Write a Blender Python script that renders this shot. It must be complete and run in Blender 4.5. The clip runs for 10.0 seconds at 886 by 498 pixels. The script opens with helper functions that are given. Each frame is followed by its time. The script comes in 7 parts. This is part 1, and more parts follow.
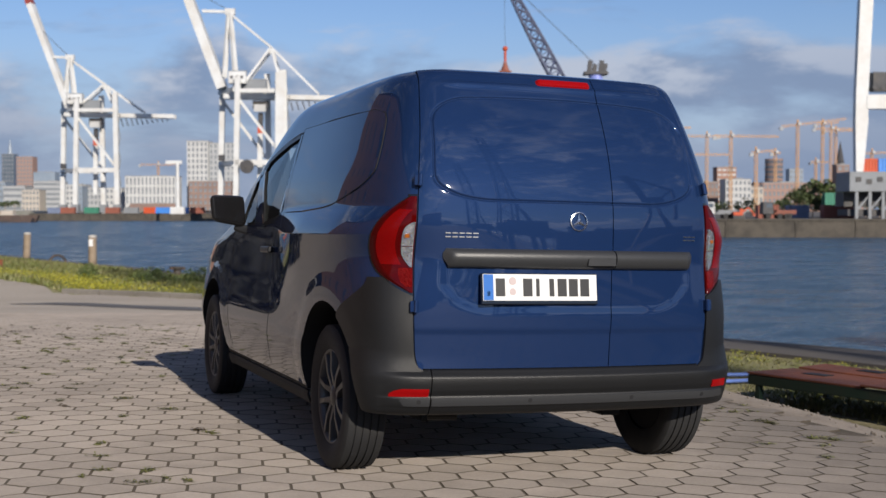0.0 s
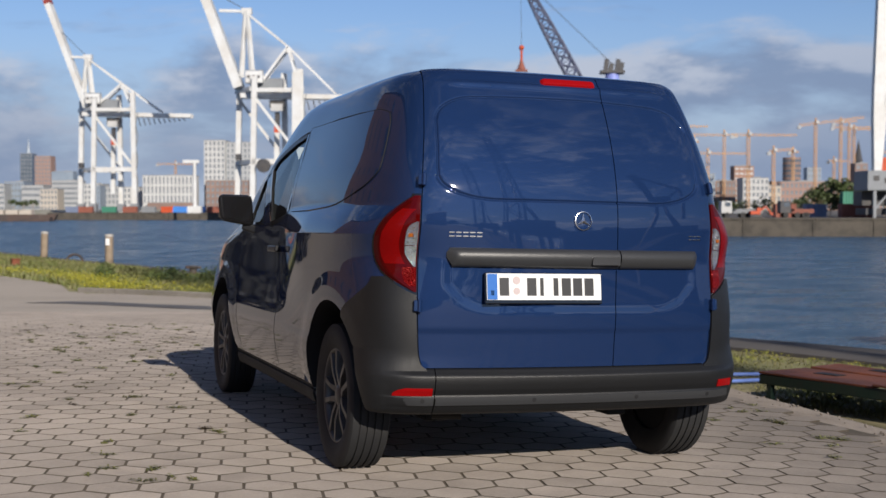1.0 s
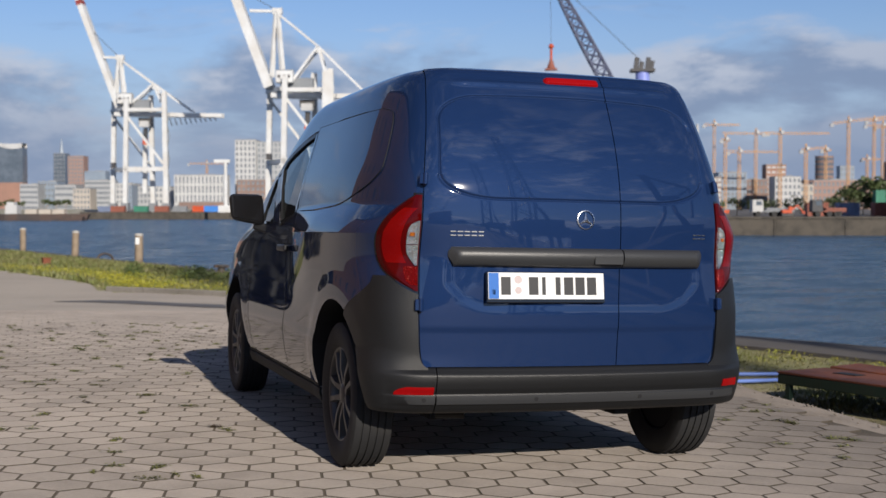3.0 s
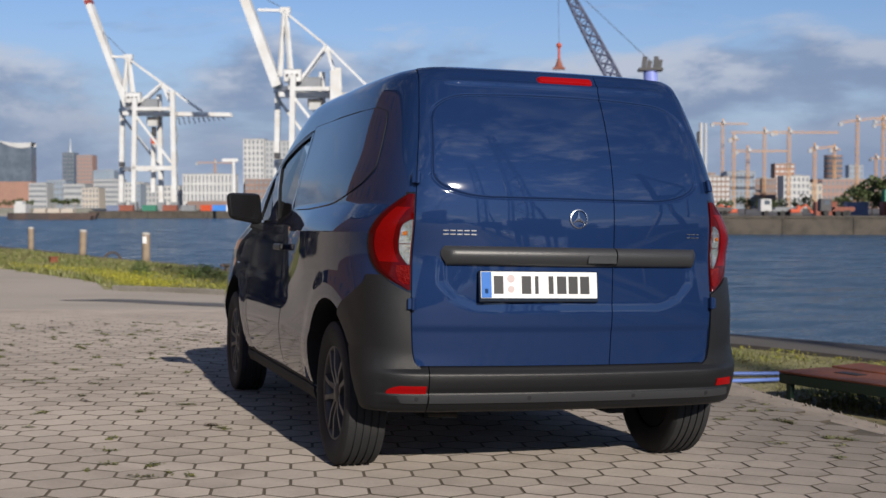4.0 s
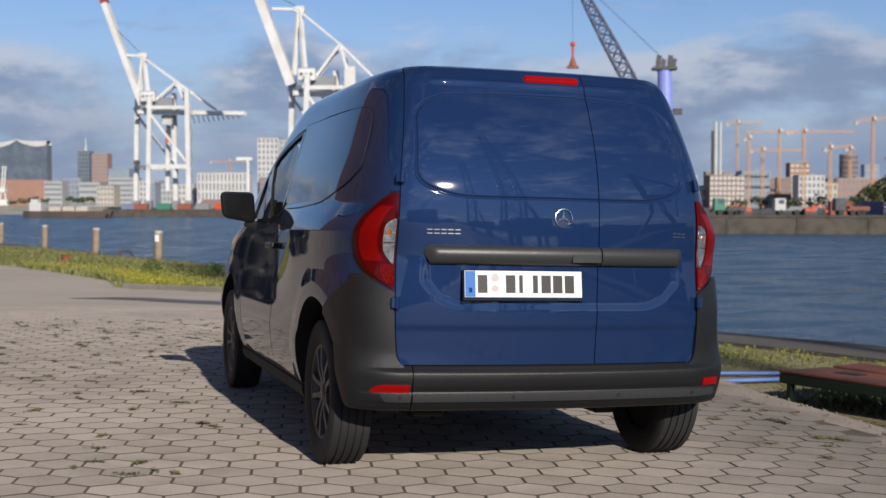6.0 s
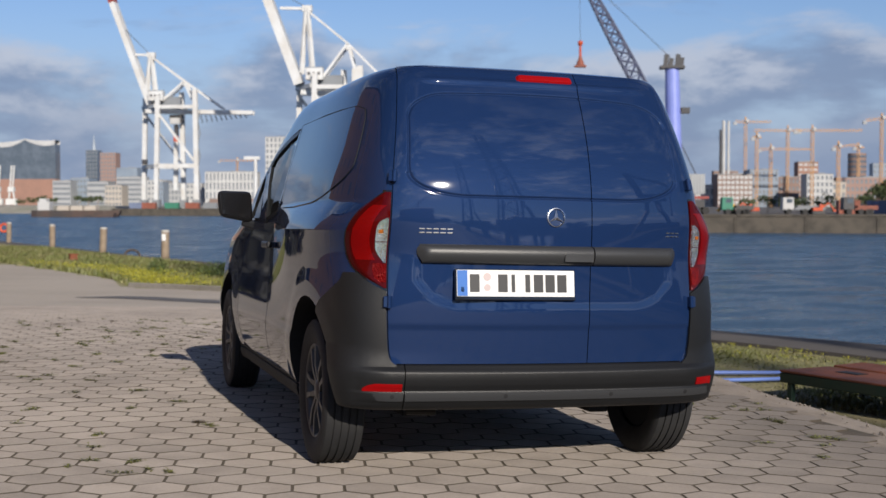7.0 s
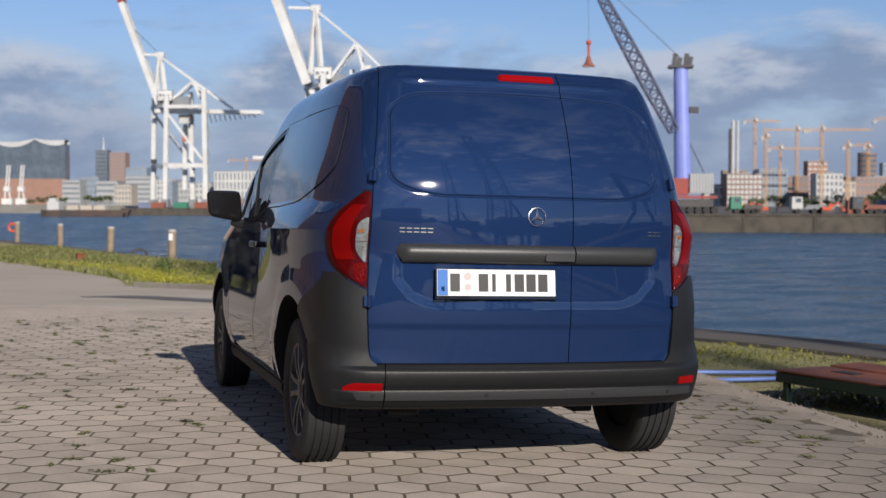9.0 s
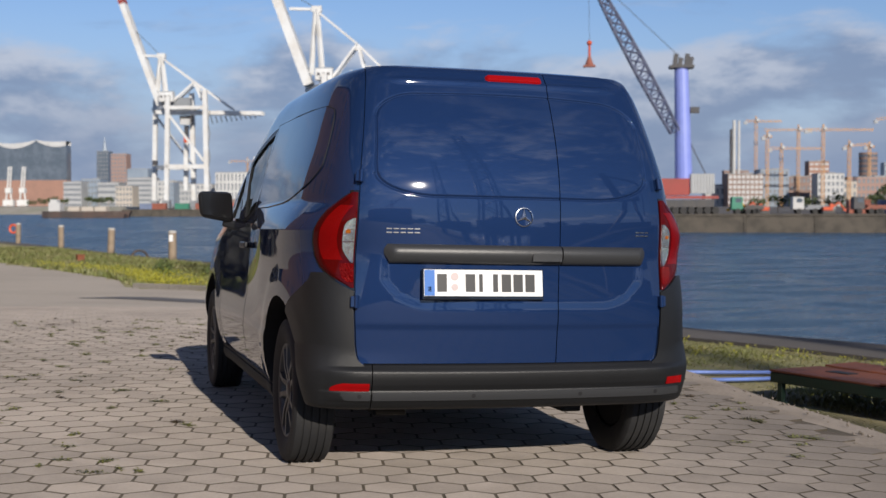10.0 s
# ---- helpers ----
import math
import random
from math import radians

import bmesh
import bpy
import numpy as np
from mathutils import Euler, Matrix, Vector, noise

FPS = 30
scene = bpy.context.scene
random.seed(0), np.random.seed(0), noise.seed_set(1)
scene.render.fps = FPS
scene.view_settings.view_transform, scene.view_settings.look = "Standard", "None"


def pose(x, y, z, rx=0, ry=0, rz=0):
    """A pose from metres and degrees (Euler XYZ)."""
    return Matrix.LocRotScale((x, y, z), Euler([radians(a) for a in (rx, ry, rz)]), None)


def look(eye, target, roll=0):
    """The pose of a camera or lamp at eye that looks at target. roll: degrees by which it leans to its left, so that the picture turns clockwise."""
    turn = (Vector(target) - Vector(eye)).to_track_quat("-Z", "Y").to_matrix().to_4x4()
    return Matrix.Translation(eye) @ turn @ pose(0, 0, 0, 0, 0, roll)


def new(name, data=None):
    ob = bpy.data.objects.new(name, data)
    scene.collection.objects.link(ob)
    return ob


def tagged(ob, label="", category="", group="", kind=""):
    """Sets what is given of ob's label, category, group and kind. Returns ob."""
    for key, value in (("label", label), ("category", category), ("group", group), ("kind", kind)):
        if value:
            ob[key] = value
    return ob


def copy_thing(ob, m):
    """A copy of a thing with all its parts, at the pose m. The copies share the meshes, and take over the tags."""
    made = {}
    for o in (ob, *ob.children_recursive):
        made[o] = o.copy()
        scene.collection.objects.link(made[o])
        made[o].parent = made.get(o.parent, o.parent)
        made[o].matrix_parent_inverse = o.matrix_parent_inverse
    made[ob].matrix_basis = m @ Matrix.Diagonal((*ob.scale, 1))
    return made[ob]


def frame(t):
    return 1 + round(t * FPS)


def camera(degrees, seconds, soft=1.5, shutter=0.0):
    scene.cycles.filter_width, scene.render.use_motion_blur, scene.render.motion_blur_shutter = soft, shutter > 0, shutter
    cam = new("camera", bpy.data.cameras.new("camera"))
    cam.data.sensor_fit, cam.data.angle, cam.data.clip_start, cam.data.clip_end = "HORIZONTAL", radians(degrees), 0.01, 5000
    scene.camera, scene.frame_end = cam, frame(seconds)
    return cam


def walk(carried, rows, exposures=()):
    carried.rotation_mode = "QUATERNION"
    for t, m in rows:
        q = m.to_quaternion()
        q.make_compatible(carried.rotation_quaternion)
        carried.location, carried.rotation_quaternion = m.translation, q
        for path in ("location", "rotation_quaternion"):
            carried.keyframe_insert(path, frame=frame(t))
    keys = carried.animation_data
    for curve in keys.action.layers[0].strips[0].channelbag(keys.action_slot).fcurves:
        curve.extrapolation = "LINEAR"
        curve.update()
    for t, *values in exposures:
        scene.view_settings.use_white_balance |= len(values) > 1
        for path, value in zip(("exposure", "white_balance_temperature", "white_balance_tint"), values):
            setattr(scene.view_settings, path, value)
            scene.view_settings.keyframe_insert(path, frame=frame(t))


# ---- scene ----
cam = camera(39.2, 10.0)
PATH = [
    (0.0, (-2.35, -4.401, 1.037), (-1.651, -2.527, 1.02), 1.1),
    (0.5, (-2.328, -4.409, 1.04), (-1.64, -2.531, 1.021), 1.1),
    (1, (-2.301, -4.419, 1.039), (-1.627, -2.536, 1.02), 1.1),
    (1.5, (-2.278, -4.43, 1.04), (-1.617, -2.542, 1.019), 1.1),
    (2, (-2.249, -4.439, 1.04), (-1.601, -2.547, 1.019), 1.1),
    (2.5, (-2.222, -4.451, 1.041), (-1.585, -2.555, 1.02), 1.1),
    (4, (-2.132, -4.482, 1.042), (-1.516, -2.579, 1.019), 1.1),
    (4.5, (-2.108, -4.49, 1.043), (-1.497, -2.586, 1.018), 1.2),
    (5, (-2.083, -4.504, 1.043), (-1.478, -2.598, 1.018), 1.2),
    (5.5, (-2.051, -4.513, 1.044), (-1.451, -2.605, 1.019), 1.2),
    (7, (-1.957, -4.548, 1.047), (-1.374, -2.634, 1.02), 1.2),
    (7.5, (-1.936, -4.556, 1.047), (-1.359, -2.642, 1.019), 1.2),
    (8, (-1.908, -4.565, 1.047), (-1.335, -2.649, 1.019), 1.2),
    (8.5, (-1.877, -4.576, 1.047), (-1.307, -2.66, 1.02), 1.2),
    (9, (-1.846, -4.586, 1.049), (-1.277, -2.669, 1.021), 1.2),
    (9.5, (-1.819, -4.598, 1.05), (-1.25, -2.68, 1.022), 1.2),
    (10, (-1.79, -4.607, 1.049), (-1.223, -2.689, 1.022), 1.1),
]
# the quay falls gently to the water: SLOPE carries the level plan of the quay into the upright world
SLOPE = pose(0, 0, 0, -0.865, 1.496, -0.03)
walk(cam, [(t, SLOPE @ look(eye, target, roll)) for t, eye, target, roll in PATH])
cam.data.dof.use_dof = True
cam.data.dof.focus_distance = 5.7
cam.data.dof.aperture_fstop = 4.5

# ---- light ----
SUN_UP = radians(22.5)
SUN_WAY = SLOPE.to_3x3() @ Vector((0.03, -math.cos(SUN_UP), math.sin(SUN_UP)))
sun = new("sun", bpy.data.lights.new("sun", "SUN"))
sun.data.energy, sun.data.angle, sun.data.color = 5.0, radians(0.53), (0.99, 0.905, 0.80)
sun.matrix_world = look(SUN_WAY * 100, (0, 0, 0))

world = bpy.data.worlds.new("world")
scene.world = world
world.use_nodes = True


def node(tree, kind, **values):
    n = tree.nodes.new(kind)
    for key, value in values.items():
        if key in n.inputs:
            n.inputs[key].default_value = value
    return n


def maths(tree, op, a, b=None, c=None, clamp=False):
    n = tree.nodes.new("ShaderNodeMath")
    n.operation, n.use_clamp = op, clamp
    for k, v in enumerate((a, b, c)):
        if v is None:
            continue
        if isinstance(v, (int, float)):
            n.inputs[k].default_value = v
        else:
            tree.links.new(v, n.inputs[k])
    return n.outputs[0]


def mixed(tree, fac, a, b, blend="MIX"):
    n = tree.nodes.new("ShaderNodeMix")
    n.data_type, n.blend_type = "RGBA", blend
    for k, v in ((0, fac), (6, a), (7, b)):
        if isinstance(v, (int, float)):
            n.inputs[k].default_value = v
        elif isinstance(v, tuple):
            n.inputs[k].default_value = (*v, 1)[:4]
        else:
            tree.links.new(v, n.inputs[k])
    return n.outputs[2]


def ramp(tree, fac, lo, hi, smooth=True):
    n = tree.nodes.new("ShaderNodeMapRange")
    n.interpolation_type = "SMOOTHSTEP" if smooth else "LINEAR"
    n.inputs[1].default_value, n.inputs[2].default_value = lo, hi
    tree.links.new(fac, n.inputs[0])
    return n.outputs[0]


def noise_at(tree, vec, scale, detail=4.0, rough=0.55, distortion=0.0):
    n = node(tree, "ShaderNodeTexNoise", Scale=scale, Detail=detail, Roughness=rough, Distortion=distortion)
    if vec is not None:
        tree.links.new(vec, n.inputs["Vector"])
    return n.outputs["Fac"]


def scaled(tree, vec, s, shift=(0, 0, 0), turn=(0, 0, 0)):
    n = tree.nodes.new("ShaderNodeMapping")
    n.inputs["Scale"].default_value, n.inputs["Location"].default_value = s, shift
    n.inputs["Rotation"].default_value = turn
    tree.links.new(vec, n.inputs["Vector"])
    return n.outputs[0]


CLOUD_DARK, CLOUD_LIT, HAZE, SKY_TINT = (2.7, 3.55, 5.5), (6.9, 7.3, 8.5), (4.7, 5.75, 7.9), (0.88, 0.98, 1.28)


def build_sky():
    """Clear blue overhead, a bank of broken cumulus low down all round."""
    w = world.node_tree
    w.nodes.clear()
    out, back = w.nodes.new("ShaderNodeOutputWorld"), w.nodes.new("ShaderNodeBackground")
    sky = w.nodes.new("ShaderNodeTexSky")
    sky.sky_type, sky.sun_disc = "NISHITA", False
    sky.sun_elevation, sky.sun_rotation = SUN_UP, radians(180)
    sky.air_density, sky.dust_density, sky.ozone_density = 1.0, 0.1, 2.0
    way = w.nodes.new("ShaderNodeTexCoord").outputs["Generated"]
    xyz = w.nodes.new("ShaderNodeSeparateXYZ")
    w.links.new(way, xyz.inputs[0])
    up = xyz.outputs[2]
    flat = (6.5, 6.5, 17.0)
    big = noise_at(w, scaled(w, way, flat, (3.1, 1.7, 0.3)), 1.0, 7.0, 0.56, 0.2)
    lit = noise_at(w, scaled(w, way, flat, (3.1, 1.7, 0.62)), 1.0, 7.0, 0.56, 0.2)
    wisp = noise_at(w, scaled(w, way, (7.0, 7.0, 34.0), (9.0, 2.0, 1.0)), 1.0, 6.0, 0.6, 0.5)
    # a thick bank below about six degrees, torn wisps above it
    low = ramp(w, up, 0.155, 0.095)
    # the bank thickens towards the east
    east = maths(w, "MULTIPLY", ramp(w, xyz.outputs[0], 0.42, 0.66), ramp(w, up, 0.17, 0.05))
    cover = maths(w, "ADD", maths(w, "MULTIPLY_ADD", east, 0.14, big), maths(w, "MULTIPLY_ADD", low, 0.24, -0.20))
    mask = ramp(w, cover, 0.40, 0.60)
    thin = maths(w, "MULTIPLY", ramp(w, wisp, 0.55, 0.75), 0.45)
    mask = maths(w, "MAXIMUM", mask, thin)
    # broken fair-weather cumulus higher up
    puff = noise_at(w, scaled(w, way, (3.6, 3.6, 6.0), (1.0, 5.0, 2.0)), 1.0, 8.0, 0.62, 0.4)
    high = maths(w, "MULTIPLY", ramp(w, up, 0.19, 0.30), maths(w, "MULTIPLY", ramp(w, puff, 0.48, 0.61), maths(w, "MULTIPLY_ADD", ramp(w, up, 0.6, 0.9), -0.55, 0.85)))
    mask = maths(w, "MAXIMUM", mask, high)
    haze = ramp(w, up, 0.17, 0.02)
    shade = ramp(w, maths(w, "SUBTRACT", big, lit), -0.07, 0.10)
    crest = ramp(w, up, 0.03, 0.11)
    shade = maths(w, "MULTIPLY", shade, maths(w, "MULTIPLY_ADD", crest, 0.75, 0.25))
    shade = maths(w, "MULTIPLY", shade, maths(w, "MULTIPLY_ADD", east, -0.6, 1.0))
    cloud = mixed(w, shade, CLOUD_DARK, CLOUD_LIT)
    # thin cloud and haze glow round the sun
    near_sun = w.nodes.new("ShaderNodeVectorMath")
    near_sun.operation = "DOT_PRODUCT"
    w.links.new(way, near_sun.inputs[0])
    near_sun.inputs[1].default_value = SUN_WAY.normalized()
    glow = ramp(w, near_sun.outputs["Value"], 0.45, 1.0)
    cloud = mixed(w, glow, cloud, mixed(w, 1.0, cloud, (2.5, 2.45, 2.3), "MULTIPLY"))
    blue = mixed(w, 1.0, sky.outputs[0], SKY_TINT, "MULTIPLY")
    # deeper blue towards the zenith
    blue = mixed(w, ramp(w, up, 0.22, 0.85), blue, mixed(w, 1.0, blue, (0.42, 0.46, 0.58), "MULTIPLY"))
    colour = mixed(w, maths(w, "MULTIPLY", haze, 0.85), blue, HAZE)
    colour = mixed(w, maths(w, "MULTIPLY", mask, 0.8), colour, cloud)
    w.links.new(colour, back.inputs[0])
    back.inputs[1].default_value = 0.075
    w.links.new(back.outputs[0], out.inputs[0])


build_sky()
scene.view_settings.exposure = 0.0


# ---- materials ----
def material(name, colour, rough=0.5, metal=0.0, coat=0.0, second=None, grain=None, patches=None, bump=0.0, bump_scale=60.0, rough_vary=0.0, island=0.0, piece=0.0, flat=False):
    """A surface with two scales of variation: patches (scale, strength) towards second, grain (scale, strength) in tone."""
    m = bpy.data.materials.new(name)
    m.use_nodes = True
    t = m.node_tree
    b = t.nodes["Principled BSDF"]
    b.inputs["Roughness"].default_value, b.inputs["Metallic"].default_value = rough, metal
    b.inputs["Coat Weight"].default_value, b.inputs["Coat Roughness"].default_value = coat, 0.03
    place = t.nodes.new("ShaderNodeTexCoord").outputs["Object"]
    if piece:
        info = t.nodes.new("ShaderNodeObjectInfo")
        place_n = t.nodes.new("ShaderNodeVectorMath")
        place_n.operation = "ADD"
        t.links.new(place, place_n.inputs[0])
        shift = t.nodes.new("ShaderNodeCombineXYZ")
        far_off = maths(t, "MULTIPLY", info.outputs["Random"], 37.0)
        t.links.new(far_off, shift.inputs[0])
        t.links.new(far_off, shift.inputs[1])
        t.links.new(shift.outputs[0], place_n.inputs[1])
        place = place_n.outputs[0]
    c = None
    value = (*colour, 1)
    if patches:
        c = mixed(t, maths(t, "MULTIPLY", ramp(t, noise_at(t, place, patches[0], 5.0, 0.6), 0.38, 0.68), patches[1]), colour, second or tuple(0.6 * k for k in colour))
    if grain:
        g = noise_at(t, place, grain[0], 3.0, 0.65)
        k = maths(t, "MULTIPLY_ADD", g, 2 * grain[1], 1 - grain[1])
        gray = t.nodes.new("ShaderNodeCombineColor")
        for socket in gray.inputs:
            t.links.new(k, socket)
        c = mixed(t, 1.0, c if c is not None else colour, gray.outputs[0], "MULTIPLY")
    if island or piece:
        r = t.nodes.new("ShaderNodeNewGeometry").outputs["Random Per Island"] if island else t.nodes.new("ShaderNodeObjectInfo").outputs["Random"]
        a = island or piece
        k = maths(t, "MULTIPLY_ADD", r, 2 * a, 1 - a)
        gray = t.nodes.new("ShaderNodeCombineColor")
        for socket in gray.inputs:
            t.links.new(k, socket)
        c = mixed(t, 1.0, c if c is not None else colour, gray.outputs[0], "MULTIPLY")
    if c is None:
        b.inputs["Base Color"].default_value = value
    else:
        t.links.new(c, b.inputs["Base Color"])
    if rough_vary:
        r = maths(t, "MULTIPLY_ADD", noise_at(t, place, 9.0, 4.0, 0.6), 2 * rough_vary, rough - rough_vary)
        t.links.new(r, b.inputs["Roughness"])
    if bump:
        n = node(t, "ShaderNodeBump", Strength=bump, Distance=0.02)
        t.links.new(noise_at(t, place, bump_scale, 4.0, 0.6), n.inputs["Height"])
        t.links.new(n.outputs[0], b.inputs["Normal"])
    return m


def lens_material(name, colour, rough=0.08):
    m = material(name, colour, rough, coat=0.08, grain=(60.0, 0.12))
    m.node_tree.nodes["Principled BSDF"].inputs["Specular IOR Level"].default_value = 0.16
    return m


def glass_material(name, tint=(0.55, 0.62, 0.62)):
    """Tinted automotive glass: a thin pane that mirrors more towards grazing angles."""
    m = bpy.data.materials.new(name)
    m.use_nodes = True
    t = m.node_tree
    t.nodes.clear()
    out = t.nodes.new("ShaderNodeOutputMaterial")
    clear, gloss, mix = t.nodes.new("ShaderNodeBsdfTransparent"), t.nodes.new("ShaderNodeBsdfGlossy"), t.nodes.new("ShaderNodeMixShader")
    clear.inputs[0].default_value = (*tint, 1)
    gloss.inputs["Roughness"].default_value = 0.02
    fres = node(t, "ShaderNodeFresnel", IOR=1.45)
    t.links.new(fres.outputs[0], mix.inputs[0])
    t.links.new(clear.outputs[0], mix.inputs[1])
    t.links.new(gloss.outputs[0], mix.inputs[2])
    t.links.new(mix.outputs[0], out.inputs[0])
    return m


def water_material():
    m = bpy.data.materials.new("harbour_water")
    m.use_nodes = True
    t = m.node_tree
    b = t.nodes["Principled BSDF"]
    b.inputs["Base Color"].default_value = (0.032, 0.095, 0.180, 1)
    b.inputs["IOR"].default_value = 1.33
    place = t.nodes.new("ShaderNodeTexCoord").outputs["Object"]
    wide = noise_at(t, scaled(t, place, (0.55, 1.0, 1.0), turn=(0, 0, 0.5)), 1.7, 5.0, 0.66, 0.3)
    fine = noise_at(t, scaled(t, place, (0.5, 1.0, 1.0), turn=(0, 0, 0.2)), 7.0, 4.0, 0.6, 0.2)
    swell = noise_at(t, place, 0.035, 3.0, 0.5)
    gust = noise_at(t, scaled(t, place, (0.45, 1.0, 1.0), turn=(0, 0, 0.35)), 0.33, 5.0, 0.65, 0.4)
    t.links.new(maths(t, "MULTIPLY_ADD", ramp(t, gust, 0.34, 0.66), 0.30, 0.12), b.inputs["Roughness"])
    height = maths(t, "ADD", maths(t, "MULTIPLY", wide, 1.0), maths(t, "MULTIPLY", fine, 0.42))
    n = node(t, "ShaderNodeBump", Strength=1.0, Distance=1.15)
    t.links.new(maths(t, "MULTIPLY", height, maths(t, "MULTIPLY_ADD", swell, 0.8, 0.6)), n.inputs["Height"])
    t.links.new(n.outputs[0], b.inputs["Normal"])
    return m


BLUE = material("deep_blue_paint", (0.0097, 0.0256, 0.082), 0.56, metal=0.22, coat=1.0, grain=(900.0, 0.10))
BLUE.node_tree.nodes["Principled BSDF"].inputs["Coat IOR"].default_value = 1.58
BLUE.node_tree.nodes["Principled BSDF"].inputs["Specular IOR Level"].default_value = 0.0
PLASTIC = material("grained_grey_plastic", (0.0105, 0.0108, 0.0115), 0.43, grain=(180.0, 0.15), bump=0.12, bump_scale=900.0, patches=(3.0, 0.3), second=(0.014, 0.014, 0.0147))
PLASTIC.node_tree.nodes["Principled BSDF"].inputs["Specular IOR Level"].default_value = 0.42
PLASTIC_STRIP = material("satin_grey_plastic", (0.034, 0.035, 0.037), 0.38, grain=(200.0, 0.1), bump=0.08, bump_scale=900.0)
BLACK = material("black_shadow_gap", (0.006, 0.006, 0.007), 0.7, grain=(50.0, 0.2))
GLOSS_BLACK = material("gloss_black_trim", (0.008, 0.008, 0.009), 0.12, coat=0.6, grain=(50.0, 0.1))
MIRROR_BLACK = material("black_mirror_housing", (0.010, 0.010, 0.011), 0.35, grain=(60.0, 0.15), bump=0.05, bump_scale=700.0)
RUBBER = material("tyre_rubber", (0.018, 0.018, 0.019), 0.72, grain=(40.0, 0.25), patches=(6.0, 0.5), second=(0.036, 0.034, 0.032), bump=0.15, bump_scale=300.0)
ALLOY = material("grey_alloy", (0.085, 0.081, 0.078), 0.40, metal=0.35, grain=(60.0, 0.12), rough_vary=0.08)
CHROME = material("chrome", (0.82, 0.83, 0.84), 0.24, metal=1.0, grain=(30.0, 0.05))
RED_LENS = lens_material("red_lens", (0.065, 0.001, 0.001))
DARK_RED_LENS = lens_material("dark_red_lens", (0.05, 0.001, 0.001))
GUIDE_RED_LENS = lens_material("light_guide_red", (0.155, 0.0012, 0.0012), 0.2)
FACET_RED_LENS = material("faceted_red_lens", (0.26, 0.004, 0.004), 0.16, metal=0.45, grain=(110.0, 0.7), bump=0.9, bump_scale=130.0)
GLOW_RED_LENS = lens_material("bright_red_lens", (0.27, 0.003, 0.004))
CLEAR_LENS = material("clear_faceted_lens", (0.60, 0.59, 0.58), 0.12, metal=0.9, coat=1.0, grain=(50.0, 0.6), bump=1.0, bump_scale=75.0)
AMBER_LENS = lens_material("amber_lens", (0.30, 0.085, 0.012))
GLASS = glass_material("tinted_glass", (0.66, 0.73, 0.70))
PLATE_WHITE = material("plate_white", (0.78, 0.78, 0.77), 0.35, grain=(200.0, 0.03))
PLATE_BLUE = material("plate_blue", (0.008, 0.125, 0.46), 0.35, grain=(200.0, 0.05))
PLATE_INK = material("plate_ink", (0.015, 0.015, 0.017), 0.45, grain=(200.0, 0.1))
SEAL = material("plate_seal", (0.50, 0.41, 0.40), 0.4, grain=(600.0, 0.35))
BLOCK = material("concrete_block", (0.240, 0.210, 0.184), 0.85, second=(0.172, 0.149, 0.130), patches=(2.2, 0.75), grain=(55.0, 0.22), bump=0.35, bump_scale=140.0, piece=0.11)
BLOCK_REST = material("concrete_block_far", (0.240, 0.210, 0.184), 0.85, second=(0.172, 0.149, 0.130), patches=(0.6, 0.7), grain=(40.0, 0.22), bump=0.3, bump_scale=120.0, island=0.11)
JOINT = material("joint_sand", (0.072, 0.057, 0.043), 0.95, second=(0.040, 0.037, 0.024), patches=(2.0, 0.6), grain=(90.0, 0.35), bump=0.5, bump_scale=120.0)
ASPHALT = material("worn_asphalt", (0.205, 0.184, 0.162), 0.9, second=(0.168, 0.150, 0.132), patches=(0.35, 0.7), grain=(14.0, 0.2), bump=0.3, bump_scale=60.0)
SOIL = material("dry_soil", (0.185, 0.158, 0.134), 0.95, second=(0.125, 0.105, 0.085), patches=(1.6, 0.8), grain=(30.0, 0.35), bump=0.6, bump_scale=40.0)
TURF = material("turf_soil", (0.115, 0.115, 0.046), 0.95, second=(0.165, 0.135, 0.085), patches=(0.8, 0.7), grain=(12.0, 0.3), bump=0.5, bump_scale=30.0)
CONCRETE = material("quay_concrete", (0.092, 0.079, 0.063), 0.88, second=(0.046, 0.041, 0.034), patches=(0.5, 0.8), grain=(9.0, 0.25), bump=0.3, bump_scale=25.0)
COPING = material("coping_concrete", (0.056, 0.050, 0.045), 0.9, second=(0.036, 0.033, 0.031), patches=(0.7, 0.7), grain=(20.0, 0.25), bump=0.3, bump_scale=50.0)
KERB = material("kerb_concrete", (0.18, 0.165, 0.147), 0.9, second=(0.11, 0.10, 0.085), patches=(1.0, 0.6), grain=(15.0, 0.25), bump=0.3, bump_scale=40.0)
for rough_surface in (BLOCK, BLOCK_REST, ASPHALT, SOIL, JOINT, KERB, COPING, TURF):
    rough_surface.node_tree.nodes["Principled BSDF"].inputs["Diffuse Roughness"].default_value = 1.0


def verge_shade(m, colour_scale=0.57):
    """Soft shade painted into the block colour, deepening towards the verge."""
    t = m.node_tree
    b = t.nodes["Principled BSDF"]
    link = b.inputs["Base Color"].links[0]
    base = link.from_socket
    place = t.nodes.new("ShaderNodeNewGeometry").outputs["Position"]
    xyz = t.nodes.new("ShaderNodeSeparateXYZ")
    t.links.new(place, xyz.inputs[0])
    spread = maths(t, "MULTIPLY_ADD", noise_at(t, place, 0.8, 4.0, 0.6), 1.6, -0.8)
    shade_mask = ramp(t, maths(t, "ADD", xyz.outputs[0], spread), 0.3, 2.3)
    t.links.new(mixed(t, shade_mask, base, mixed(t, 1.0, base, (colour_scale, colour_scale * 0.99, colour_scale * 0.97), "MULTIPLY")), b.inputs["Base Color"])


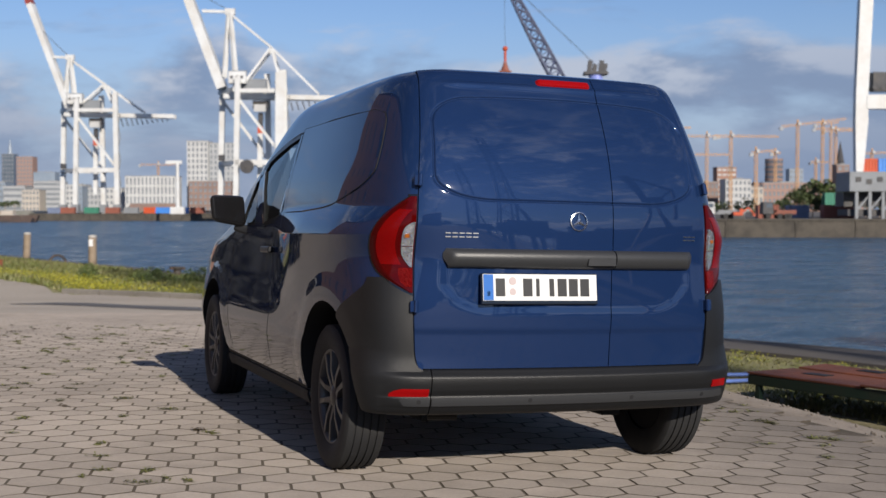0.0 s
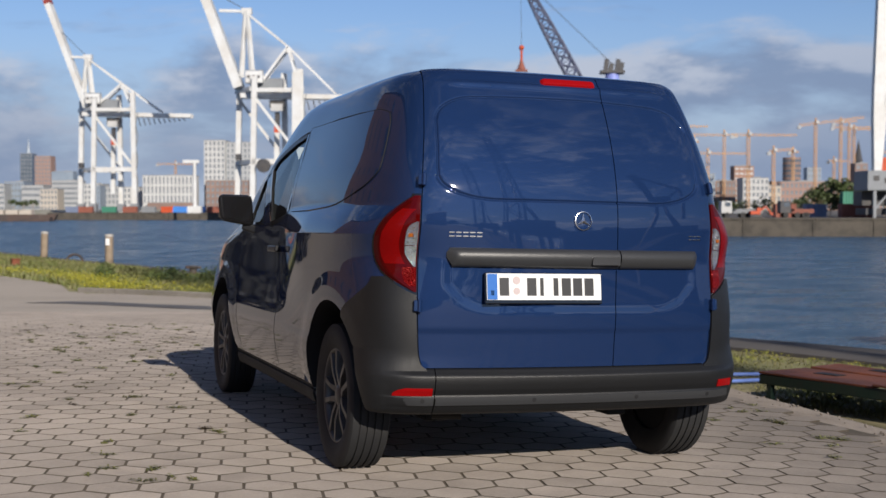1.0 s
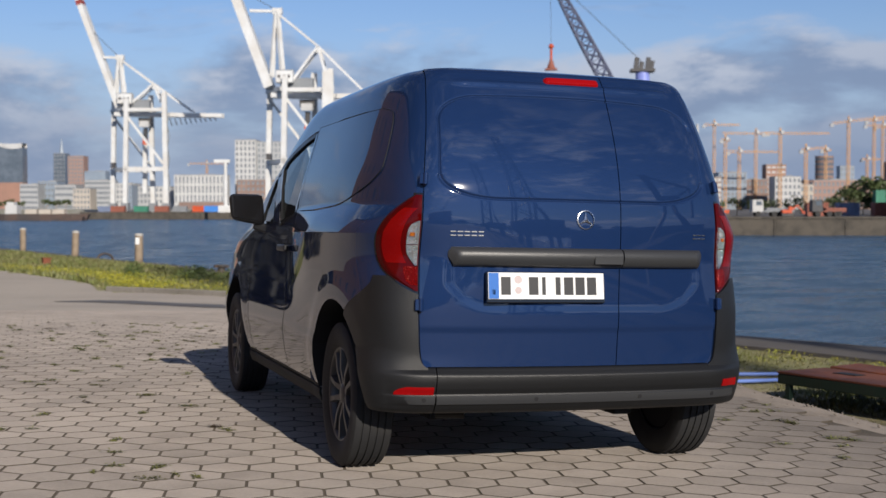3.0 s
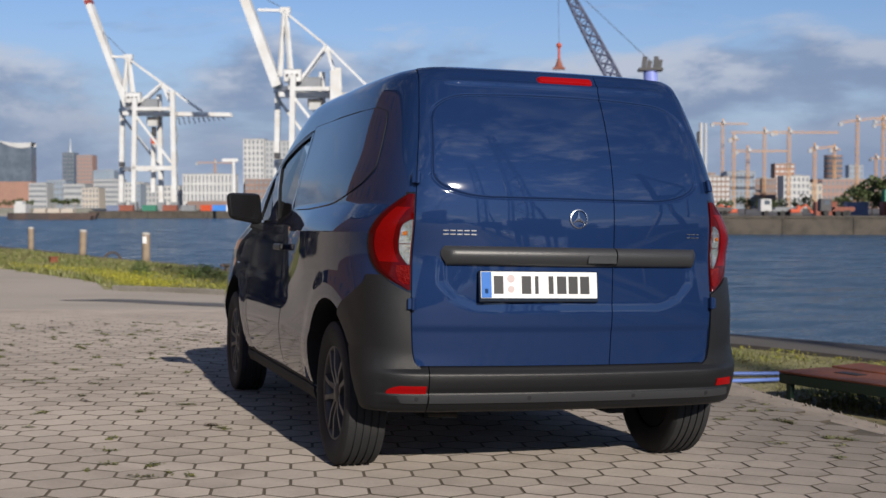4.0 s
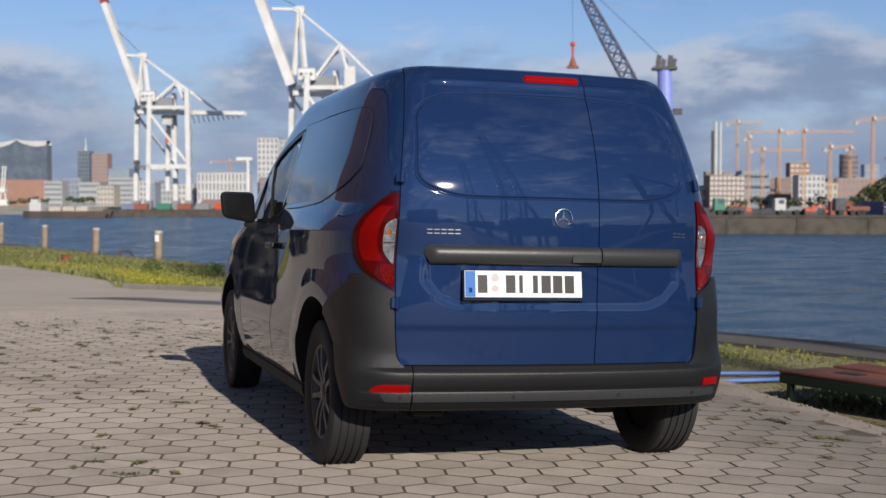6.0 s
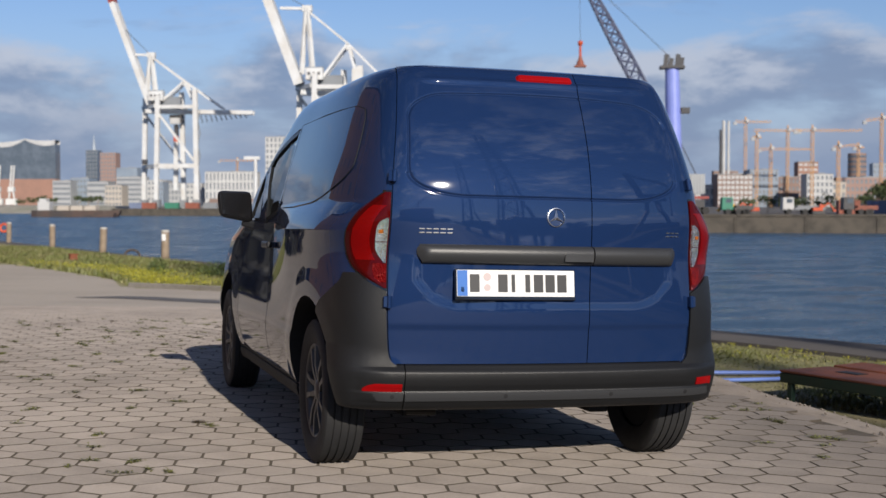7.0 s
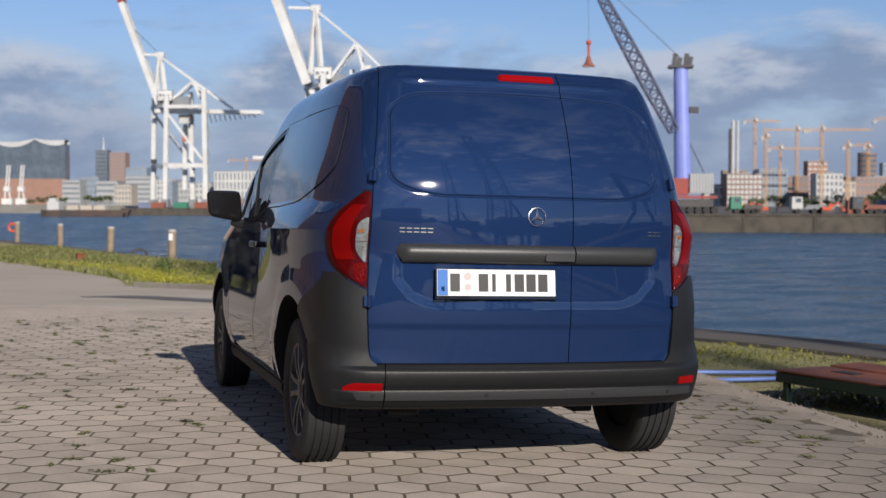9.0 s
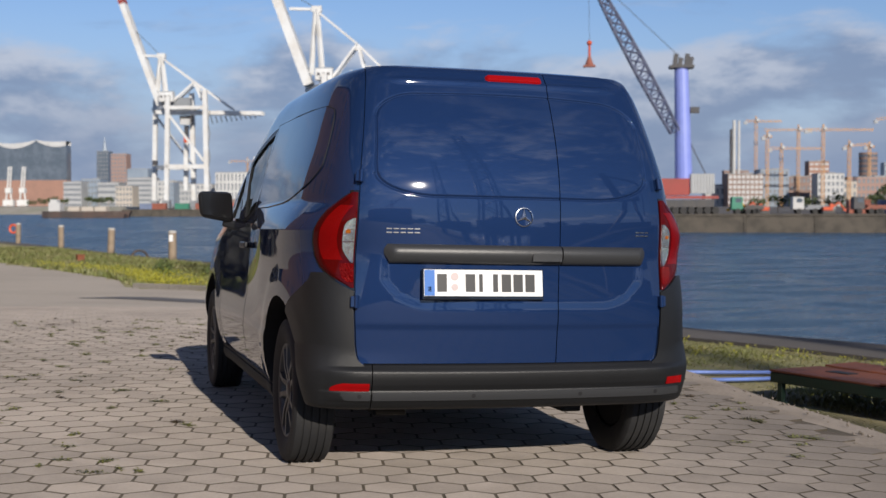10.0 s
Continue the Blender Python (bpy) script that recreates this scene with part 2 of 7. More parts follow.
verge_shade(BLOCK)
verge_shade(BLOCK_REST)
WATER = water_material()
RUST = material("rusty_steel", (0.21, 0.062, 0.026), 0.75, second=(0.10, 0.032, 0.018), patches=(2.5, 0.8), grain=(40.0, 0.3), bump=0.4, bump_scale=60.0)
DARK_GREEN = material("dark_green_steel", (0.012, 0.03, 0.02), 0.5, second=(0.03, 0.03, 0.02), patches=(5.0, 0.5), grain=(40.0, 0.2))
BLUE_PIPE = material("blue_hose", (0.13, 0.21, 0.52), 0.45, grain=(20.0, 0.15))
TIMBER = material("weathered_timber", (0.29, 0.225, 0.16), 0.85, second=(0.17, 0.13, 0.09), patches=(3.0, 0.7), grain=(25.0, 0.3), bump=0.5, bump_scale=40.0)
WHITE_STEEL = material("white_crane_paint", (0.63, 0.64, 0.635), 0.5, second=(0.50, 0.46, 0.40), patches=(0.12, 0.55), grain=(1.2, 0.12))


# ---- building blocks ----
def part(name, bm, mat, parent=None, label="", smooth=False, bevel=0.0):
    """Links a bmesh as one mesh object, under parent when given."""
    me = bpy.data.meshes.new(name)
    bm.to_mesh(me)
    bm.free()
    for m in (mat if isinstance(mat, (list, tuple)) else (mat,)):
        me.materials.append(m)
    if smooth:
        me.shade_smooth()
    ob = new(name, me)
    if bevel:
        b = ob.modifiers.new("bevel", "BEVEL")
        b.width, b.segments, b.limit_method = bevel, 2, "ANGLE"
    if parent is not None:
        ob.parent = parent
    if label:
        ob["label"] = label
    return ob


def raw(name, verts, faces, mat, parent=None, label="", smooth=False, slots=None):
    me = bpy.data.meshes.new(name)
    me.from_pydata([tuple(v) for v in verts], [], faces)
    for m in (mat if isinstance(mat, (list, tuple)) else (mat,)):
        me.materials.append(m)
    if slots is not None:
        me.polygons.foreach_set("material_index", slots)
    if smooth:
        me.shade_smooth()
    me.update()
    ob = new(name, me)
    if parent is not None:
        ob.parent = parent
    if label:
        ob["label"] = label
    return ob


def empty(name, m=None):
    ob = new(name)
    ob.empty_display_size = 0.2
    if m is not None:
        ob.matrix_world = m
    return ob


def box(bm, size, m=None, taper=1.0):
    """A box centred on m; its top is taper times its foot."""
    x, y, z = (s / 2 for s in size)
    m = m or Matrix.Identity(4)
    v = [bm.verts.new(m @ Vector((a * x * (taper if c > 0 else 1), b * y * (taper if c > 0 else 1), c * z))) for c in (-1, 1) for b in (-1, 1) for a in (-1, 1)]
    for f in ((0, 2, 3, 1), (4, 5, 7, 6), (0, 1, 5, 4), (2, 6, 7, 3), (0, 4, 6, 2), (1, 3, 7, 5)):
        bm.faces.new([v[k] for k in f])
    return v


def rod(bm, a, b, r, r2=None, n=6):
    """A round bar from a to b."""
    a, b = Vector(a), Vector(b)
    way = b - a
    m = Matrix.Translation((a + b) / 2) @ way.to_track_quat("Z", "Y").to_matrix().to_4x4()
    bmesh.ops.create_cone(bm, cap_ends=True, segments=n, radius1=r, radius2=r if r2 is None else r2, depth=way.length, matrix=m)


def beam(bm, a, b, w, h=None):
    """A square bar from a to b."""
    a, b = Vector(a), Vector(b)
    way = b - a
    m = Matrix.Translation((a + b) / 2) @ way.to_track_quat("Z", "Y").to_matrix().to_4x4()
    box(bm, (w, h or w, way.length), m)


def lathe(bm, profile, n=48, m=None):
    """Turns (radius, along) pairs round the x axis."""
    m = m or Matrix.Identity(4)
    rings = [[bm.verts.new(m @ Vector((x, r * math.cos(k * math.tau / n), r * math.sin(k * math.tau / n)))) for k in range(n)] for r, x in profile]
    for p, q in zip(rings, rings[1:]):
        for k in range(n):
            bm.faces.new((p[k], p[(k + 1) % n], q[(k + 1) % n], q[k]))
    return rings


def tube(bm, pts, r, n=10):
    """A round hose through the points."""
    rings = []
    for k, p in enumerate(pts):
        way = (pts[min(k + 1, len(pts) - 1)] - pts[max(k - 1, 0)]).normalized()
        a = way.cross(Vector((0, 0, 1))).normalized()
        b = a.cross(way)
        rings.append([bm.verts.new(p + a * r * math.cos(i * math.tau / n) + b * r * math.sin(i * math.tau / n)) for i in range(n)])
    for p, q in zip(rings, rings[1:]):
        for i in range(n):
            bm.faces.new((p[i], p[(i + 1) % n], q[(i + 1) % n], q[i]))
    bm.faces.new(list(reversed(rings[0])))
    bm.faces.new(rings[-1])


def corrugated(bm, length, deep, h, pitch, m=None):
    """A box whose front is one folded sheet."""
    m = m or Matrix.Identity(4)
    n = max(3, int(length / pitch))
    line = [(-length / 2, 0.0)]
    for k in range(n):
        a = -length / 2 + length * k / n
        w = length / n
        line += [(a + 0.2 * w, 0.0), (a + 0.35 * w, -0.09), (a + 0.75 * w, -0.09), (a + 0.9 * w, 0.0)]
    line += [(length / 2, 0.0), (length / 2, deep), (-length / 2, deep)]
    lo, hi = ([bm.verts.new(m @ Vector((x, y, z))) for x, y in line] for z in (0, h))
    for k in range(len(line)):
        j = (k + 1) % len(line)
        bm.faces.new((lo[k], lo[j], hi[j], hi[k]))
    bm.faces.new(hi)
    bm.faces.new(list(reversed(lo)))


def curve(*knots):
    """A smooth curve through (x, y) knots."""
    xs, ys = np.array([k[0] for k in knots], float), np.array([k[1] for k in knots], float)
    d = np.diff(ys) / np.diff(xs)
    m = np.zeros(len(xs))
    m[0], m[-1] = d[0], d[-1]
    for k in range(1, len(xs) - 1):
        m[k] = 0 if d[k - 1] * d[k] <= 0 else 2 * d[k - 1] * d[k] / (d[k - 1] + d[k])

    def f(x):
        x = min(max(x, xs[0]), xs[-1])
        k = min(int(np.searchsorted(xs, x, "right")) - 1, len(xs) - 2)
        h = xs[k + 1] - xs[k]
        t = (x - xs[k]) / h
        return float((2 * t**3 - 3 * t**2 + 1) * ys[k] + (t**3 - 2 * t**2 + t) * h * m[k] + (3 * t**2 - 2 * t**3) * ys[k + 1] + (t**3 - t**2) * h * m[k + 1])
    return f


def ease(x, a, b):
    t = min(max((x - a) / (b - a), 0.0), 1.0)
    return t * t * (3 - 2 * t)


# ---- the quay ----
WATER_Z = -3.6
quay_edge = curve((-400, 22.0), (-30, 15.0), (0, 10.3), (6, 9.35), (8.8, 8.75), (11.5, 8.2), (14, 7.9), (20, 7.6), (30, 7.0), (43, 5.9), (54, 4.25), (59, 3.35), (70, 0.8), (86.5, -2.1), (104, -5.6), (125, -10), (170, -20), (400, -90))
paving_edge = curve((-30, 1.6), (0, 1.95), (1.0, 2.12), (2.0, 2.23), (3.05, 2.36), (5, 2.62), (9, 2.92), (16, 3.2), (24, 3.3), (26.8, 2.8), (28.2, 1.5), (29.6, -0.2), (35, -0.7), (39.7, -1.75), (51.3, -4.9), (75, -11.0), (113, -20), (170, -36), (400, -120))
COPING_W = 1.72


def quay_z(x, y):
    """Height of the quay's surface in its own sloping plan."""
    far = -0.6 * ease(y, 8, 27)
    bank = -0.36 * ease(x - paving_edge(y), 0.25, 1.35) * (1 - ease(y, 12, 27))
    swell = 0.012 * math.sin(0.31 * x + 0.7) * math.sin(0.27 * y) * ease(y, 6, 14)
    return far + bank + swell


def build_ground():
    ys = [-400, -200, -100, -60, -40, -25, -15, -10, -7] + [-6 + 0.4 * k for k in range(60)] + [18 + 1.0 * k for k in range(45)] + [63 + 3.0 * k for k in range(20)] + [125, 140, 170, 220, 300, 400]
    cols = [-500, -250, -120, -70, -40, -25, -16, -12] + [-9 + 0.75 * k for k in range(9)] + [-2.25 + 0.35 * k for k in range(36)]
    verts, faces, slots, rows = [], [], [], []
    for y in ys:
        q, p = quay_edge(y), paving_edge(y)
        xs = sorted(min(c, q - COPING_W) for c in cols) + [q - COPING_W + 0.02, q]
        row = []
        for x in xs:
            row.append(len(verts))
            verts.append((x, y, quay_z(x, y) - ((0.0028 if x < p + 0.05 else 0.012) if x < q - COPING_W + 0.01 else -0.035)))
        rows.append(row)
    n = len(rows[0])
    for j in range(len(rows) - 1):
        for k in range(n - 1):
            a, b, c, d = rows[j][k], rows[j][k + 1], rows[j + 1][k + 1], rows[j + 1][k]
            if abs(verts[a][0] - verts[b][0]) + abs(verts[c][0] - verts[d][0]) < 1e-6:
                continue
            x = (verts[a][0] + verts[b][0] + verts[c][0] + verts[d][0]) / 4
            y = (verts[a][1] + verts[c][1]) / 2
            e = x - paving_edge(y)
            if k >= n - 3:
                s = 3
            elif e > (0.9 if y < 12 else 0.0):
                s = 2
            elif e > 0 and y < 12:
                s = 1
            else:
                s = 0 if y > 15 or x < -9 or y < -7 else 4
            faces.append((a, b, c, d))
            slots.append(s)
    # the wall down into the water
    for j in range(len(rows) - 1):
        a, b = rows[j][-1], rows[j + 1][-1]
        base = len(verts)
        for k in (a, b):
            verts.append((verts[k][0] + 0.05, verts[k][1], verts[k][2] - 8))
        faces.append((a, base, base + 1, b))
        slots.append(3)
    ob = raw("ground", verts, faces, (ASPHALT, SOIL, TURF, COPING, JOINT), slots=slots)
    ob.matrix_world = SLOPE
    tagged(ob, "paved harbour quay with soil, turf and concrete coping", "ground", kind="structure")
    water = raw("water", [(-4000, -4000, 0), (4000, -4000, 0), (4000, 4500, 0), (-4000, 4500, 0)], [(0, 1, 2, 3)], WATER)
    water.location.z = WATER_Z
    tagged(water, "rippled blue harbour water", "water", kind="structure")


build_ground()

# ---- the van ----
AXLES = (0.985, 3.72)
ARCHES = (0.935, 3.69)
WHEEL_R, TRACK = 0.322, 0.788
PLAN = [(0, 0.318), (0.35, 0.337), (0.60, 0.377), (0.70, 0.405), (0.765, 0.45), (0.815, 0.53), (0.855, 0.68), (0.894, 0.95), (0.916, 1.4), (0.925, 2.0), (0.925, 2.8), (0.925, 3.4), (0.92, 3.95), (0.89, 4.25), (0.74, 4.53), (0.4, 4.66), (0, 4.7)]


MID_PLAN = PLAN[:4] + [(0.768, 0.449), (0.816, 0.511), (0.851, 0.600), (0.884, 0.735), (0.909, 0.97), (0.921, 1.4)] + PLAN[9:]


LOW_PLAN = [(0, 0.318), (0.36, 0.330), (0.62, 0.352), (0.74, 0.371), (0.825, 0.400), (0.882, 0.458), (0.899, 0.58), (0.907, 0.75), (0.915, 0.95), (0.923, 1.4)] + PLAN[9:]


def smooth_plan(plan):
    pts = [np.array((-plan[1][0], plan[1][1]))] + [np.array(p) for p in plan] + [np.array((-plan[-2][0], plan[-2][1]))]
    out = []
    for k in range(1, len(pts) - 2):
        a, b, c, d = pts[k - 1:k + 3]
        for t in np.linspace(0, 1, 16, endpoint=False):
            out.append(0.5 * ((2 * b) + (c - a) * t + (2 * a - 5 * b + 4 * c - d) * t**2 + (3 * b - a - 3 * c + d) * t**3))
    out.append(pts[-2])
    return np.array(out)


def faired(pts, rounds=60):
    """Even steps along the outline, then fair it, with both ends mirrored."""
    arc = np.concatenate([[0], np.cumsum(np.hypot(*np.diff(pts, axis=0).T))])
    t = np.linspace(0, arc[-1], 700)
    p = np.stack([np.interp(t, arc, pts[:, 0]), np.interp(t, arc, pts[:, 1])], axis=1)
    flip = np.array((-1.0, 1.0))
    for _ in range(rounds):
        q = np.concatenate([p[1:2] * flip, p, p[-2:-1] * flip])
        p = 0.25 * q[:-2] + 0.5 * q[1:-1] + 0.25 * q[2:]
    return p


UPPER, MIDDLE, LOWER = faired(smooth_plan(PLAN)), faired(smooth_plan(MID_PLAN)), faired(smooth_plan(LOW_PLAN))
ARC = np.concatenate([[0], np.cumsum(np.hypot(*np.diff(UPPER, axis=0).T))])
ARC_END = float(ARC[-1])
OUTLINES = {}
rounder = curve((0.30, 0.0), (0.46, 0.15), (0.56, 0.50), (0.72, 0.58), (0.84, 0.76), (0.97, 1.0), (1.03, 1.0), (1.8, 1.0))
CREASE = 1.048


def shoulder(z):
    """How far the shoulder above the crease has fallen back."""
    t = min(max((z - CREASE) / 0.125, 0.0), 1.0)
    return 0.7 * t + 0.3 * ease(t, 0.0, 1.0)


def outline(z):
    """The plan outline at height z: square-cornered at the bumper, rounder above."""
    key = round(z, 4)
    if key not in OUTLINES:
        t, u = rounder(z), shoulder(z)
        OUTLINES[key] = (LOWER * (1 - t) + MIDDLE * t) * (1 - u) + UPPER * u
    return OUTLINES[key]


# the flank breaks at 0.56: below it turns down to the paving, above it leans in
half_width = curve((0.22, 0.84), (0.4, 0.906), (0.50, 0.924), (0.545, 0.9285), (0.57, 0.9285), (0.75, 0.9120), (0.93, 0.8960), (1.04, 0.8910), (1.085, 0.8890), (1.115, 0.886), (1.145, 0.880), (1.17, 0.872), (1.20, 0.866), (1.3, 0.844), (1.45, 0.800), (1.6, 0.756), (1.68, 0.728), (1.73, 0.696), (1.76, 0.648), (1.78, 0.55), (1.79, 0.43), (1.797, 0.22), (1.8, 0.02))
rear_y = curve((0.22, 0.38), (0.5, 0.335), (0.8, 0.318), (1.08, 0.317), (1.2, 0.325), (1.28, 0.340), (1.38, 0.368), (1.5, 0.417), (1.58, 0.458), (1.62, 0.481), (1.68, 0.515), (1.72, 0.541), (1.75, 0.570), (1.77, 0.62), (1.785, 0.745), (1.795, 1.1), (1.8, 1.8))
tail_line, REAR_Y = rear_y, {}


def rear_y(z):
    """The tail's profile, faired below the roof's bend."""
    key = round(z, 5)
    if key not in REAR_Y:
        w = 0.004 + 0.045 * (1 - ease(z, 1.54, 1.70)) * ease(z, 0.50, 0.60)
        REAR_Y[key] = sum(c * tail_line(z + w * d) for c, d in ((0.06, -2.0), (0.24, -1.0), (0.40, 0.0), (0.24, 1.0), (0.06, 2.0)))
    return REAR_Y[key]


front_y = curve((0.22, 4.55), (0.6, 4.7), (0.85, 4.6), (0.97, 4.4), (1.03, 4.1), (1.1, 3.75), (1.3, 3.4), (1.5, 3.02), (1.65, 2.7), (1.73, 2.5), (1.77, 2.35), (1.79, 2.2), (1.8, 1.95))


def skin(s, z):
    """Point of the van's outside at arc s from the middle of the tail (plus: right) and height z."""
    a, o = abs(s), outline(z)
    x, y = np.interp(a, ARC, o[:, 0]), np.interp(a, ARC, o[:, 1])
    r, f = rear_y(z), front_y(z)
    y = r + (y - 0.318) * (f - r) / 4.382
    x = x * half_width(z) / 0.925
    if 0.57 < z < CREASE + 0.125 and x > 0.70:
        # behind the door the flank stands upright, under a crease that the shoulder falls back from
        x += (0.9245 + 0.028 * (z - 0.57) - half_width(z)) * (1 - shoulder(z)) * ease(x, 0.70, 0.85) * ease(y, 2.10, 1.35)
    if x > 0.80 and z < 0.95:
        x += 0.006 * max(ease(math.hypot(y - c, z - 0.335), 0.545, 0.475) for c in ARCHES)
    return Vector((math.copysign(x, s), y, z))


def skin_normal(s, z):
    e = 0.004
    n = (skin(s + e, z) - skin(s - e, z)).cross(skin(s, z + e) - skin(s, z - e))
    return n.normalized()


def arc_x(x, z):
    """Arc of the tail at x."""
    o = outline(z)
    k = int(np.argmax(o[:, 0]))
    a = float(np.interp(abs(x) * 0.925 / half_width(z), o[:k, 0], ARC[:k]))
    return math.copysign(a, x)


def arc_y(y, z, side=-1):
    """Arc of the flank at y."""
    r, f = rear_y(z), front_y(z)
    return side * float(np.interp(0.318 + (y - r) * 4.382 / (f - r), outline(z)[:, 1], ARC))


def panel(name, zs, left, right, n, off, depth, mat, parent, label="", smooth=True):
    """A piece of the van's skin between the arcs left(z) and right(z), off metres proud, with edges turned in by depth."""
    lift = off if callable(off) else (lambda s, z: off)
    verts, faces = [], []
    for z in zs:
        l, r = left(z), right(z)
        for k in range(n + 1):
            s = l + (r - l) * k / n
            verts.append(skin(s, z) + skin_normal(s, z) * lift(s, z))
    w = n + 1
    for j in range(len(zs) - 1):
        for k in range(n):
            a = j * w + k
            faces.append((a, a + 1, a + w + 1, a + w))
    if depth:
        ring = [k for k in range(w)] + [j * w + n for j in range(1, len(zs))] + [(len(zs) - 1) * w + k for k in range(n - 1, -1, -1)] + [j * w for j in range(len(zs) - 2, 0, -1)]
        base = len(verts)
        for i in ring:
            j, k = divmod(i, w)
            z = zs[j]
            s = left(z) + (right(z) - left(z)) * k / n
            # doubled rim keeps the edge crisp
            verts.append(verts[i].copy())
            verts.append(verts[i] - skin_normal(s, z) * depth)
        m = len(ring)
        for i in range(m):
            a, b = base + 2 * i, base + 2 * ((i + 1) % m)
            faces.append((a, a + 1, b + 1, b))
    ob = raw(name, verts, faces, mat, parent, label, smooth)
    return ob


def steps(a, b, n):
    return [a + (b - a) * k / n for k in range(n + 1)]


def cut(ob, cutter):
    m = ob.modifiers.new("cut", "BOOLEAN")
    m.object, m.operation, m.solver = cutter, "DIFFERENCE", "EXACT"
    done = bpy.data.meshes.new_from_object(ob.evaluated_get(bpy.context.evaluated_depsgraph_get()))
    ob.modifiers.clear()
    old, ob.data = ob.data, done
    bpy.data.meshes.remove(old)
    me = cutter.data
    bpy.data.objects.remove(cutter)
    bpy.data.meshes.remove(me)


def prism(points, x0, x1):
    """A prism over (y, z) points, from x0 to x1."""
    bm = bmesh.new()
    a, b = ([bm.verts.new((x, y, z)) for y, z in points] for x in (x0, x1))
    bm.faces.new(a)
    bm.faces.new(list(reversed(b)))
    for k in range(len(a)):
        bm.faces.new((a[k], b[k], b[(k + 1) % len(a)], a[(k + 1) % len(a)]))
    bmesh.ops.recalc_face_normals(bm, faces=bm.faces)
    for f in bm.faces:
        f.material_index = 1
    return part("cutter", bm, (BLUE, BLACK))


FRONT_GLASS = [(1.99, 1.140), (2.34, 1.102), (2.43, 1.19), (2.53, 1.29), (2.66, 1.405), (2.60, 1.445), (2.40, 1.492), (2.18, 1.532), (1.99, 1.552)]
QUARTER_GLASS = [(2.56, 1.105), (2.94, 1.105), (2.91, 1.18), (2.80, 1.35), (2.74, 1.36)]


SPLIT = 0.183
door_edge = curve((0.500, 0.640), (0.506, 0.654), (0.516, 0.664), (0.535, 0.671), (0.59, 0.678), (0.75, 0.684), (1.0, 0.678), (1.27, 0.664), (1.5, 0.635), (1.65, 0.614), (1.70, 0.606), (1.735, 0.600), (1.76, 0.59))


def build_shell(van):
    zs = [0.315, 0.33, 0.36, 0.42] + steps(0.48, 1.04, 28) + [1.045, 1.048, 1.050, 1.053] + steps(1.057, 1.127, 14) + steps(1.135, 1.205, 7) + steps(1.23, 1.66, 16) + [1.68, 1.70, 1.715, 1.73, 1.742, 1.752, 1.761, 1.769, 1.776, 1.782, 1.787, 1.791, 1.7945, 1.797, 1.799, 1.8]
    zs = sorted(set(zs + [1.7555, 1.757]))
    half = 110
    verts, faces, me_slots = [], [], []
    rows = []
    for z in zs:
        edge = arc_x(door_edge(z) + 0.004, z)
        right = [edge * k / 24 for k in range(25)]
        right[-1] = edge - 0.0015
        right += [edge + (ARC_END - edge) * (k / (half - 25)) ** 1.35 for k in range(half - 24)]
        arcs = [-a for a in reversed(right[1:])] + right[:-1]
        row = []
        for s in arcs:
            p = skin(s, z)
            # the frame behind the tail doors lies deeper
            if abs(s) < edge - 0.001 and z < 1.756:
                p.y += 0.045
            row.append(len(verts))
            verts.append(p)
        rows.append((row, edge, arcs))
    n = len(rows[0][0])
    for (row, edge, arcs), (row2, edge2, arcs2), z in zip(rows, rows[1:], zs):
        for k in range(n):
            k2 = (k + 1) % n
            faces.append((row[k], row[k2], row2[k2], row2[k]))
            inner = min(abs(arcs[k]), abs(arcs[k2])) < edge - 0.001 and z < 1.7565 and k2
            me_slots.append(1 if inner or z < 0.32 else 0)
    faces.append(tuple(reversed(rows[0][0])))
    faces.append(tuple(rows[-1][0]))
    me_slots += [1, 0]
    body = raw("body", verts, faces, (BLUE, BLACK), None, "deep blue painted steel body shell", False, me_slots)
    for y in ARCHES:
        for side in (-1, 1):
            pts = [(y + 0.405 * math.cos(k * math.tau / 40), 0.335 + 0.418 * math.sin(k * math.tau / 40)) for k in range(40)]
            cut(body, prism(pts, side * 0.55, side * 1.2))
    for pts in (FRONT_GLASS, QUARTER_GLASS):
        cut(body, prism(pts, -1.2, 1.2))
    # the cab, open to the windscreen
    plan = [(0.755, 2.02), (0.755, 2.50), (0.60, 2.95), (0.56, 3.95)]
    plan += [(-x, y) for x, y in reversed(plan)]
    bm = bmesh.new()
    low, high = ([bm.verts.new((x, y, z)) for x, y in plan] for z in (1.145, 1.555))
    bm.faces.new(low)
    bm.faces.new(high)
    for k in range(len(plan)):
        bm.faces.new((low[k], low[k - 1], high[k - 1], high[k]))
    bmesh.ops.recalc_face_normals(bm, faces=bm.faces)
    for f in bm.faces:
        f.material_index = 1
    cut(body, part("cutter", bm, (BLUE, BLACK)))
    body.data.shade_smooth()
    body.data.set_sharp_from_angle(angle=radians(32))
    body.parent = van
    return body


def round_box(x, z, cx, cz, hx, hz, r):
    """Signed distance to a box with round corners."""
    qx, qz = abs(x - cx) - hx + r, abs(z - cz) - hz + r
    return math.hypot(max(qx, 0), max(qz, 0)) + min(max(qx, qz), 0) - r


def round_frame(x, z, half, low, high, rx, rz):
    """Signed distance to an upright box with elliptic corners: below 0 inside."""
    qx, qz = abs(x) - half + rx, abs(z - (low + high) / 2) - (high - low) / 2 + rz
    if qx > 0 and qz > 0:
        return (math.hypot(qx / rx, qz / rz) - 1) * min(rx, rz)
    return max(qx - rx, qz - rz)


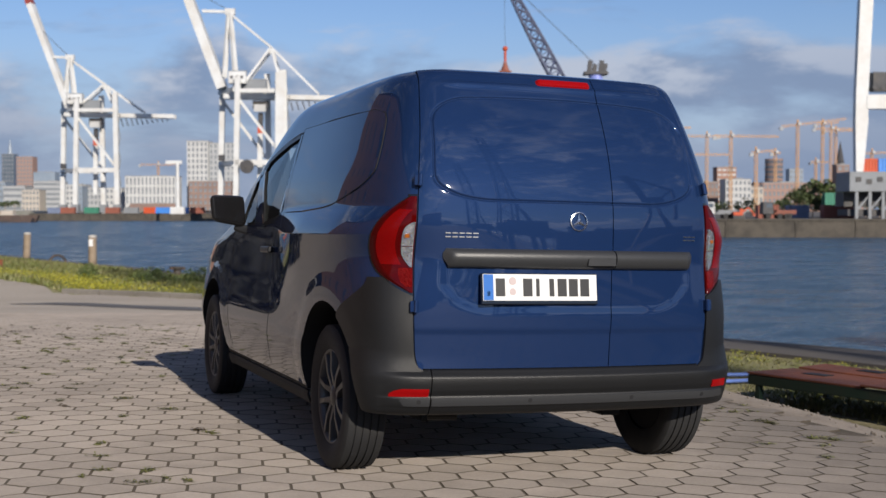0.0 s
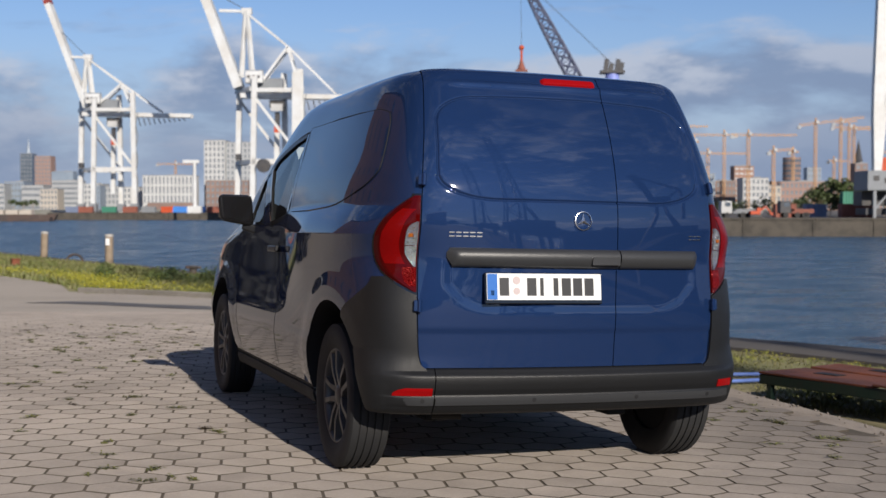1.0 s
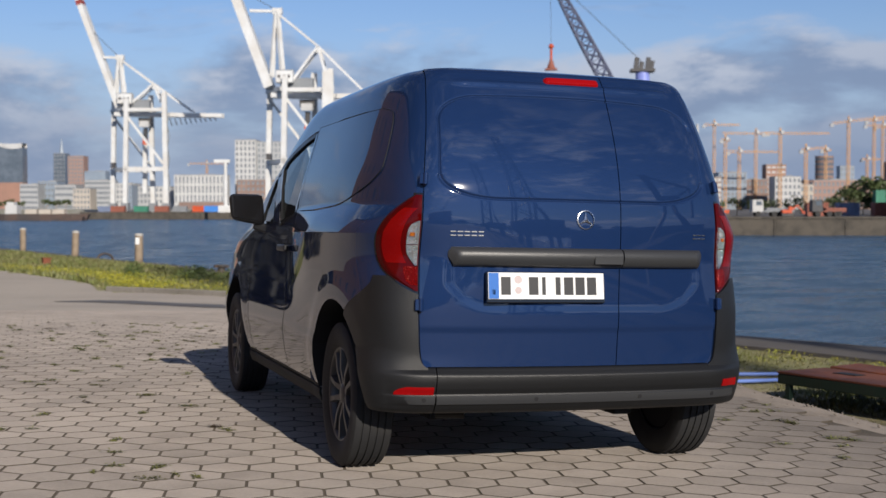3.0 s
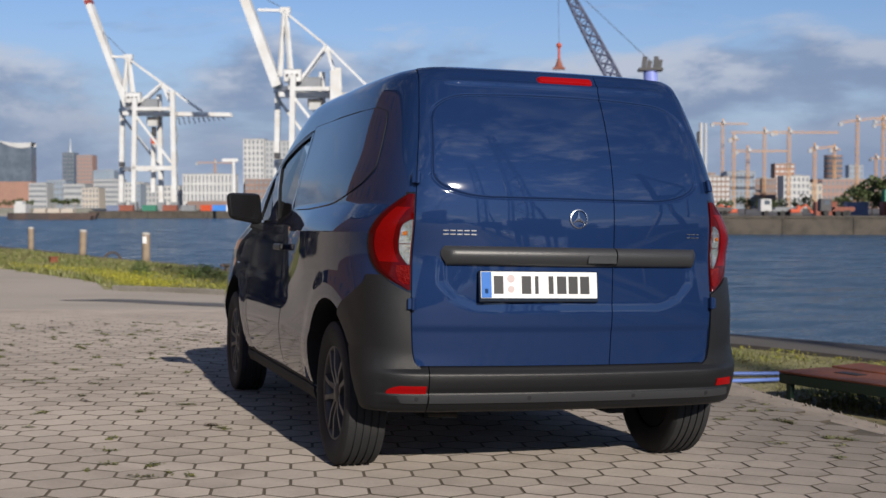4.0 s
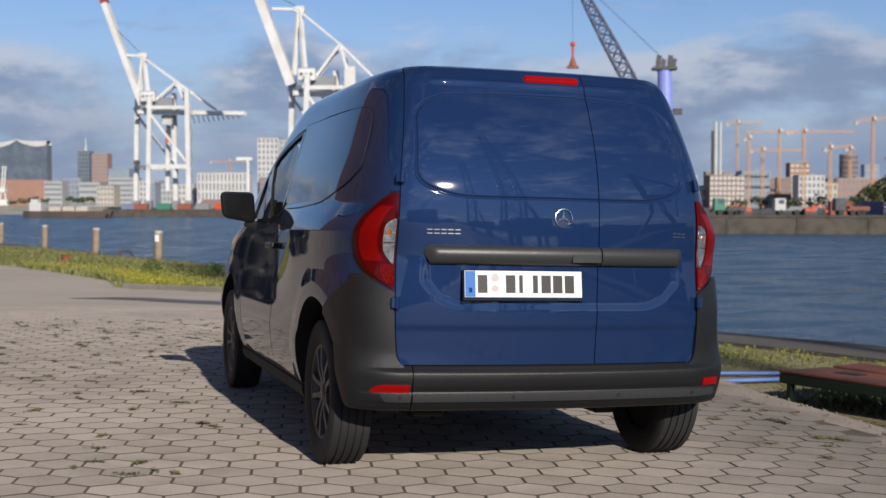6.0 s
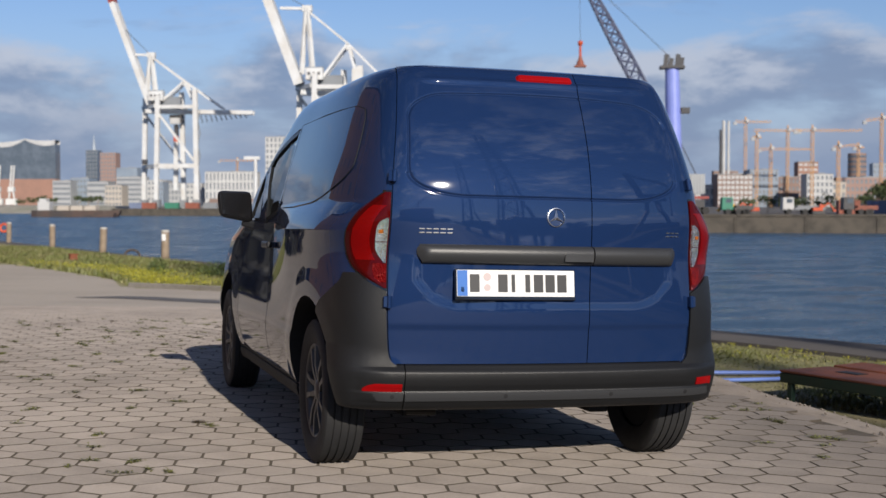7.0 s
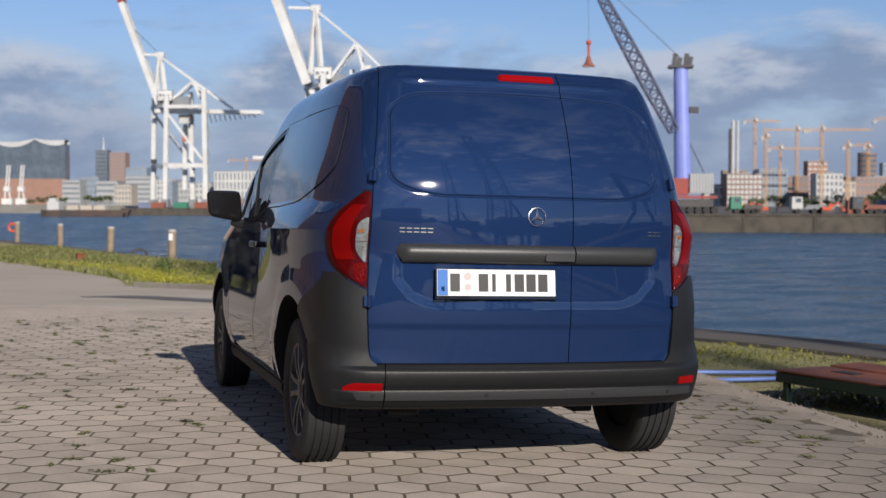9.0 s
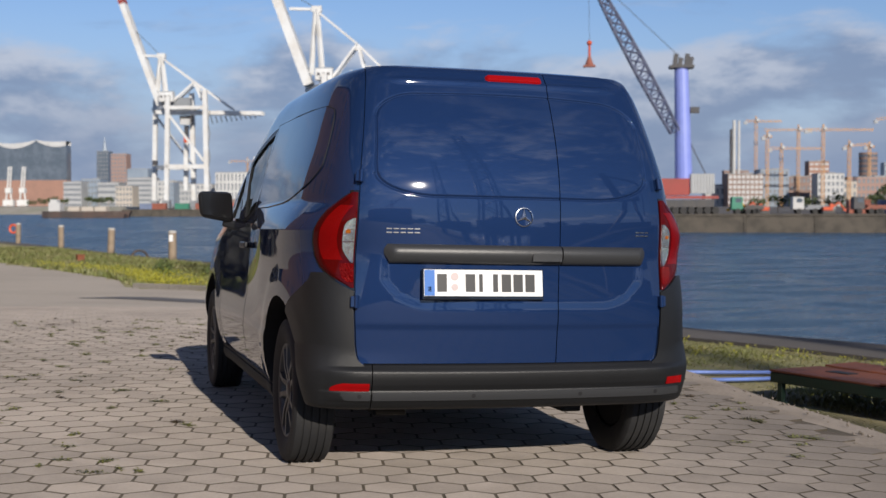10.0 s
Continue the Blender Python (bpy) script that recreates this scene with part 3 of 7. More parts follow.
def door_relief(s, z):
    """Pressings of the tail doors: the grooved blind window, the number plate's trough, the break above the sill."""
    x = skin(s, z).x
    d = 0.006
    if z > 1.12:
        lean = 1.0 - 0.13 * max(z - 1.33, 0)
        top = 1.641 - 0.075 * (x * x) if x > 0 else 1.641 - 0.045 * (x * x)
        blind = round_frame(x / lean, z, 0.604, 1.197, top, 0.17 if z > 1.42 else 0.25, 0.095)
        d -= 0.0085 * math.exp(-(blind / 0.0034) ** 2)
        d -= 0.0015 * ease(-blind, -0.003, 0.005)
    if z < 0.96:
        side = 0.575 - 0.9 * max(0.845 - z, 0)
        trough = round_frame(x, z, side, 0.738, 0.99, 0.10, 0.05)
        d -= 0.006 * ease(-trough, -0.022, 0.034)
    d -= 0.005 * ease(z, 0.665, 0.645)
    if z > 1.66:
        d += 0.0078 * math.exp(-((z - 1.692) / 0.013) ** 2) * ease(abs(x), 0.56, 0.44)
    return d


def build_tail(van):
    gap = 0.004
    zs = [0.503, 0.510] + steps(0.518, 1.16, 64) + steps(1.163, 1.28, 38) + steps(1.284, 1.555, 62) + steps(1.558, 1.648, 36) + steps(1.651, 1.730, 27) + [1.736, 1.742] + [1.748, 1.754]
    lid = panel("rear_door", zs, lambda z: arc_x(-door_edge(z), z), lambda z: arc_x(SPLIT - gap / 2, z), 280, door_relief, 0.02, BLUE, van, "wide deep blue rear door")
    lid2 = panel("rear_door", zs, lambda z: arc_x(SPLIT + gap / 2, z), lambda z: arc_x(door_edge(z), z), 170, door_relief, 0.02, BLUE, van, "narrow deep blue rear door")
    # handle trim across both doors
    for name, x0, x1, owner in (("handle_trim", -0.572, SPLIT - 0.003, lid), ("handle_trim", SPLIT + 0.003, 0.597, lid2)):
        def swell(s, z):
            x = skin(s, z).x
            up = (z - 0.918) / 0.080
            edge = min(abs(x + 0.577), abs(x - 0.602))
            t = ease(edge, 0.0, 0.05)
            return 0.010 + t * (0.034 * math.sin(math.pi * min(max(up, 0.0), 1.0)) ** 0.45 * (0.75 + 0.25 * up))
        panel(name, steps(0.918, 0.998, 16), lambda z, x0=x0: arc_x(x0 + (0.022 * ease(z, 0.965, 0.918) + 0.012 * ease(z, 0.976, 0.998) if x0 < -0.3 else 0), z), lambda z, x1=x1: arc_x(x1 - (0.02 * ease(z, 0.965, 0.918) + 0.012 * ease(z, 0.976, 0.998) if x1 > 0.3 else 0), z), 50, swell, 0.03, PLASTIC_STRIP, owner, "dark grey plastic handle trim")
    panel("handle_lever", steps(0.934, 0.966, 6), lambda z: arc_x(0.045 + 0.5 * max(z - 0.954, 0), z), lambda z: arc_x(SPLIT - 0.008, z), 14, 0.0475, 0.004, PLASTIC_STRIP, lid, "pull lever")
    # red lamp high on the wide door
    def pill(s, z):
        x = skin(s, z).x
        return 0.004 + 0.016 * ease(-round_box(x, z, 0.035, 1.714, 0.133, 0.0205, 0.02), 0.0, 0.012)
    panel("brake_light", steps(1.694, 1.734, 12), lambda z: arc_x(0.035 - 0.118 - math.sqrt(max(0.0204**2 - (z - 1.714) ** 2, 0)) * 0.7, z), lambda z: arc_x(0.035 + 0.118 + math.sqrt(max(0.0204**2 - (z - 1.714) ** 2, 0)) * 0.7, z), 40, pill, 0.012, GLOW_RED_LENS, lid, "red high-level brake lamp")
    # hinges
    for z, owner, side in ((1.268, lid, -1), (0.757, lid, -1), (1.272, lid2, 1), (0.762, lid2, 1)):
        s = arc_x(side * (door_edge(z) + 0.002), z)
        p, nrm = skin(s, z), skin_normal(s, z)
        bm = bmesh.new()
        m = Matrix.Translation(p + nrm * 0.014) @ nrm.to_track_quat("Y", "Z").to_matrix().to_4x4()
        box(bm, (0.030, 0.030, 0.046), m)
        rod(bm, m @ Vector((0.010 * side, 0.014, -0.026)), m @ Vector((0.010 * side, 0.014, 0.026)), 0.010, n=10)
        part("hinge", bm, BLUE, owner, "blue door hinge", bevel=0.004)
    # round badge: ring and three spokes
    def on_tail(x, z, off):
        s = arc_x(x, z)
        nrm = skin_normal(s, z)
        return Matrix.Translation(skin(s, z) + nrm * off) @ nrm.to_track_quat("Z", "Y").to_matrix().to_4x4()
    bm = bmesh.new()
    m = on_tail(0.016, 1.118, 0.008)
    n = 36
    rings = [[bm.verts.new(m @ Vector((r * math.cos(k * math.tau / n), r * math.sin(k * math.tau / n), h))) for k in range(n)] for r, h in ((0.041, 0), (0.040, 0.005), (0.037, 0.006), (0.0355, 0.003), (0.0355, 0))]
    for p, q in zip(rings, rings[1:]):
        for k in range(n):
            bm.faces.new((p[k], p[(k + 1) % n], q[(k + 1) % n], q[k]))
    for k in range(3):
        a = math.pi / 2 + k * math.tau / 3
        tip = m @ Vector((0.037 * math.cos(a), 0.037 * math.sin(a), 0.003))
        top = m @ Vector((0, 0, 0.009))
        side_a, side_b = (m @ Vector((0.0085 * math.cos(a + d), 0.0085 * math.sin(a + d), 0.003)) for d in (math.pi / 3, -math.pi / 3))
        v = [bm.verts.new(p) for p in (tip, top, side_a, side_b)]
        bm.faces.new((v[0], v[1], v[2]))
        bm.faces.new((v[0], v[3], v[1]))
    part("badge", bm, CHROME, lid, "round chrome badge")
    # chrome marks as plain bars
    for x0, x1, z0, z1, count, owner in ((-0.568, -0.425, 1.043, 1.063, 5, lid), (0.545, 0.615, 1.047, 1.066, 3, lid2)):
        step = (x1 - x0) / count
        for k in range(count):
            bm = bmesh.new()
            m = on_tail(x0 + step * (k + 0.5), (z0 + z1) / 2, 0.008)
            for up in (-0.5, 0.5):
                box(bm, (step * 0.78, 0.0045, 0.004), m @ pose(0, up * (z1 - z0 - 0.0045), 0))
            part("chrome_mark", bm, CHROME, owner, "slim chrome mark")
    # number plate with plain bars
    face = Matrix.Translation((-0.156, 0.318, 0.833)) @ pose(0, 0, 0, 83)
    bm = bmesh.new()
    box(bm, (0.531, 0.130, 0.016), face)
    part("plate_holder", bm, GLOSS_BLACK, lid, "black plate holder", bevel=0.004)
    bm = bmesh.new()
    box(bm, (0.520, 0.110, 0.004), face @ pose(0, 0.006, 0.010))
    part("number_plate", bm, PLATE_WHITE, lid, "white number plate", bevel=0.0015)
    def mark(x, y, w, h, mat, tag):
        bm = bmesh.new()
        box(bm, (w, h, 0.0016), face @ pose(x, y + 0.006, 0.0128))
        part(tag, bm, mat, lid)
    mark(-0.236, 0, 0.044, 0.106, PLATE_BLUE, "blue_band")
    mark(-0.236, -0.026, 0.014, 0.02, PLATE_WHITE, "band_mark")
    for x, w in ((-0.183, 0.042), (-0.060, 0.042), (-0.014, 0.016), (0.050, 0.022), (0.098, 0.042), (0.150, 0.042), (0.203, 0.042)):
        mark(x, 0, w, 0.074, PLATE_INK, "plate_bar")
    for y, r in ((0.026, 0.017), (-0.018, 0.015)):
        bm = bmesh.new()
        bmesh.ops.create_cone(bm, cap_ends=True, segments=20, radius1=r, radius2=r, depth=0.002, matrix=face @ pose(-0.128, y + 0.006, 0.0128))
        part("plate_seal", bm, SEAL, lid)
    return lid, lid2


def build_lamps(van):
    reach = curve((0.812, 0.012), (0.85, 0.075), (0.90, 0.135), (0.96, 0.170), (1.02, 0.182), (1.08, 0.176), (1.13, 0.150), (1.17, 0.095), (1.205, 0.03))
    for side in (-1, 1):
        inner = lambda z: arc_x(side * (door_edge(z) + 0.006), z)
        outer = lambda z: inner(z) + side * reach(z)
        lo, hi = (outer, inner) if side < 0 else (inner, outer)
        def dome(s, z):
            t = abs(s - inner(z)) / reach(z)
            return 0.009 + 0.006 * min(1.0, 4 * t + 0.3) * ease(1 - t, 0.0, 0.18)
        lamp = panel("tail_lamp", [0.812, 0.82] + steps(0.83, 1.19, 36) + [1.198, 1.205], lo, hi, 26, dome, 0.02, RED_LENS, van, "large red tail lamp with clear insert")
        rim = panel("lamp_surround", [0.800, 0.812] + steps(0.83, 1.19, 30) + [1.205, 1.215], (lambda z: outer(z) + side * 0.012) if side < 0 else (lambda z: inner(z) - 0.002), (lambda z: inner(z) + 0.002) if side < 0 else (lambda z: outer(z) + side * 0.012), 20, 0.004, 0.0, GLOSS_BLACK, lamp, "gloss black lamp surround")
        # clear block at the inner edge, dark red reflectors under it
        wide = curve((0.915, 0.010), (0.94, 0.030), (0.97, 0.046), (1.02, 0.052), (1.06, 0.050), (1.085, 0.040), (1.10, 0.012))
        a, b = (lambda z: inner(z) + side * wide(z)), (lambda z: inner(z) + side * 0.002)
        for z0, z1, tilt in ((0.915, 1.003, -0.05), (1.0055, 1.10, 0.05)):
            wave = lambda s, z, z0=z0, z1=z1, tilt=tilt: 0.0205 + tilt * (z - (z0 + z1) / 2) + 0.0012 * math.sin(abs(s - inner(z)) * 420)
            panel("clear_insert", steps(z0, z1, 14), a if side < 0 else b, b if side < 0 else a, 24, wave, 0.012, CLEAR_LENS, lamp, "clear faceted insert")
        e, f = (lambda z: inner(z) + side * 0.040), (lambda z: inner(z) + side * 0.022)
        panel("amber_bulb", steps(1.040, 1.054, 4), e if side < 0 else f, f if side < 0 else e, 4, 0.024, 0.004, AMBER_LENS, lamp, "amber bulb")
        # the light guide, a brighter band round the insert
        g0 = lambda z: outer(z) - side * min(0.034 + 0.016 * ease(z, 1.05, 1.17), reach(z) * 0.58)
        g1 = lambda z: outer(z) - side * min(0.108 + 0.004 * ease(z, 1.05, 1.17), reach(z) * 0.93)
        panel("light_guide", steps(0.925, 1.150, 26), g0 if side < 0 else g1, g1 if side < 0 else g0, 8, lambda s, z: dome(s, z) + 0.0015, 0.003, GUIDE_RED_LENS, lamp, "bright red light guide")
        # the outer band of the lens lies in darker red
        band = lambda z: outer(z) - side * min(0.030 + 0.016 * ease(z, 1.0, 1.17), reach(z) * 0.50)
        rim_in = lambda z: outer(z) - side * min(0.006, reach(z) * 0.3)
        panel("outer_lens", steps(0.86, 1.185, 30), rim_in if side < 0 else band, band if side < 0 else rim_in, 6, lambda s, z: dome(s, z) + 0.0018, 0.003, DARK_RED_LENS, lamp, "dark red outer band")
        low = curve((0.83, 0.022), (0.86, 0.050), (0.90, 0.056), (0.935, 0.05))
        e2 = lambda z: inner(z) + side * min(low(z), reach(z) * 0.8)
        panel("lower_reflector", steps(0.835, 0.912, 9), e2 if side < 0 else b, b if side < 0 else e2, 12, lambda s, z: 0.0165 + 0.0012 * math.sin(abs(s) * 330) * math.sin(z * 330), 0.006, FACET_RED_LENS, lamp, "bright red faceted reflector")


def arch_y(z):
    return ARCHES[0] - math.sqrt(max(0.407**2 - (z - 0.335) ** 2, 0.0))


def build_bumper(van):
    profile = curve((0.296, -0.060), (0.304, -0.018), (0.318, 0.004), (0.338, 0.016), (0.350, 0.021), (0.355, 0.028), (0.388, 0.032), (0.393, 0.022), (0.42, 0.031), (0.455, 0.035), (0.470, 0.034), (0.476, 0.030), (0.488, 0.016), (0.498, 0.006), (0.502, -0.010))
    end = lambda z: arc_y(arch_y(z) + 0.0, z, 1)
    zs = [0.296, 0.299, 0.304, 0.31, 0.318, 0.328, 0.338, 0.346, 0.350, 0.353, 0.356, 0.37, 0.385, 0.389, 0.393, 0.397, 0.405] + steps(0.415, 0.463, 8) + [0.467, 0.470, 0.473, 0.476, 0.480, 0.484, 0.488, 0.493, 0.498, 0.500, 0.502]

    def swell(s, z):
        # fades into the corner piece towards the wheel
        k = ease(abs(s), 0.66, 0.86)
        return profile(z) * (1 - k) + (0.013 if z > 0.335 else min(0.013, profile(z))) * k
    bumper = panel("rear_bumper", zs, lambda z: arc_x(-0.610, z), lambda z: end(z), 90, swell, 0.03, PLASTIC, van, "dark grey grained plastic rear bumper")
    left = panel("bumper_corner", zs, lambda z: -end(z), lambda z: arc_x(-0.614, z), 30, swell, 0.02, PLASTIC, bumper, "dark grey bumper corner")
    strip = [0.355, 0.365, 0.378, 0.389]
    panel("bumper_strip", strip, lambda z: arc_x(-0.608, z), lambda z: arc_x(0.80, z), 60, lambda s, z: swell(s, z) + 0.002, 0.004, PLASTIC_STRIP, bumper, "lighter satin strip")
    panel("bumper_strip", strip, lambda z: arc_x(-0.80, z), lambda z: arc_x(-0.616, z), 30, lambda s, z: swell(s, z) + 0.002 - 0.008 * ease(abs(s), 0.68 + 0.8 * (z - 0.355), 0.84), 0.004, PLASTIC_STRIP, bumper, "lighter satin strip")
    # corner pieces that rise to the lamps
    for side in (-1, 1):
        def outer(z):
            if z < 0.70:
                return arc_y(arch_y(z), z, side)
            t = ease(z, 0.70, 0.86)
            y_top = 0.74 * (1 - t) + 0.52 * t
            return arc_y(y_top, z, side)
        inner = lambda z: arc_x(side * (door_edge(z) + 0.005), z)
        wing_zs = [0.49, 0.496] + steps(0.51, 0.80, 24)
        panel("bumper_wing", wing_zs, outer if side < 0 else inner, inner if side < 0 else outer, 30, lambda s, z: 0.010 + 0.0035 * ease(z, 0.8, 0.6), 0.01, PLASTIC, bumper, "dark grey corner trim below the lamp")
        side_zs = steps(0.80, 0.872, 8)
        lamp_edge = curve((0.80, 0.0), (0.812, 0.03), (0.85, 0.09), (0.872, 0.115), (0.90, 0.15))
        e = lambda z: inner(z) + side * lamp_edge(z)
        panel("bumper_wing", side_zs, outer if side < 0 else e, e if side < 0 else outer, 14, 0.010, 0.008, PLASTIC, bumper, "dark grey corner trim below the lamp")
        x0, x1 = (-0.775, -0.622) if side < 0 else (0.716, 0.806)
        taper = curve((0.394, 0.0), (0.402, 0.0), (0.418, 0.03), (0.427, 0.08)) if side < 0 else (lambda z: 0.0)
        panel("reflector", steps(0.394, 0.427, 8) if side < 0 else steps(0.402, 0.434, 6), lambda z: arc_x(x0 + taper(z) * 0.6, z), lambda z: arc_x(x1, z), 14, lambda s, z: swell(s, z) + 0.004, 0.006, GLOW_RED_LENS, bumper, "red rear reflector")
    for x in (-0.66, -0.185, 0.293, 0.66):
        s = arc_x(x, 0.375)
        nrm = skin_normal(s, 0.375)
        bm = bmesh.new()
        bmesh.ops.create_cone(bm, cap_ends=True, segments=18, radius1=0.010, radius2=0.009, depth=0.008, matrix=Matrix.Translation(skin(s, 0.375) + nrm * 0.030) @ nrm.to_track_quat("Z", "Y").to_matrix().to_4x4())
        part("parking_sensor", bm, BLACK, bumper, "round parking sensor")


def build_wheels(van):
    half = 0.1025
    side_wall = [(0.205, 0.074), (0.225, 0.084), (0.262, 0.093), (0.292, 0.093), (0.310, 0.088), (0.320, 0.080)]
    tread = []
    grooves = (-0.050, -0.017, 0.017, 0.050)
    xs = [0.073]
    for g in reversed(grooves):
        xs += [g + 0.0045, g + 0.004, g - 0.004, g - 0.0045]
    for x in xs + [-0.073]:
        deep = any(abs(x - g) < 0.0042 for g in grooves)
        tread.append((WHEEL_R - 0.35 * x * x - (0.008 if deep else 0), x))
    profile = side_wall + tread + [(r, -x) for r, x in reversed(side_wall)]
    made = None
    for y in AXLES:
        for side in (-1, 1):
            m = pose(side * (TRACK if y < 2 else TRACK + 0.035), y, WHEEL_R, 0, 0, 180 if side < 0 else 0)
            if made is None:
                bm = bmesh.new()
                lathe(bm, profile, 72)
                wheel = part("wheel", bm, RUBBER, van, "black road tyre", smooth=True)
                wheel.data.set_sharp_from_angle(angle=radians(40))
                bm = bmesh.new()
                lathe(bm, [(0.212, -0.075), (0.205, -0.06), (0.190, -0.02), (0.190, 0.05), (0.200, 0.072), (0.209, 0.079), (0.212, 0.074), (0.206, 0.069), (0.198, 0.058)], 56)
                rim = part("rim", bm, ALLOY, wheel, "grey alloy rim", smooth=True)
                for k in range(5):
                    for d in (-0.20, 0.20):
                        bm = bmesh.new()
                        a = k * math.tau / 5 + math.pi / 2
                        rot = Matrix.Rotation(a, 4, "X")
                        v = []
                        for r, off, w, x in ((0.035, d * 0.10, 0.021, 0.064), (0.11, d * 0.155, 0.0145, 0.076), (0.199, d * 0.245, 0.019, 0.075)):
                            for sx, sw in ((-0.030, -1), (0.0, -1), (0.0, 1), (-0.030, 1)):
                                v.append(bm.verts.new(rot @ Vector((x + sx, off + sw * w * (1.0 if sx < 0 else 0.72), r))))
                        for j in (0, 4):
                            for i in range(4):
                                bm.faces.new((v[j + i], v[j + (i + 1) % 4], v[j + 4 + (i + 1) % 4], v[j + 4 + i]))
                        bm.faces.new(v[0:4])
                        bm.faces.new(list(reversed(v[8:12])))
                        bmesh.ops.recalc_face_normals(bm, faces=bm.faces)
                        part("spoke", bm, ALLOY, wheel, bevel=0.002)
                bm = bmesh.new()
                lathe(bm, [(0.062, 0.03), (0.058, 0.060), (0.036, 0.068), (0.030, 0.072), (0.0005, 0.073)], 30)
                part("hub", bm, ALLOY, wheel, smooth=True)
                bm = bmesh.new()
                lathe(bm, [(0.14, 0.01), (0.14, 0.03), (0.05, 0.03), (0.0005, 0.03)], 40)
                part("brake_disc", bm, material("brake_steel", (0.22, 0.21, 0.2), 0.4, metal=0.9, grain=(80.0, 0.2)), wheel)
                bm = bmesh.new()
                lathe(bm, [(0.2, -0.07), (0.2, -0.06), (0.0005, -0.06)], 24)
                part("back_plate", bm, BLACK, wheel)
                made = wheel
                wheel.matrix_basis = m
            else:
                copy_thing(made, m)


def build_side(van):
    # glazing and its black surrounds, both flanks
    for side in (-1, 1):
        for name, pts, shade in (("front_window", FRONT_GLASS, "tinted front side window"), ("quarter_window", QUARTER_GLASS, "small quarter window")):
            cy, cz = sum(p[0] for p in pts) / len(pts), sum(p[1] for p in pts) / len(pts)
            grown = [(cy + (y - cy) * 1.05, cz + (z - cz) * 1.05) for y, z in pts]
            verts = []
            for y, z in grown:
                s = arc_y(y, z, side)
                verts.append(skin(s, z) - skin_normal(s, z) * 0.006)
            order = tuple(range(len(verts)))
            if (verts[1] - verts[0]).cross(verts[-1] - verts[0]).x * side < 0:
                order = tuple(reversed(order))
            pane = raw(name, verts, [order], GLASS, van, shade)
            pane.visible_shadow = False
            # rubber frame round the pane
            inner_pts, outer_pts = [], []
            for y, z in pts:
                for k, store in ((0.985, inner_pts), (1.0, outer_pts)):
                    yy, zz = cy + (y - cy) * k, cz + (z - cz) * k
                    if store is outer_pts:
                        d = math.hypot(y - cy, z - cz)
                        yy, zz = cy + (y - cy) * (1 + 0.028 / d), cz + (z - cz) * (1 + 0.028 / d)
                    s = arc_y(yy, zz, side)
                    store.append(skin(s, zz) + skin_normal(s, zz) * 0.003)
            n = len(pts)
            raw("window_frame", inner_pts + outer_pts, [(k, (k + 1) % n, n + (k + 1) % n, n + k) for k in range(n)], GLOSS_BLACK, pane, "black window frame")
        # raised blind panel behind the door
        lo = curve((1.155, 1.86), (1.165, 1.87), (1.40, 1.925), (1.592, 1.94))
        hi = curve((1.155, 1.50), (1.17, 1.15), (1.21, 0.90), (1.27, 0.70), (1.33, 0.63), (1.50, 0.66), (1.57, 0.70), (1.592, 0.80))
        rows = [1.155, 1.158, 1.164] + steps(1.17, 1.57, 36) + [1.578, 1.586, 1.592]
        l, r = (lambda z: arc_y(lo(z), z, side)), (lambda z: arc_y(hi(z), z, side))
        panel("blind_panel", rows, l if side < 0 else r, r if side < 0 else l, 60, 0.005, 0.006, BLUE, van, "blue blind side panel in place of a window")
        # thin dark joint round the blind panel
        rim = [(hi(z), z) for z in rows[8:]] + [(hi(rows[-1]) + (lo(rows[-1]) - hi(rows[-1])) * k / 24, rows[-1]) for k in range(1, 25)] + [(lo(z), z) for z in reversed(rows[2:-1])]
        bm = bmesh.new()
        tube(bm, [skin(arc_y(y, z, side), z) + skin_normal(arc_y(y, z, side), z) * 0.003 for y, z in rim], 0.0026)
        part("panel_joint", bm, BLACK, van, "dark joint round the blind panel")
        # black gutter that thickens over the door window and runs down the pillar
        rail = [(2.76, 1.37), (2.70, 1.43), (2.58, 1.475), (2.40, 1.515), (2.18, 1.553), (2.0, 1.574), (1.8, 1.588), (1.4, 1.598), (1.05, 1.597), (0.80, 1.592)]
        for lower, upper, name in ((0.026, 0.006, "window_seal"), (0.0055, 0.0, "gutter")):
            run = rail[:6] if name == "window_seal" else rail[4:]
            pts = [skin(arc_y(y, z - d, side), z - d) + skin_normal(arc_y(y, z - d, side), z - d) * 0.0045 for d in (lower, -upper if name == "window_seal" else 0.0) for y, z in run]
            n = len(run)
            raw(name, pts, [(k, k + 1, n + k + 1, n + k) for k in range(n - 1)], BLACK if name == "gutter" else MIRROR_BLACK, van, "black seal over the door window" if name == "window_seal" else "dark roof gutter joint")
        # door joints
        for y0, y1, z0, z1, w in ((2.05, 1.90, 0.36, 1.16, 0.007), (3.12, 3.16, 0.36, 1.05, 0.007)):
            f = lambda z, d: arc_y(y0 + (y1 - y0) * ease(z, z0, z1) + d, z, side)
            panel("door_joint", steps(z0, z1, 30), lambda z: f(z, w / 2 if side < 0 else -w / 2), lambda z: f(z, -w / 2 if side < 0 else w / 2), 1, 0.0012, 0.0, BLACK, van, "dark door joint")
        # sill
        a, b = (lambda z: arc_y(ARCHES[1] - 0.40, z, side)), (lambda z: arc_y(ARCHES[0] + 0.40, z, side))
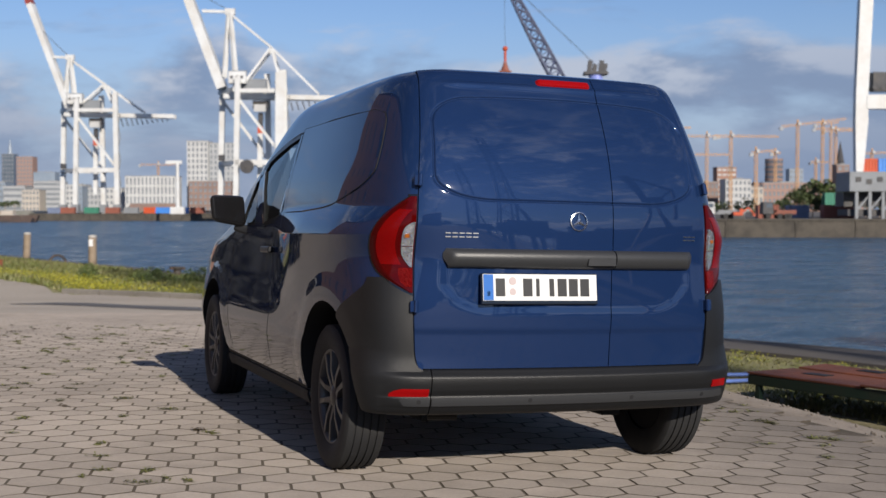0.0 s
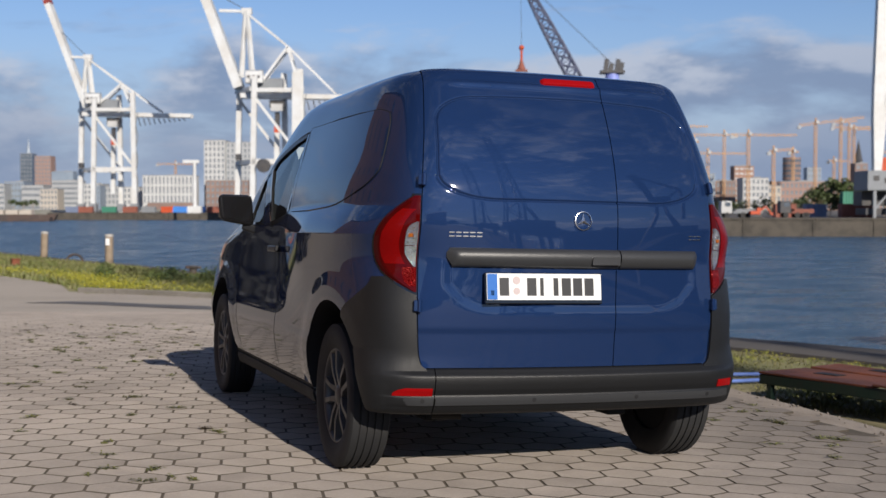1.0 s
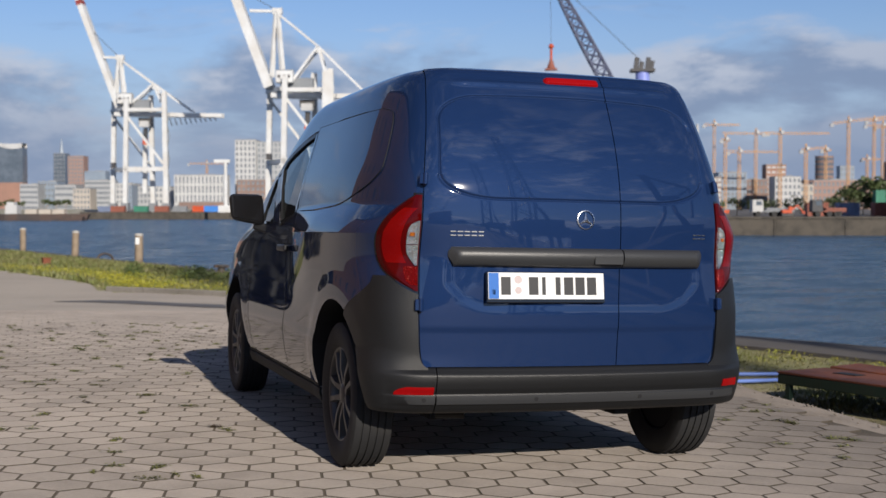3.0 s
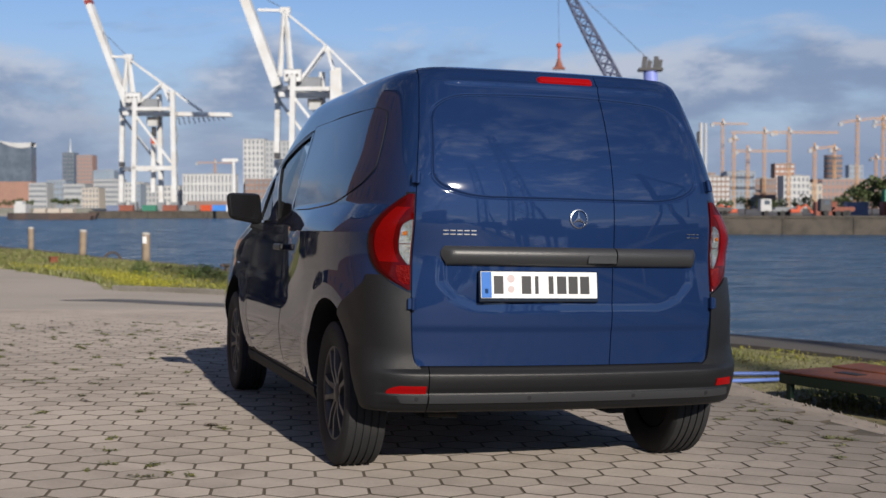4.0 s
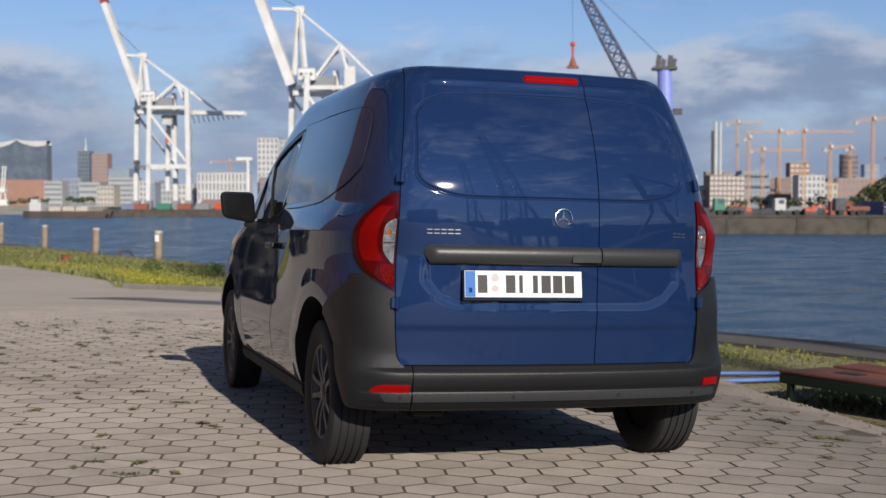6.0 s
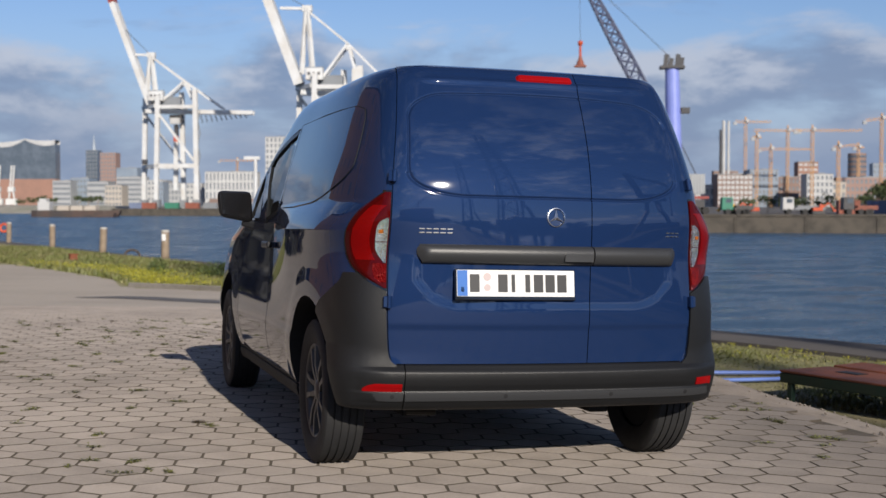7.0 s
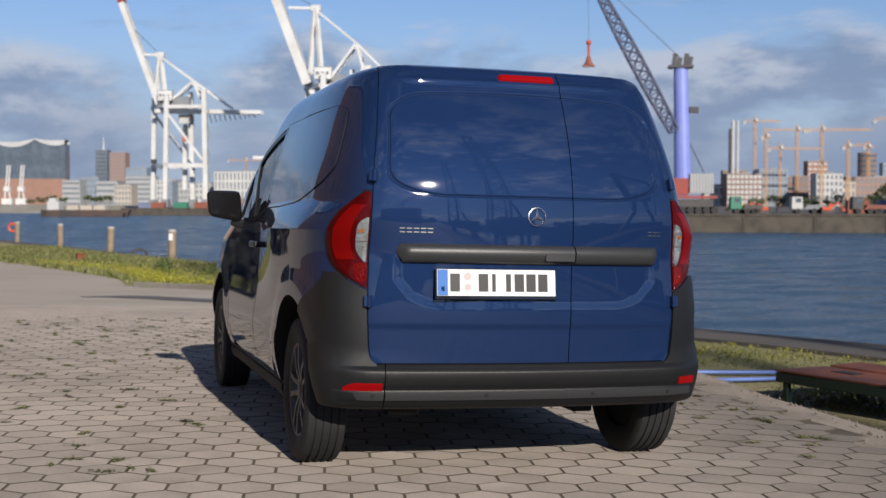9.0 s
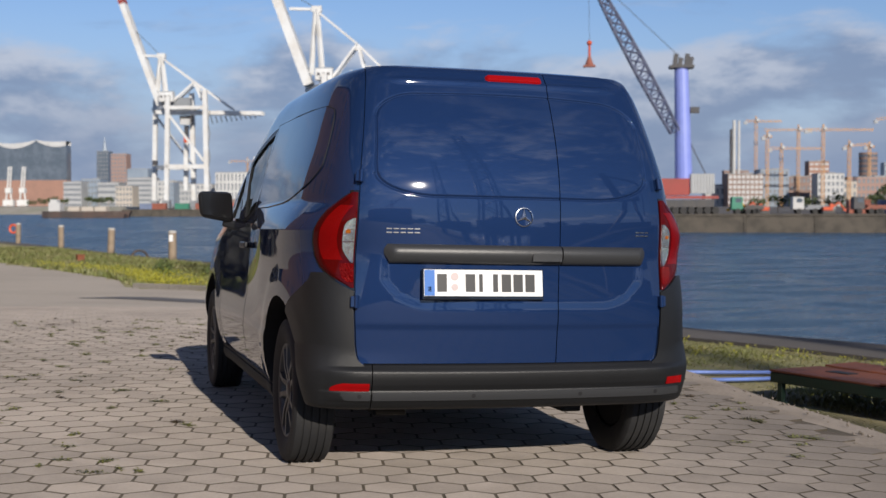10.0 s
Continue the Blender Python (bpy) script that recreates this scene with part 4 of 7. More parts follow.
        panel("sill", [0.250, 0.255, 0.262, 0.275, 0.29, 0.298, 0.303, 0.306], a if side < 0 else b, b if side < 0 else a, 40, curve_off, 0.012, BLACK, van, "black plastic sill")
        # handle
        s = arc_y(2.13, 0.96, side)
        nrm = skin_normal(s, 0.96)
        bm = bmesh.new()
        m = Matrix.Translation(skin(s, 0.96) + nrm * 0.022) @ nrm.to_track_quat("X", "Z").to_matrix().to_4x4()
        box(bm, (0.030, 0.20, 0.034), m)
        box(bm, (0.05, 0.03, 0.03), m @ pose(-0.02, 0.075, 0))
        box(bm, (0.05, 0.03, 0.03), m @ pose(-0.02, -0.075, 0))
        part("door_handle", bm, MIRROR_BLACK, van, "door pull handle", bevel=0.008)
        # mirror: housing, arm, glass
        bm = bmesh.new()
        bmesh.ops.create_cube(bm, size=1.0, matrix=pose(side * 1.008, 2.84, 1.172) @ Matrix.Diagonal((0.214, 0.12, 0.196, 1)))
        for v in bm.verts:
            if v.co.y > 2.84:
                v.co = Vector((side * 1.0, 2.84, 1.178)) + (v.co - Vector((side * 1.0, 2.84, 1.178))) * 0.74
            if v.co.z < 1.172:
                v.co.z += 0.030 if abs(v.co.x) > 1.008 else -0.004
                v.co.x -= side * 0.016
        housing = part("door_mirror", bm, MIRROR_BLACK, van, "black door mirror", smooth=True)
        bev = housing.modifiers.new("round", "BEVEL")
        bev.width, bev.segments = 0.034, 5
        bm = bmesh.new()
        box(bm, (0.172, 0.008, 0.150), pose(side * 1.002, 2.7805, 1.180))
        for v in bm.verts:
            if v.co.z < 1.18:
                v.co.z += 0.022 if abs(v.co.x) > 1.002 else -0.004
                v.co.x -= side * 0.013
        part("mirror_glass", bm, GLOSS_BLACK, housing, "dark mirror glass", bevel=0.003)
        bm = bmesh.new()
        beam(bm, (side * 0.95, 2.84, 1.085), (side * 0.86, 2.79, 1.055), 0.045, 0.05)
        part("mirror_arm", bm, PLASTIC, housing, bevel=0.012)


def curve_off(s, z):
    return 0.004 + 0.010 * ease(z, 0.306, 0.285)


def build_under(van):
    bm = bmesh.new()
    box(bm, (1.2, 3.2, 0.06), pose(0, 2.4, 0.28))
    box(bm, (1.15, 0.10, 0.10), pose(0, AXLES[0], 0.30))
    for x in (-0.45, 0.45):
        box(bm, (0.10, 0.7, 0.08), pose(x, 1.15, 0.26))
    part("underbody", bm, BLACK, van, "dark underbody with axle beam", bevel=0.01)
    bm = bmesh.new()
    rod(bm, (0.10, 0.62, 0.305), (0.12, 1.6, 0.27), 0.022, n=12)
    rod(bm, (-0.40, 0.62, 0.30), (-0.52, 0.66, 0.30), 0.05, n=14)
    part("exhaust", bm, material("exhaust_steel", (0.03, 0.028, 0.026), 0.5, metal=0.7, grain=(30.0, 0.3)), van, "exhaust pipe")
    roof_line = curve((0.62, 1.770), (0.745, 1.785), (1.1, 1.795), (1.8, 1.8), (2.7, 1.79))
    for x, w in ((-0.27, 0.30), (0.38, 0.26)):
        bm = bmesh.new()
        rows = []
        for k in range(9):
            y = 0.62 + 2.0 * k / 8
            lift = 0.020 * math.sin(math.pi * min(1.0, 0.04 + 1.6 * k / 8) / 2) if k < 6 else 0.02 * (8 - k) / 3
            rows.append([bm.verts.new((x + w * d, y, roof_line(y) - 0.045 * (x + w * d) ** 2 - 0.008 + lift * (1 - (2 * d) ** 4))) for d in (-0.5, -0.42, -0.3, 0.0, 0.3, 0.42, 0.5)])
        for p, q in zip(rows, rows[1:]):
            for i in range(6):
                bm.faces.new((p[i], p[i + 1], q[i + 1], q[i]))
        part("roof_bead", bm, BLUE, van, "raised roof bead", smooth=True)
    # windscreen
    verts, cols = [], [-0.60 + 0.10 * k for k in range(13)]
    levels = steps(1.13, 1.57, 10)
    for z in levels:
        o = outline(z)
        k = len(o) - 1 - int(np.argmax(o[::-1, 0]))
        for x in cols:
            y = float(np.interp(abs(x) * 0.925 / half_width(z), o[k:, 0][::-1], o[k:, 1][::-1]))
            verts.append((x, rear_y(z) + (y - 0.318) * (front_y(z) - rear_y(z)) / 4.382 - 0.012, z))
    n = len(cols)
    pane = raw("windscreen", verts, [(j * n + k + 1, j * n + k, j * n + n + k, j * n + n + k + 1) for j in range(len(levels) - 1) for k in range(n - 1)], GLASS, van, "tinted windscreen", True)
    pane.visible_shadow = False
    # seats and the bulkhead behind them
    for x in (-0.40, 0.40):
        bm = bmesh.new()
        box(bm, (0.46, 0.14, 0.62), pose(x, 2.16, 0.96, -14), 0.9)
        box(bm, (0.27, 0.10, 0.20), pose(x, 2.07, 1.36, -8), 0.85)
        part("seat", bm, RUBBER, van, "dark fabric seat with headrest", bevel=0.045)
    bm = bmesh.new()
    box(bm, (1.36, 0.02, 1.05), pose(0, 1.90, 1.02))
    part("bulkhead", bm, BLACK, van, "dark bulkhead behind the seats")


def build_van():
    van = empty("delivery_van", SLOPE)
    build_shell(van)
    build_tail(van)
    build_lamps(van)
    build_bumper(van)
    build_wheels(van)
    build_side(van)
    build_under(van)
    tagged(van, "dark blue delivery van with grey plastic bumper, parked on the paving", "van")


build_van()

# ---- paving ----
HEX = 0.21


COURSE = radians(-11.0)


def block_shape(bm, m, jitter=0.0):
    r = (HEX - 0.0105) / 2 / math.cos(math.pi / 6)
    rings = []
    for k, (f, z) in enumerate(((1.0, -0.03), (1.0, -0.0012), (0.985, 0.0))):
        rings.append([bm.verts.new(m @ Vector((f * r * math.sin(a * math.pi / 3), f * r * math.cos(a * math.pi / 3), z))) for a in range(6)])
    for p, q in zip(rings, rings[1:]):
        for k in range(6):
            bm.faces.new((p[(k + 1) % 6], p[k], q[k], q[(k + 1) % 6])).material_index = 1
    bm.faces.new(list(reversed(rings[-1])))


def build_paving():
    rng = random.Random(4)
    spots = []
    c, d = math.cos(COURSE), math.sin(COURSE)
    for j in range(-75, 100):
        for i in range(-50, 50):
            a, b = (i + 0.5 * (j & 1) - 0.5) * HEX, j * HEX * 0.866
            x, y = -1.951 + a * c - b * d, 1.334 + a * d + b * c
            if -6.9 < y < 14.9 and -8.9 < x < paving_edge(y) - 0.02 + 0.10 * rng.random():
                spots.append((x, y))
    base = empty("paving", SLOPE)
    tagged(base, "grey hexagonal concrete paving blocks with dark joints", "paving", kind="structure")
    near = sorted(spots, key=lambda p: (p[0] + 0.3) ** 2 + (p[1] - 0.6) ** 2)
    chosen = set(near[:300])
    shapes = []
    for k in range(3):
        bm = bmesh.new()
        block_shape(bm, Matrix.Identity(4))
        me = bpy.data.meshes.new("block")
        bm.to_mesh(me)
        bm.free()
        me.materials.append(BLOCK)
        me.materials.append(JOINT)
        shapes.append(me)
    rest = bmesh.new()
    for x, y in spots:
        m = pose(x, y, quay_z(x, y) + rng.uniform(-0.001, 0.001), rng.uniform(-0.15, 0.15), rng.uniform(-0.15, 0.15), math.degrees(COURSE) + rng.uniform(-0.6, 0.6))
        if (x, y) in chosen:
            ob = new("block", rng.choice(shapes))
            ob.parent = base
            ob.matrix_basis = m
        else:
            block_shape(rest, m)
    ob = part("far_blocks", rest, (BLOCK_REST, JOINT), base)
    tagged(ob, kind="stuff")


def blade(bm, x, y, z, h, lean, w, turn):
    dx, dy = math.cos(turn), math.sin(turn)
    a = bm.verts.new((x - dy * w, y + dx * w, z))
    b = bm.verts.new((x + dy * w, y - dx * w, z))
    c = bm.verts.new((x + dx * lean * 0.4 + dy * w * 0.7, y + dy * lean * 0.4 - dx * w * 0.7, z + h * 0.6))
    d = bm.verts.new((x + dx * lean, y + dy * lean, z + h))
    bm.faces.new((a, b, c))
    bm.faces.new((a, c, d))


def leaf_material(name, colour, second, island=0.25):
    m = material(name, colour, 0.6, second=second, patches=(0.9, 0.9), island=island)
    b = m.node_tree.nodes["Principled BSDF"]
    b.inputs["Subsurface Weight"].default_value = 0.0
    return m


GRASS = leaf_material("grass_blades", (0.12, 0.135, 0.030), (0.22, 0.185, 0.08))
GRASS_FAR = leaf_material("bank_grass", (0.135, 0.158, 0.042), (0.21, 0.185, 0.085))
YELLOW = leaf_material("yellow_flowers", (0.36, 0.33, 0.025), (0.20, 0.23, 0.03))
DEAD = leaf_material("dead_leaves", (0.13, 0.095, 0.05), (0.07, 0.05, 0.03))
WEED = leaf_material("joint_weed", (0.185, 0.190, 0.050), (0.100, 0.095, 0.035))
# grey-black leaves for the added trees that darken the door's reflection
DARK_STAND_IN = leaf_material("dark_stand_in_leaves", (0.034, 0.036, 0.034), (0.045, 0.045, 0.043))
LEAF = leaf_material("tree_leaves", (0.045, 0.075, 0.022), (0.07, 0.09, 0.03))
HEDGE = leaf_material("shrub_leaves", (0.045, 0.066, 0.018), (0.07, 0.085, 0.026))


def build_grass():
    rng = random.Random(11)
    bm = bmesh.new()
    count = 0
    while count < 15000:
        y = rng.uniform(0.0, 16.0)
        p, q = paving_edge(y) + 0.95, quay_edge(y) - COPING_W - 0.05
        x = rng.uniform(p, q)
        thick = noise.noise(Vector((x * 0.9, y * 0.9, 2.0)))
        if thick < rng.uniform(-0.75, 0.35) or (x - p < 0.5 and rng.random() > 0.35):
            continue
        h = rng.uniform(0.015, 0.05) * (1.0 + 0.8 * thick) * (0.45 if x - p < 0.9 and y < 7 else 1.0)
        blade(bm, x, y, quay_z(x, y) - 0.02, h, rng.uniform(0.01, 0.09), 0.006, rng.uniform(0, math.tau))
        count += 1
    # rougher strip between the paving and the platform
    for _ in range(6500):
        y = rng.uniform(0.8, 6.5)
        p = paving_edge(y)
        x = p + rng.uniform(0.62, 1.35)
        if noise.noise(Vector((x * 1.3, y * 1.3, 7.0))) < rng.uniform(-0.7, 0.25):
            continue
        blade(bm, x, y, quay_z(x, y) - 0.02, rng.uniform(0.006, 0.024), rng.uniform(0.01, 0.05), 0.005, rng.uniform(0, math.tau))
    # longer grass in the lee of the platform
    deck = pose(3.93, 4.80, 0, 0, 0, -75.0)
    for _ in range(7000):
        q = deck @ Vector((rng.uniform(-0.5, 4.2), rng.uniform(0.2, 1.9), 0))
        if noise.noise(Vector((q.x * 1.6, q.y * 1.6, 4.0))) < rng.uniform(-0.8, 0.2):
            continue
        blade(bm, q.x, q.y, quay_z(q.x, q.y) - 0.02, rng.uniform(0.03, 0.085), rng.uniform(0.01, 0.08), 0.007, rng.uniform(0, math.tau))
    ob = part("grass", bm, GRASS)
    ob.matrix_world = SLOPE
    tagged(ob, "short dry green grass beside the coping", "grass", kind="stuff")
    bm = bmesh.new()
    for _ in range(105):
        y = rng.uniform(1.0, 15.5)
        x = rng.uniform(paving_edge(y) + 1.1, quay_edge(y) - COPING_W) if rng.random() < 0.6 else quay_edge(y) - COPING_W - rng.uniform(0.0, 0.4)
        z, h = quay_z(x, y) - 0.02, rng.uniform(0.03, 0.09)
        for _ in range(4):
            blade(bm, x + rng.uniform(-0.03, 0.03), y + rng.uniform(-0.03, 0.03), z, h, rng.uniform(0.01, 0.06), 0.004, rng.uniform(0, math.tau))
        for _ in range(9):
            a, b, c = x + rng.uniform(-0.07, 0.07), y + rng.uniform(-0.07, 0.07), z + h * rng.uniform(0.65, 1.1)
            r = rng.uniform(0.008, 0.017)
            v = [bm.verts.new((a + r * rng.uniform(-1, 1), b + r * rng.uniform(-1, 1), c + r * rng.uniform(-1, 1))) for _ in range(4)]
            bm.faces.new(v)
    ob = part("wild_flowers", bm, YELLOW)
    ob.matrix_world = SLOPE
    tagged(ob, "sparse yellow wild flowers in the grass", "flowers", kind="stuff")
    # the far bank
    bm = bmesh.new()
    count = 0
    while count < 30000:
        y = 27 + 60 * rng.random() ** 1.6
        p, q = paving_edge(y) + (0.3 if y < 30.5 else 0.1), quay_edge(y) - 1.1
        x = rng.uniform(max(p, -16), q)
        h = rng.uniform(0.08, 0.20) * (1 + 0.7 * noise.noise(Vector((x * 0.35, y * 0.35, 5.0))))
        blade(bm, x, y, quay_z(x, y) - 0.03, h, rng.uniform(0.02, 0.16), 0.020 + 0.0004 * y, rng.uniform(0, math.tau))
        count += 1
    ob = part("bank_grass", bm, GRASS_FAR)
    ob.matrix_world = SLOPE
    tagged(ob, "rough green grass along the far bank", "grass", kind="stuff")
    bm = bmesh.new()
    count = 0
    while count < 7000:
        y = rng.uniform(27.4, 47)
        p = paving_edge(y) + 0.25
        x = p + abs(rng.gauss(0, 1.1)) + 0.05
        if x > quay_edge(y) - 2 or noise.noise(Vector((x * 0.28, y * 0.28, 9.0))) < rng.uniform(-0.5, 0.25):
            continue
        z = quay_z(x, y) + rng.uniform(0.02, 0.26)
        r = rng.uniform(0.014, 0.034)
        v = [bm.verts.new((x + r * rng.uniform(-1, 1), y + r * rng.uniform(-1, 1), z + r * rng.uniform(-1, 1))) for _ in range(4)]
        bm.faces.new(v)
        count += 1
    ob = part("yellow_flower_strip", bm, YELLOW)
    ob.matrix_world = SLOPE
    tagged(ob, "strip of low yellow flowers behind the kerb", "flowers", kind="stuff")
    # low dark shrubs among the flowers
    bm = bmesh.new()
    for cx, cy, sx, sy, h, n in ((3.0, 37.0, 0.9, 1.2, 0.55, 900), (4.3, 35.5, 0.8, 1.0, 0.6, 900), (1.2, 40.0, 0.4, 0.8, 0.6, 500), (5.6, 33.0, 0.7, 0.8, 0.5, 600)):
        for _ in range(n):
            p, q = rng.gauss(0, 0.5), rng.gauss(0, 0.5)
            x, y = cx + p * sx, cy + q * sy
            z = quay_z(x, y) + h * rng.random() * max(0.15, 1 - 0.6 * (p * p + q * q))
            t = Vector((rng.gauss(0, 1), rng.gauss(0, 1), rng.gauss(0, 0.7))).normalized() * rng.uniform(0.03, 0.075)
            u = t.cross(Vector((rng.gauss(0, 1), rng.gauss(0, 1), 1))).normalized() * 0.03
            bm.faces.new([bm.verts.new(Vector((x, y, z)) + d) for d in (t, u, -t, -u)])
    ob = part("low_shrubs", bm, leaf_material("shrub_leaves", (0.085, 0.125, 0.034), (0.12, 0.135, 0.04)))
    ob.matrix_world = SLOPE
    tagged(ob, "low dark green shrubs on the grassy bank", "shrubs", kind="stuff")
    # weeds and dead leaves in the joints
    for name, mat, spots in (("joint_weeds", WEED, 185), ("fallen_leaves", DEAD, 16)):
        bm = bmesh.new()
        for k in range(spots):
            if k % 6 < 5:
                y = 0.8 + 9.5 * rng.random()
                x = -1.2 - 3.2 * rng.random() ** 1.2 + 0.22 * max(y - 4.0, 0)
            else:
                y = rng.uniform(0.6, 4.5)
                x = paving_edge(y) - abs(rng.gauss(0, 0.30))
            z = quay_z(x, y)
            spread = rng.uniform(0.5, 1.2)
            way = COURSE + rng.choice((0.0, 0.0, math.pi / 3, -math.pi / 3))
            c, d = math.cos(way), math.sin(way)
            for _ in range(int(rng.uniform(50, 110) * spread)):
                p, q = rng.gauss(0, 0.030 * spread), rng.gauss(0, 0.015 * spread)
                a, b, h = x + p * c - q * d, y + p * d + q * c, z + 0.002 + abs(rng.gauss(0, 0.006))
                r, turn = rng.uniform(0.005, 0.012), rng.uniform(0, math.tau)
                e, f = r * math.cos(turn), r * math.sin(turn)
                tilt = rng.uniform(-0.5, 0.5) * r
                bm.faces.new([bm.verts.new(v) for v in ((a + e, b + f, h + tilt), (a - 0.5 * f, b + 0.5 * e, h), (a - e, b - f, h - tilt), (a + 0.5 * f, b - 0.5 * e, h))])
        ob = part(name, bm, mat)
        ob.matrix_world = SLOPE
        tagged(ob, "small weeds in the paving joints" if mat is WEED else "brown leaf litter on the paving", "weeds" if mat is WEED else "leaves", kind="stuff")
    # rubble and tufts along the broken edge of the paving
    bm = bmesh.new()
    for _ in range(260):
        y = rng.uniform(-1.5, 9.0)
        x = paving_edge(y) + rng.uniform(-0.05, 0.75)
        r = rng.uniform(0.005, 0.015)
        bmesh.ops.create_icosphere(bm, subdivisions=1, radius=r, matrix=pose(x, y, quay_z(x, y) - 0.014 + r * 0.3, rng.uniform(0, 90), rng.uniform(0, 90)) @ Matrix.Diagonal((1, rng.uniform(0.6, 1), rng.uniform(0.5, 0.8), 1)))
    ob = part("gravel", bm, SOIL)
    ob.matrix_world = SLOPE
    tagged(ob, "crumbled gravel along the paving edge", "gravel", kind="stuff")


def build_kerb():
    rng = random.Random(3)
    kerb = empty("kerb", SLOPE)
    tagged(kerb, "low pale concrete kerb before the grass", "kerb", kind="structure")
    pts = [(-0.25, 29.7), (0.65, 29.0), (1.5, 28.25), (2.25, 27.5), (2.9, 26.7), (3.5, 25.6), (4.0, 24.3)]
    for (a, b), (c, d) in zip(pts, pts[1:]):
        bm = bmesh.new()
        l = math.hypot(c - a, d - b)
        x, y = (a + c) / 2, (b + d) / 2
        box(bm, (l - 0.015, 0.22, 0.34), pose(x, y, quay_z(x, y) - 0.05, 0, rng.uniform(-0.4, 0.4), math.degrees(math.atan2(d - b, c - a))))
        part("kerb_stone", bm, KERB, kerb, bevel=0.02)
    # a soft shadow-like wedge, painted as a darker sheet over the asphalt
    bm = bmesh.new()
    far_side = ((-1.7, 24.1), (-0.7, 24.9), (0.0, 24.6), (0.9, 22.9), (2.0, 20.9), (3.3, 18.8))
    near_side = ((-1.7, 23.9), (-0.9, 23.4), (-0.3, 22.5), (0.4, 20.6), (1.0, 18.2), (2.0, 15.6))
    rows = [[bm.verts.new((x, y, quay_z(x, y) + 0.006)) for x, y in ((a, b), ((a + c) / 2, (b + d) / 2), (c, d))] for (a, b), (c, d) in zip(far_side, near_side)]
    for p, q in zip(rows, rows[1:]):
        for k in (0, 1):
            bm.faces.new((p[k], p[k + 1], q[k + 1], q[k]))
    dark_wedge = part("dark_strip", bm, material("darkened_asphalt", (0.118, 0.111, 0.106), 0.85, grain=(20.0, 0.25), patches=(0.6, 0.7), second=(0.165, 0.155, 0.145)))
    dark_wedge.matrix_world = SLOPE
    tagged(dark_wedge, "dark shadow-like strip across the worn asphalt", "tar strip", kind="structure")


def build_posts():
    rng = random.Random(8)
    for k, (x, y, h) in enumerate(((2.88, 58.8, 1.45), (0.2, 70.3, 1.5), (-2.74, 86.5, 1.6), (-6.34, 104.4, 1.7), (-10.5, 124.0, 1.8))):
        post = empty("mooring_post", SLOPE @ pose(x, y, quay_z(x, y), 0, rng.uniform(-1.5, 1.0), 20 * k))
        bm = bmesh.new()
        lathe(bm, [(0.005, -0.3), (0.21, -0.3), (0.205, 0.4), (0.20, h - 0.06), (0.185, h - 0.01), (0.005, h)], 14, pose(0, 0, 0, 0, -90, 0))
        part("shaft", bm, TIMBER, post, smooth=True)
        bm = bmesh.new()
        lathe(bm, [(0.215, h - 0.10), (0.22, h - 0.06), (0.19, h + 0.02), (0.005, h + 0.04)], 14, pose(0, 0, 0, 0, -90, 0))
        part("cap", bm, material("post_cap", (0.42, 0.40, 0.37), 0.7, grain=(20.0, 0.3)), post, "pale weathered cap")
        if k == 0:
            bm = bmesh.new()
            box(bm, (0.03, 0.20, 0.34), Matrix.Rotation(radians(-20 - 95), 4, "Z") @ pose(0.215, 0, h - 0.35))
            part("sign", bm, PLATE_WHITE, post, "small white sign")
        if k == 3:
            bm = bmesh.new()
            n = 20
            for a in range(n):
                t0, t1 = a * math.tau / n, (a + 1) * math.tau / n
                rod(bm, (-0.45 + 0.30 * math.cos(t0), 0.05, h - 0.45 + 0.33 * math.sin(t0)), (-0.45 + 0.30 * math.cos(t1), 0.05, h - 0.45 + 0.33 * math.sin(t1)), 0.09, n=8)
            ring = part("lifebuoy", bm, material("orange_buoy", (0.65, 0.10, 0.03), 0.5, grain=(9.0, 0.2)), post, "orange lifebuoy")
            ring.matrix_parent_inverse = Matrix.Rotation(radians(-80), 4, "Z")
        tagged(post, "weathered round timber post on the grassy quay edge", "post", "posts along the quay")
    iron = material("old_iron", (0.05, 0.045, 0.04), 0.7, second=(0.09, 0.045, 0.02), patches=(4.0, 0.7), grain=(20.0, 0.3))
    # iron hoop, mooring cleat and a short rusty stub
    hoop = bmesh.new()
    for a in range(10):
        t0, t1 = a * math.pi / 10, (a + 1) * math.pi / 10
        rod(hoop, (0.42 * math.cos(t0), 0, 0.38 * math.sin(t0)), (0.42 * math.cos(t1), 0, 0.38 * math.sin(t1)), 0.06, n=8)
    x, y = 1.5, 63.3
    ob = part("mooring_hoop", hoop, iron)
    ob.matrix_world = SLOPE @ pose(x, y, quay_z(x, y), 0, 0, 10)
    tagged(ob, "dark iron mooring hoop on the quay edge", "mooring hoop")
    bm = bmesh.new()
    lathe(bm, [(0.005, -0.05), (0.16, -0.05), (0.14, 0.22), (0.22, 0.30), (0.22, 0.36), (0.005, 0.38)], 16, pose(0, 0, 0, 0, -90, 0))
    box(bm, (0.62, 0.12, 0.10), pose(0, 0, 0.30))
    ob = part("mooring_bollard", bm, iron)
    x, y = 4.9, 44.6
    ob.matrix_world = SLOPE @ pose(x, y, quay_z(x, y) - 0.02, 0, 0, 15)
    tagged(ob, "small dark iron bollard on the quay edge", "bollard")
    bm = bmesh.new()
    box(bm, (0.34, 0.26, 0.34), pose(0, 0, 0.17), 0.9)
    box(bm, (0.40, 0.32, 0.05), pose(0, 0, 0.35))
    ob = part("rusty_stub", bm, RUST, bevel=0.015)
    x, y = -1.57, 52.6
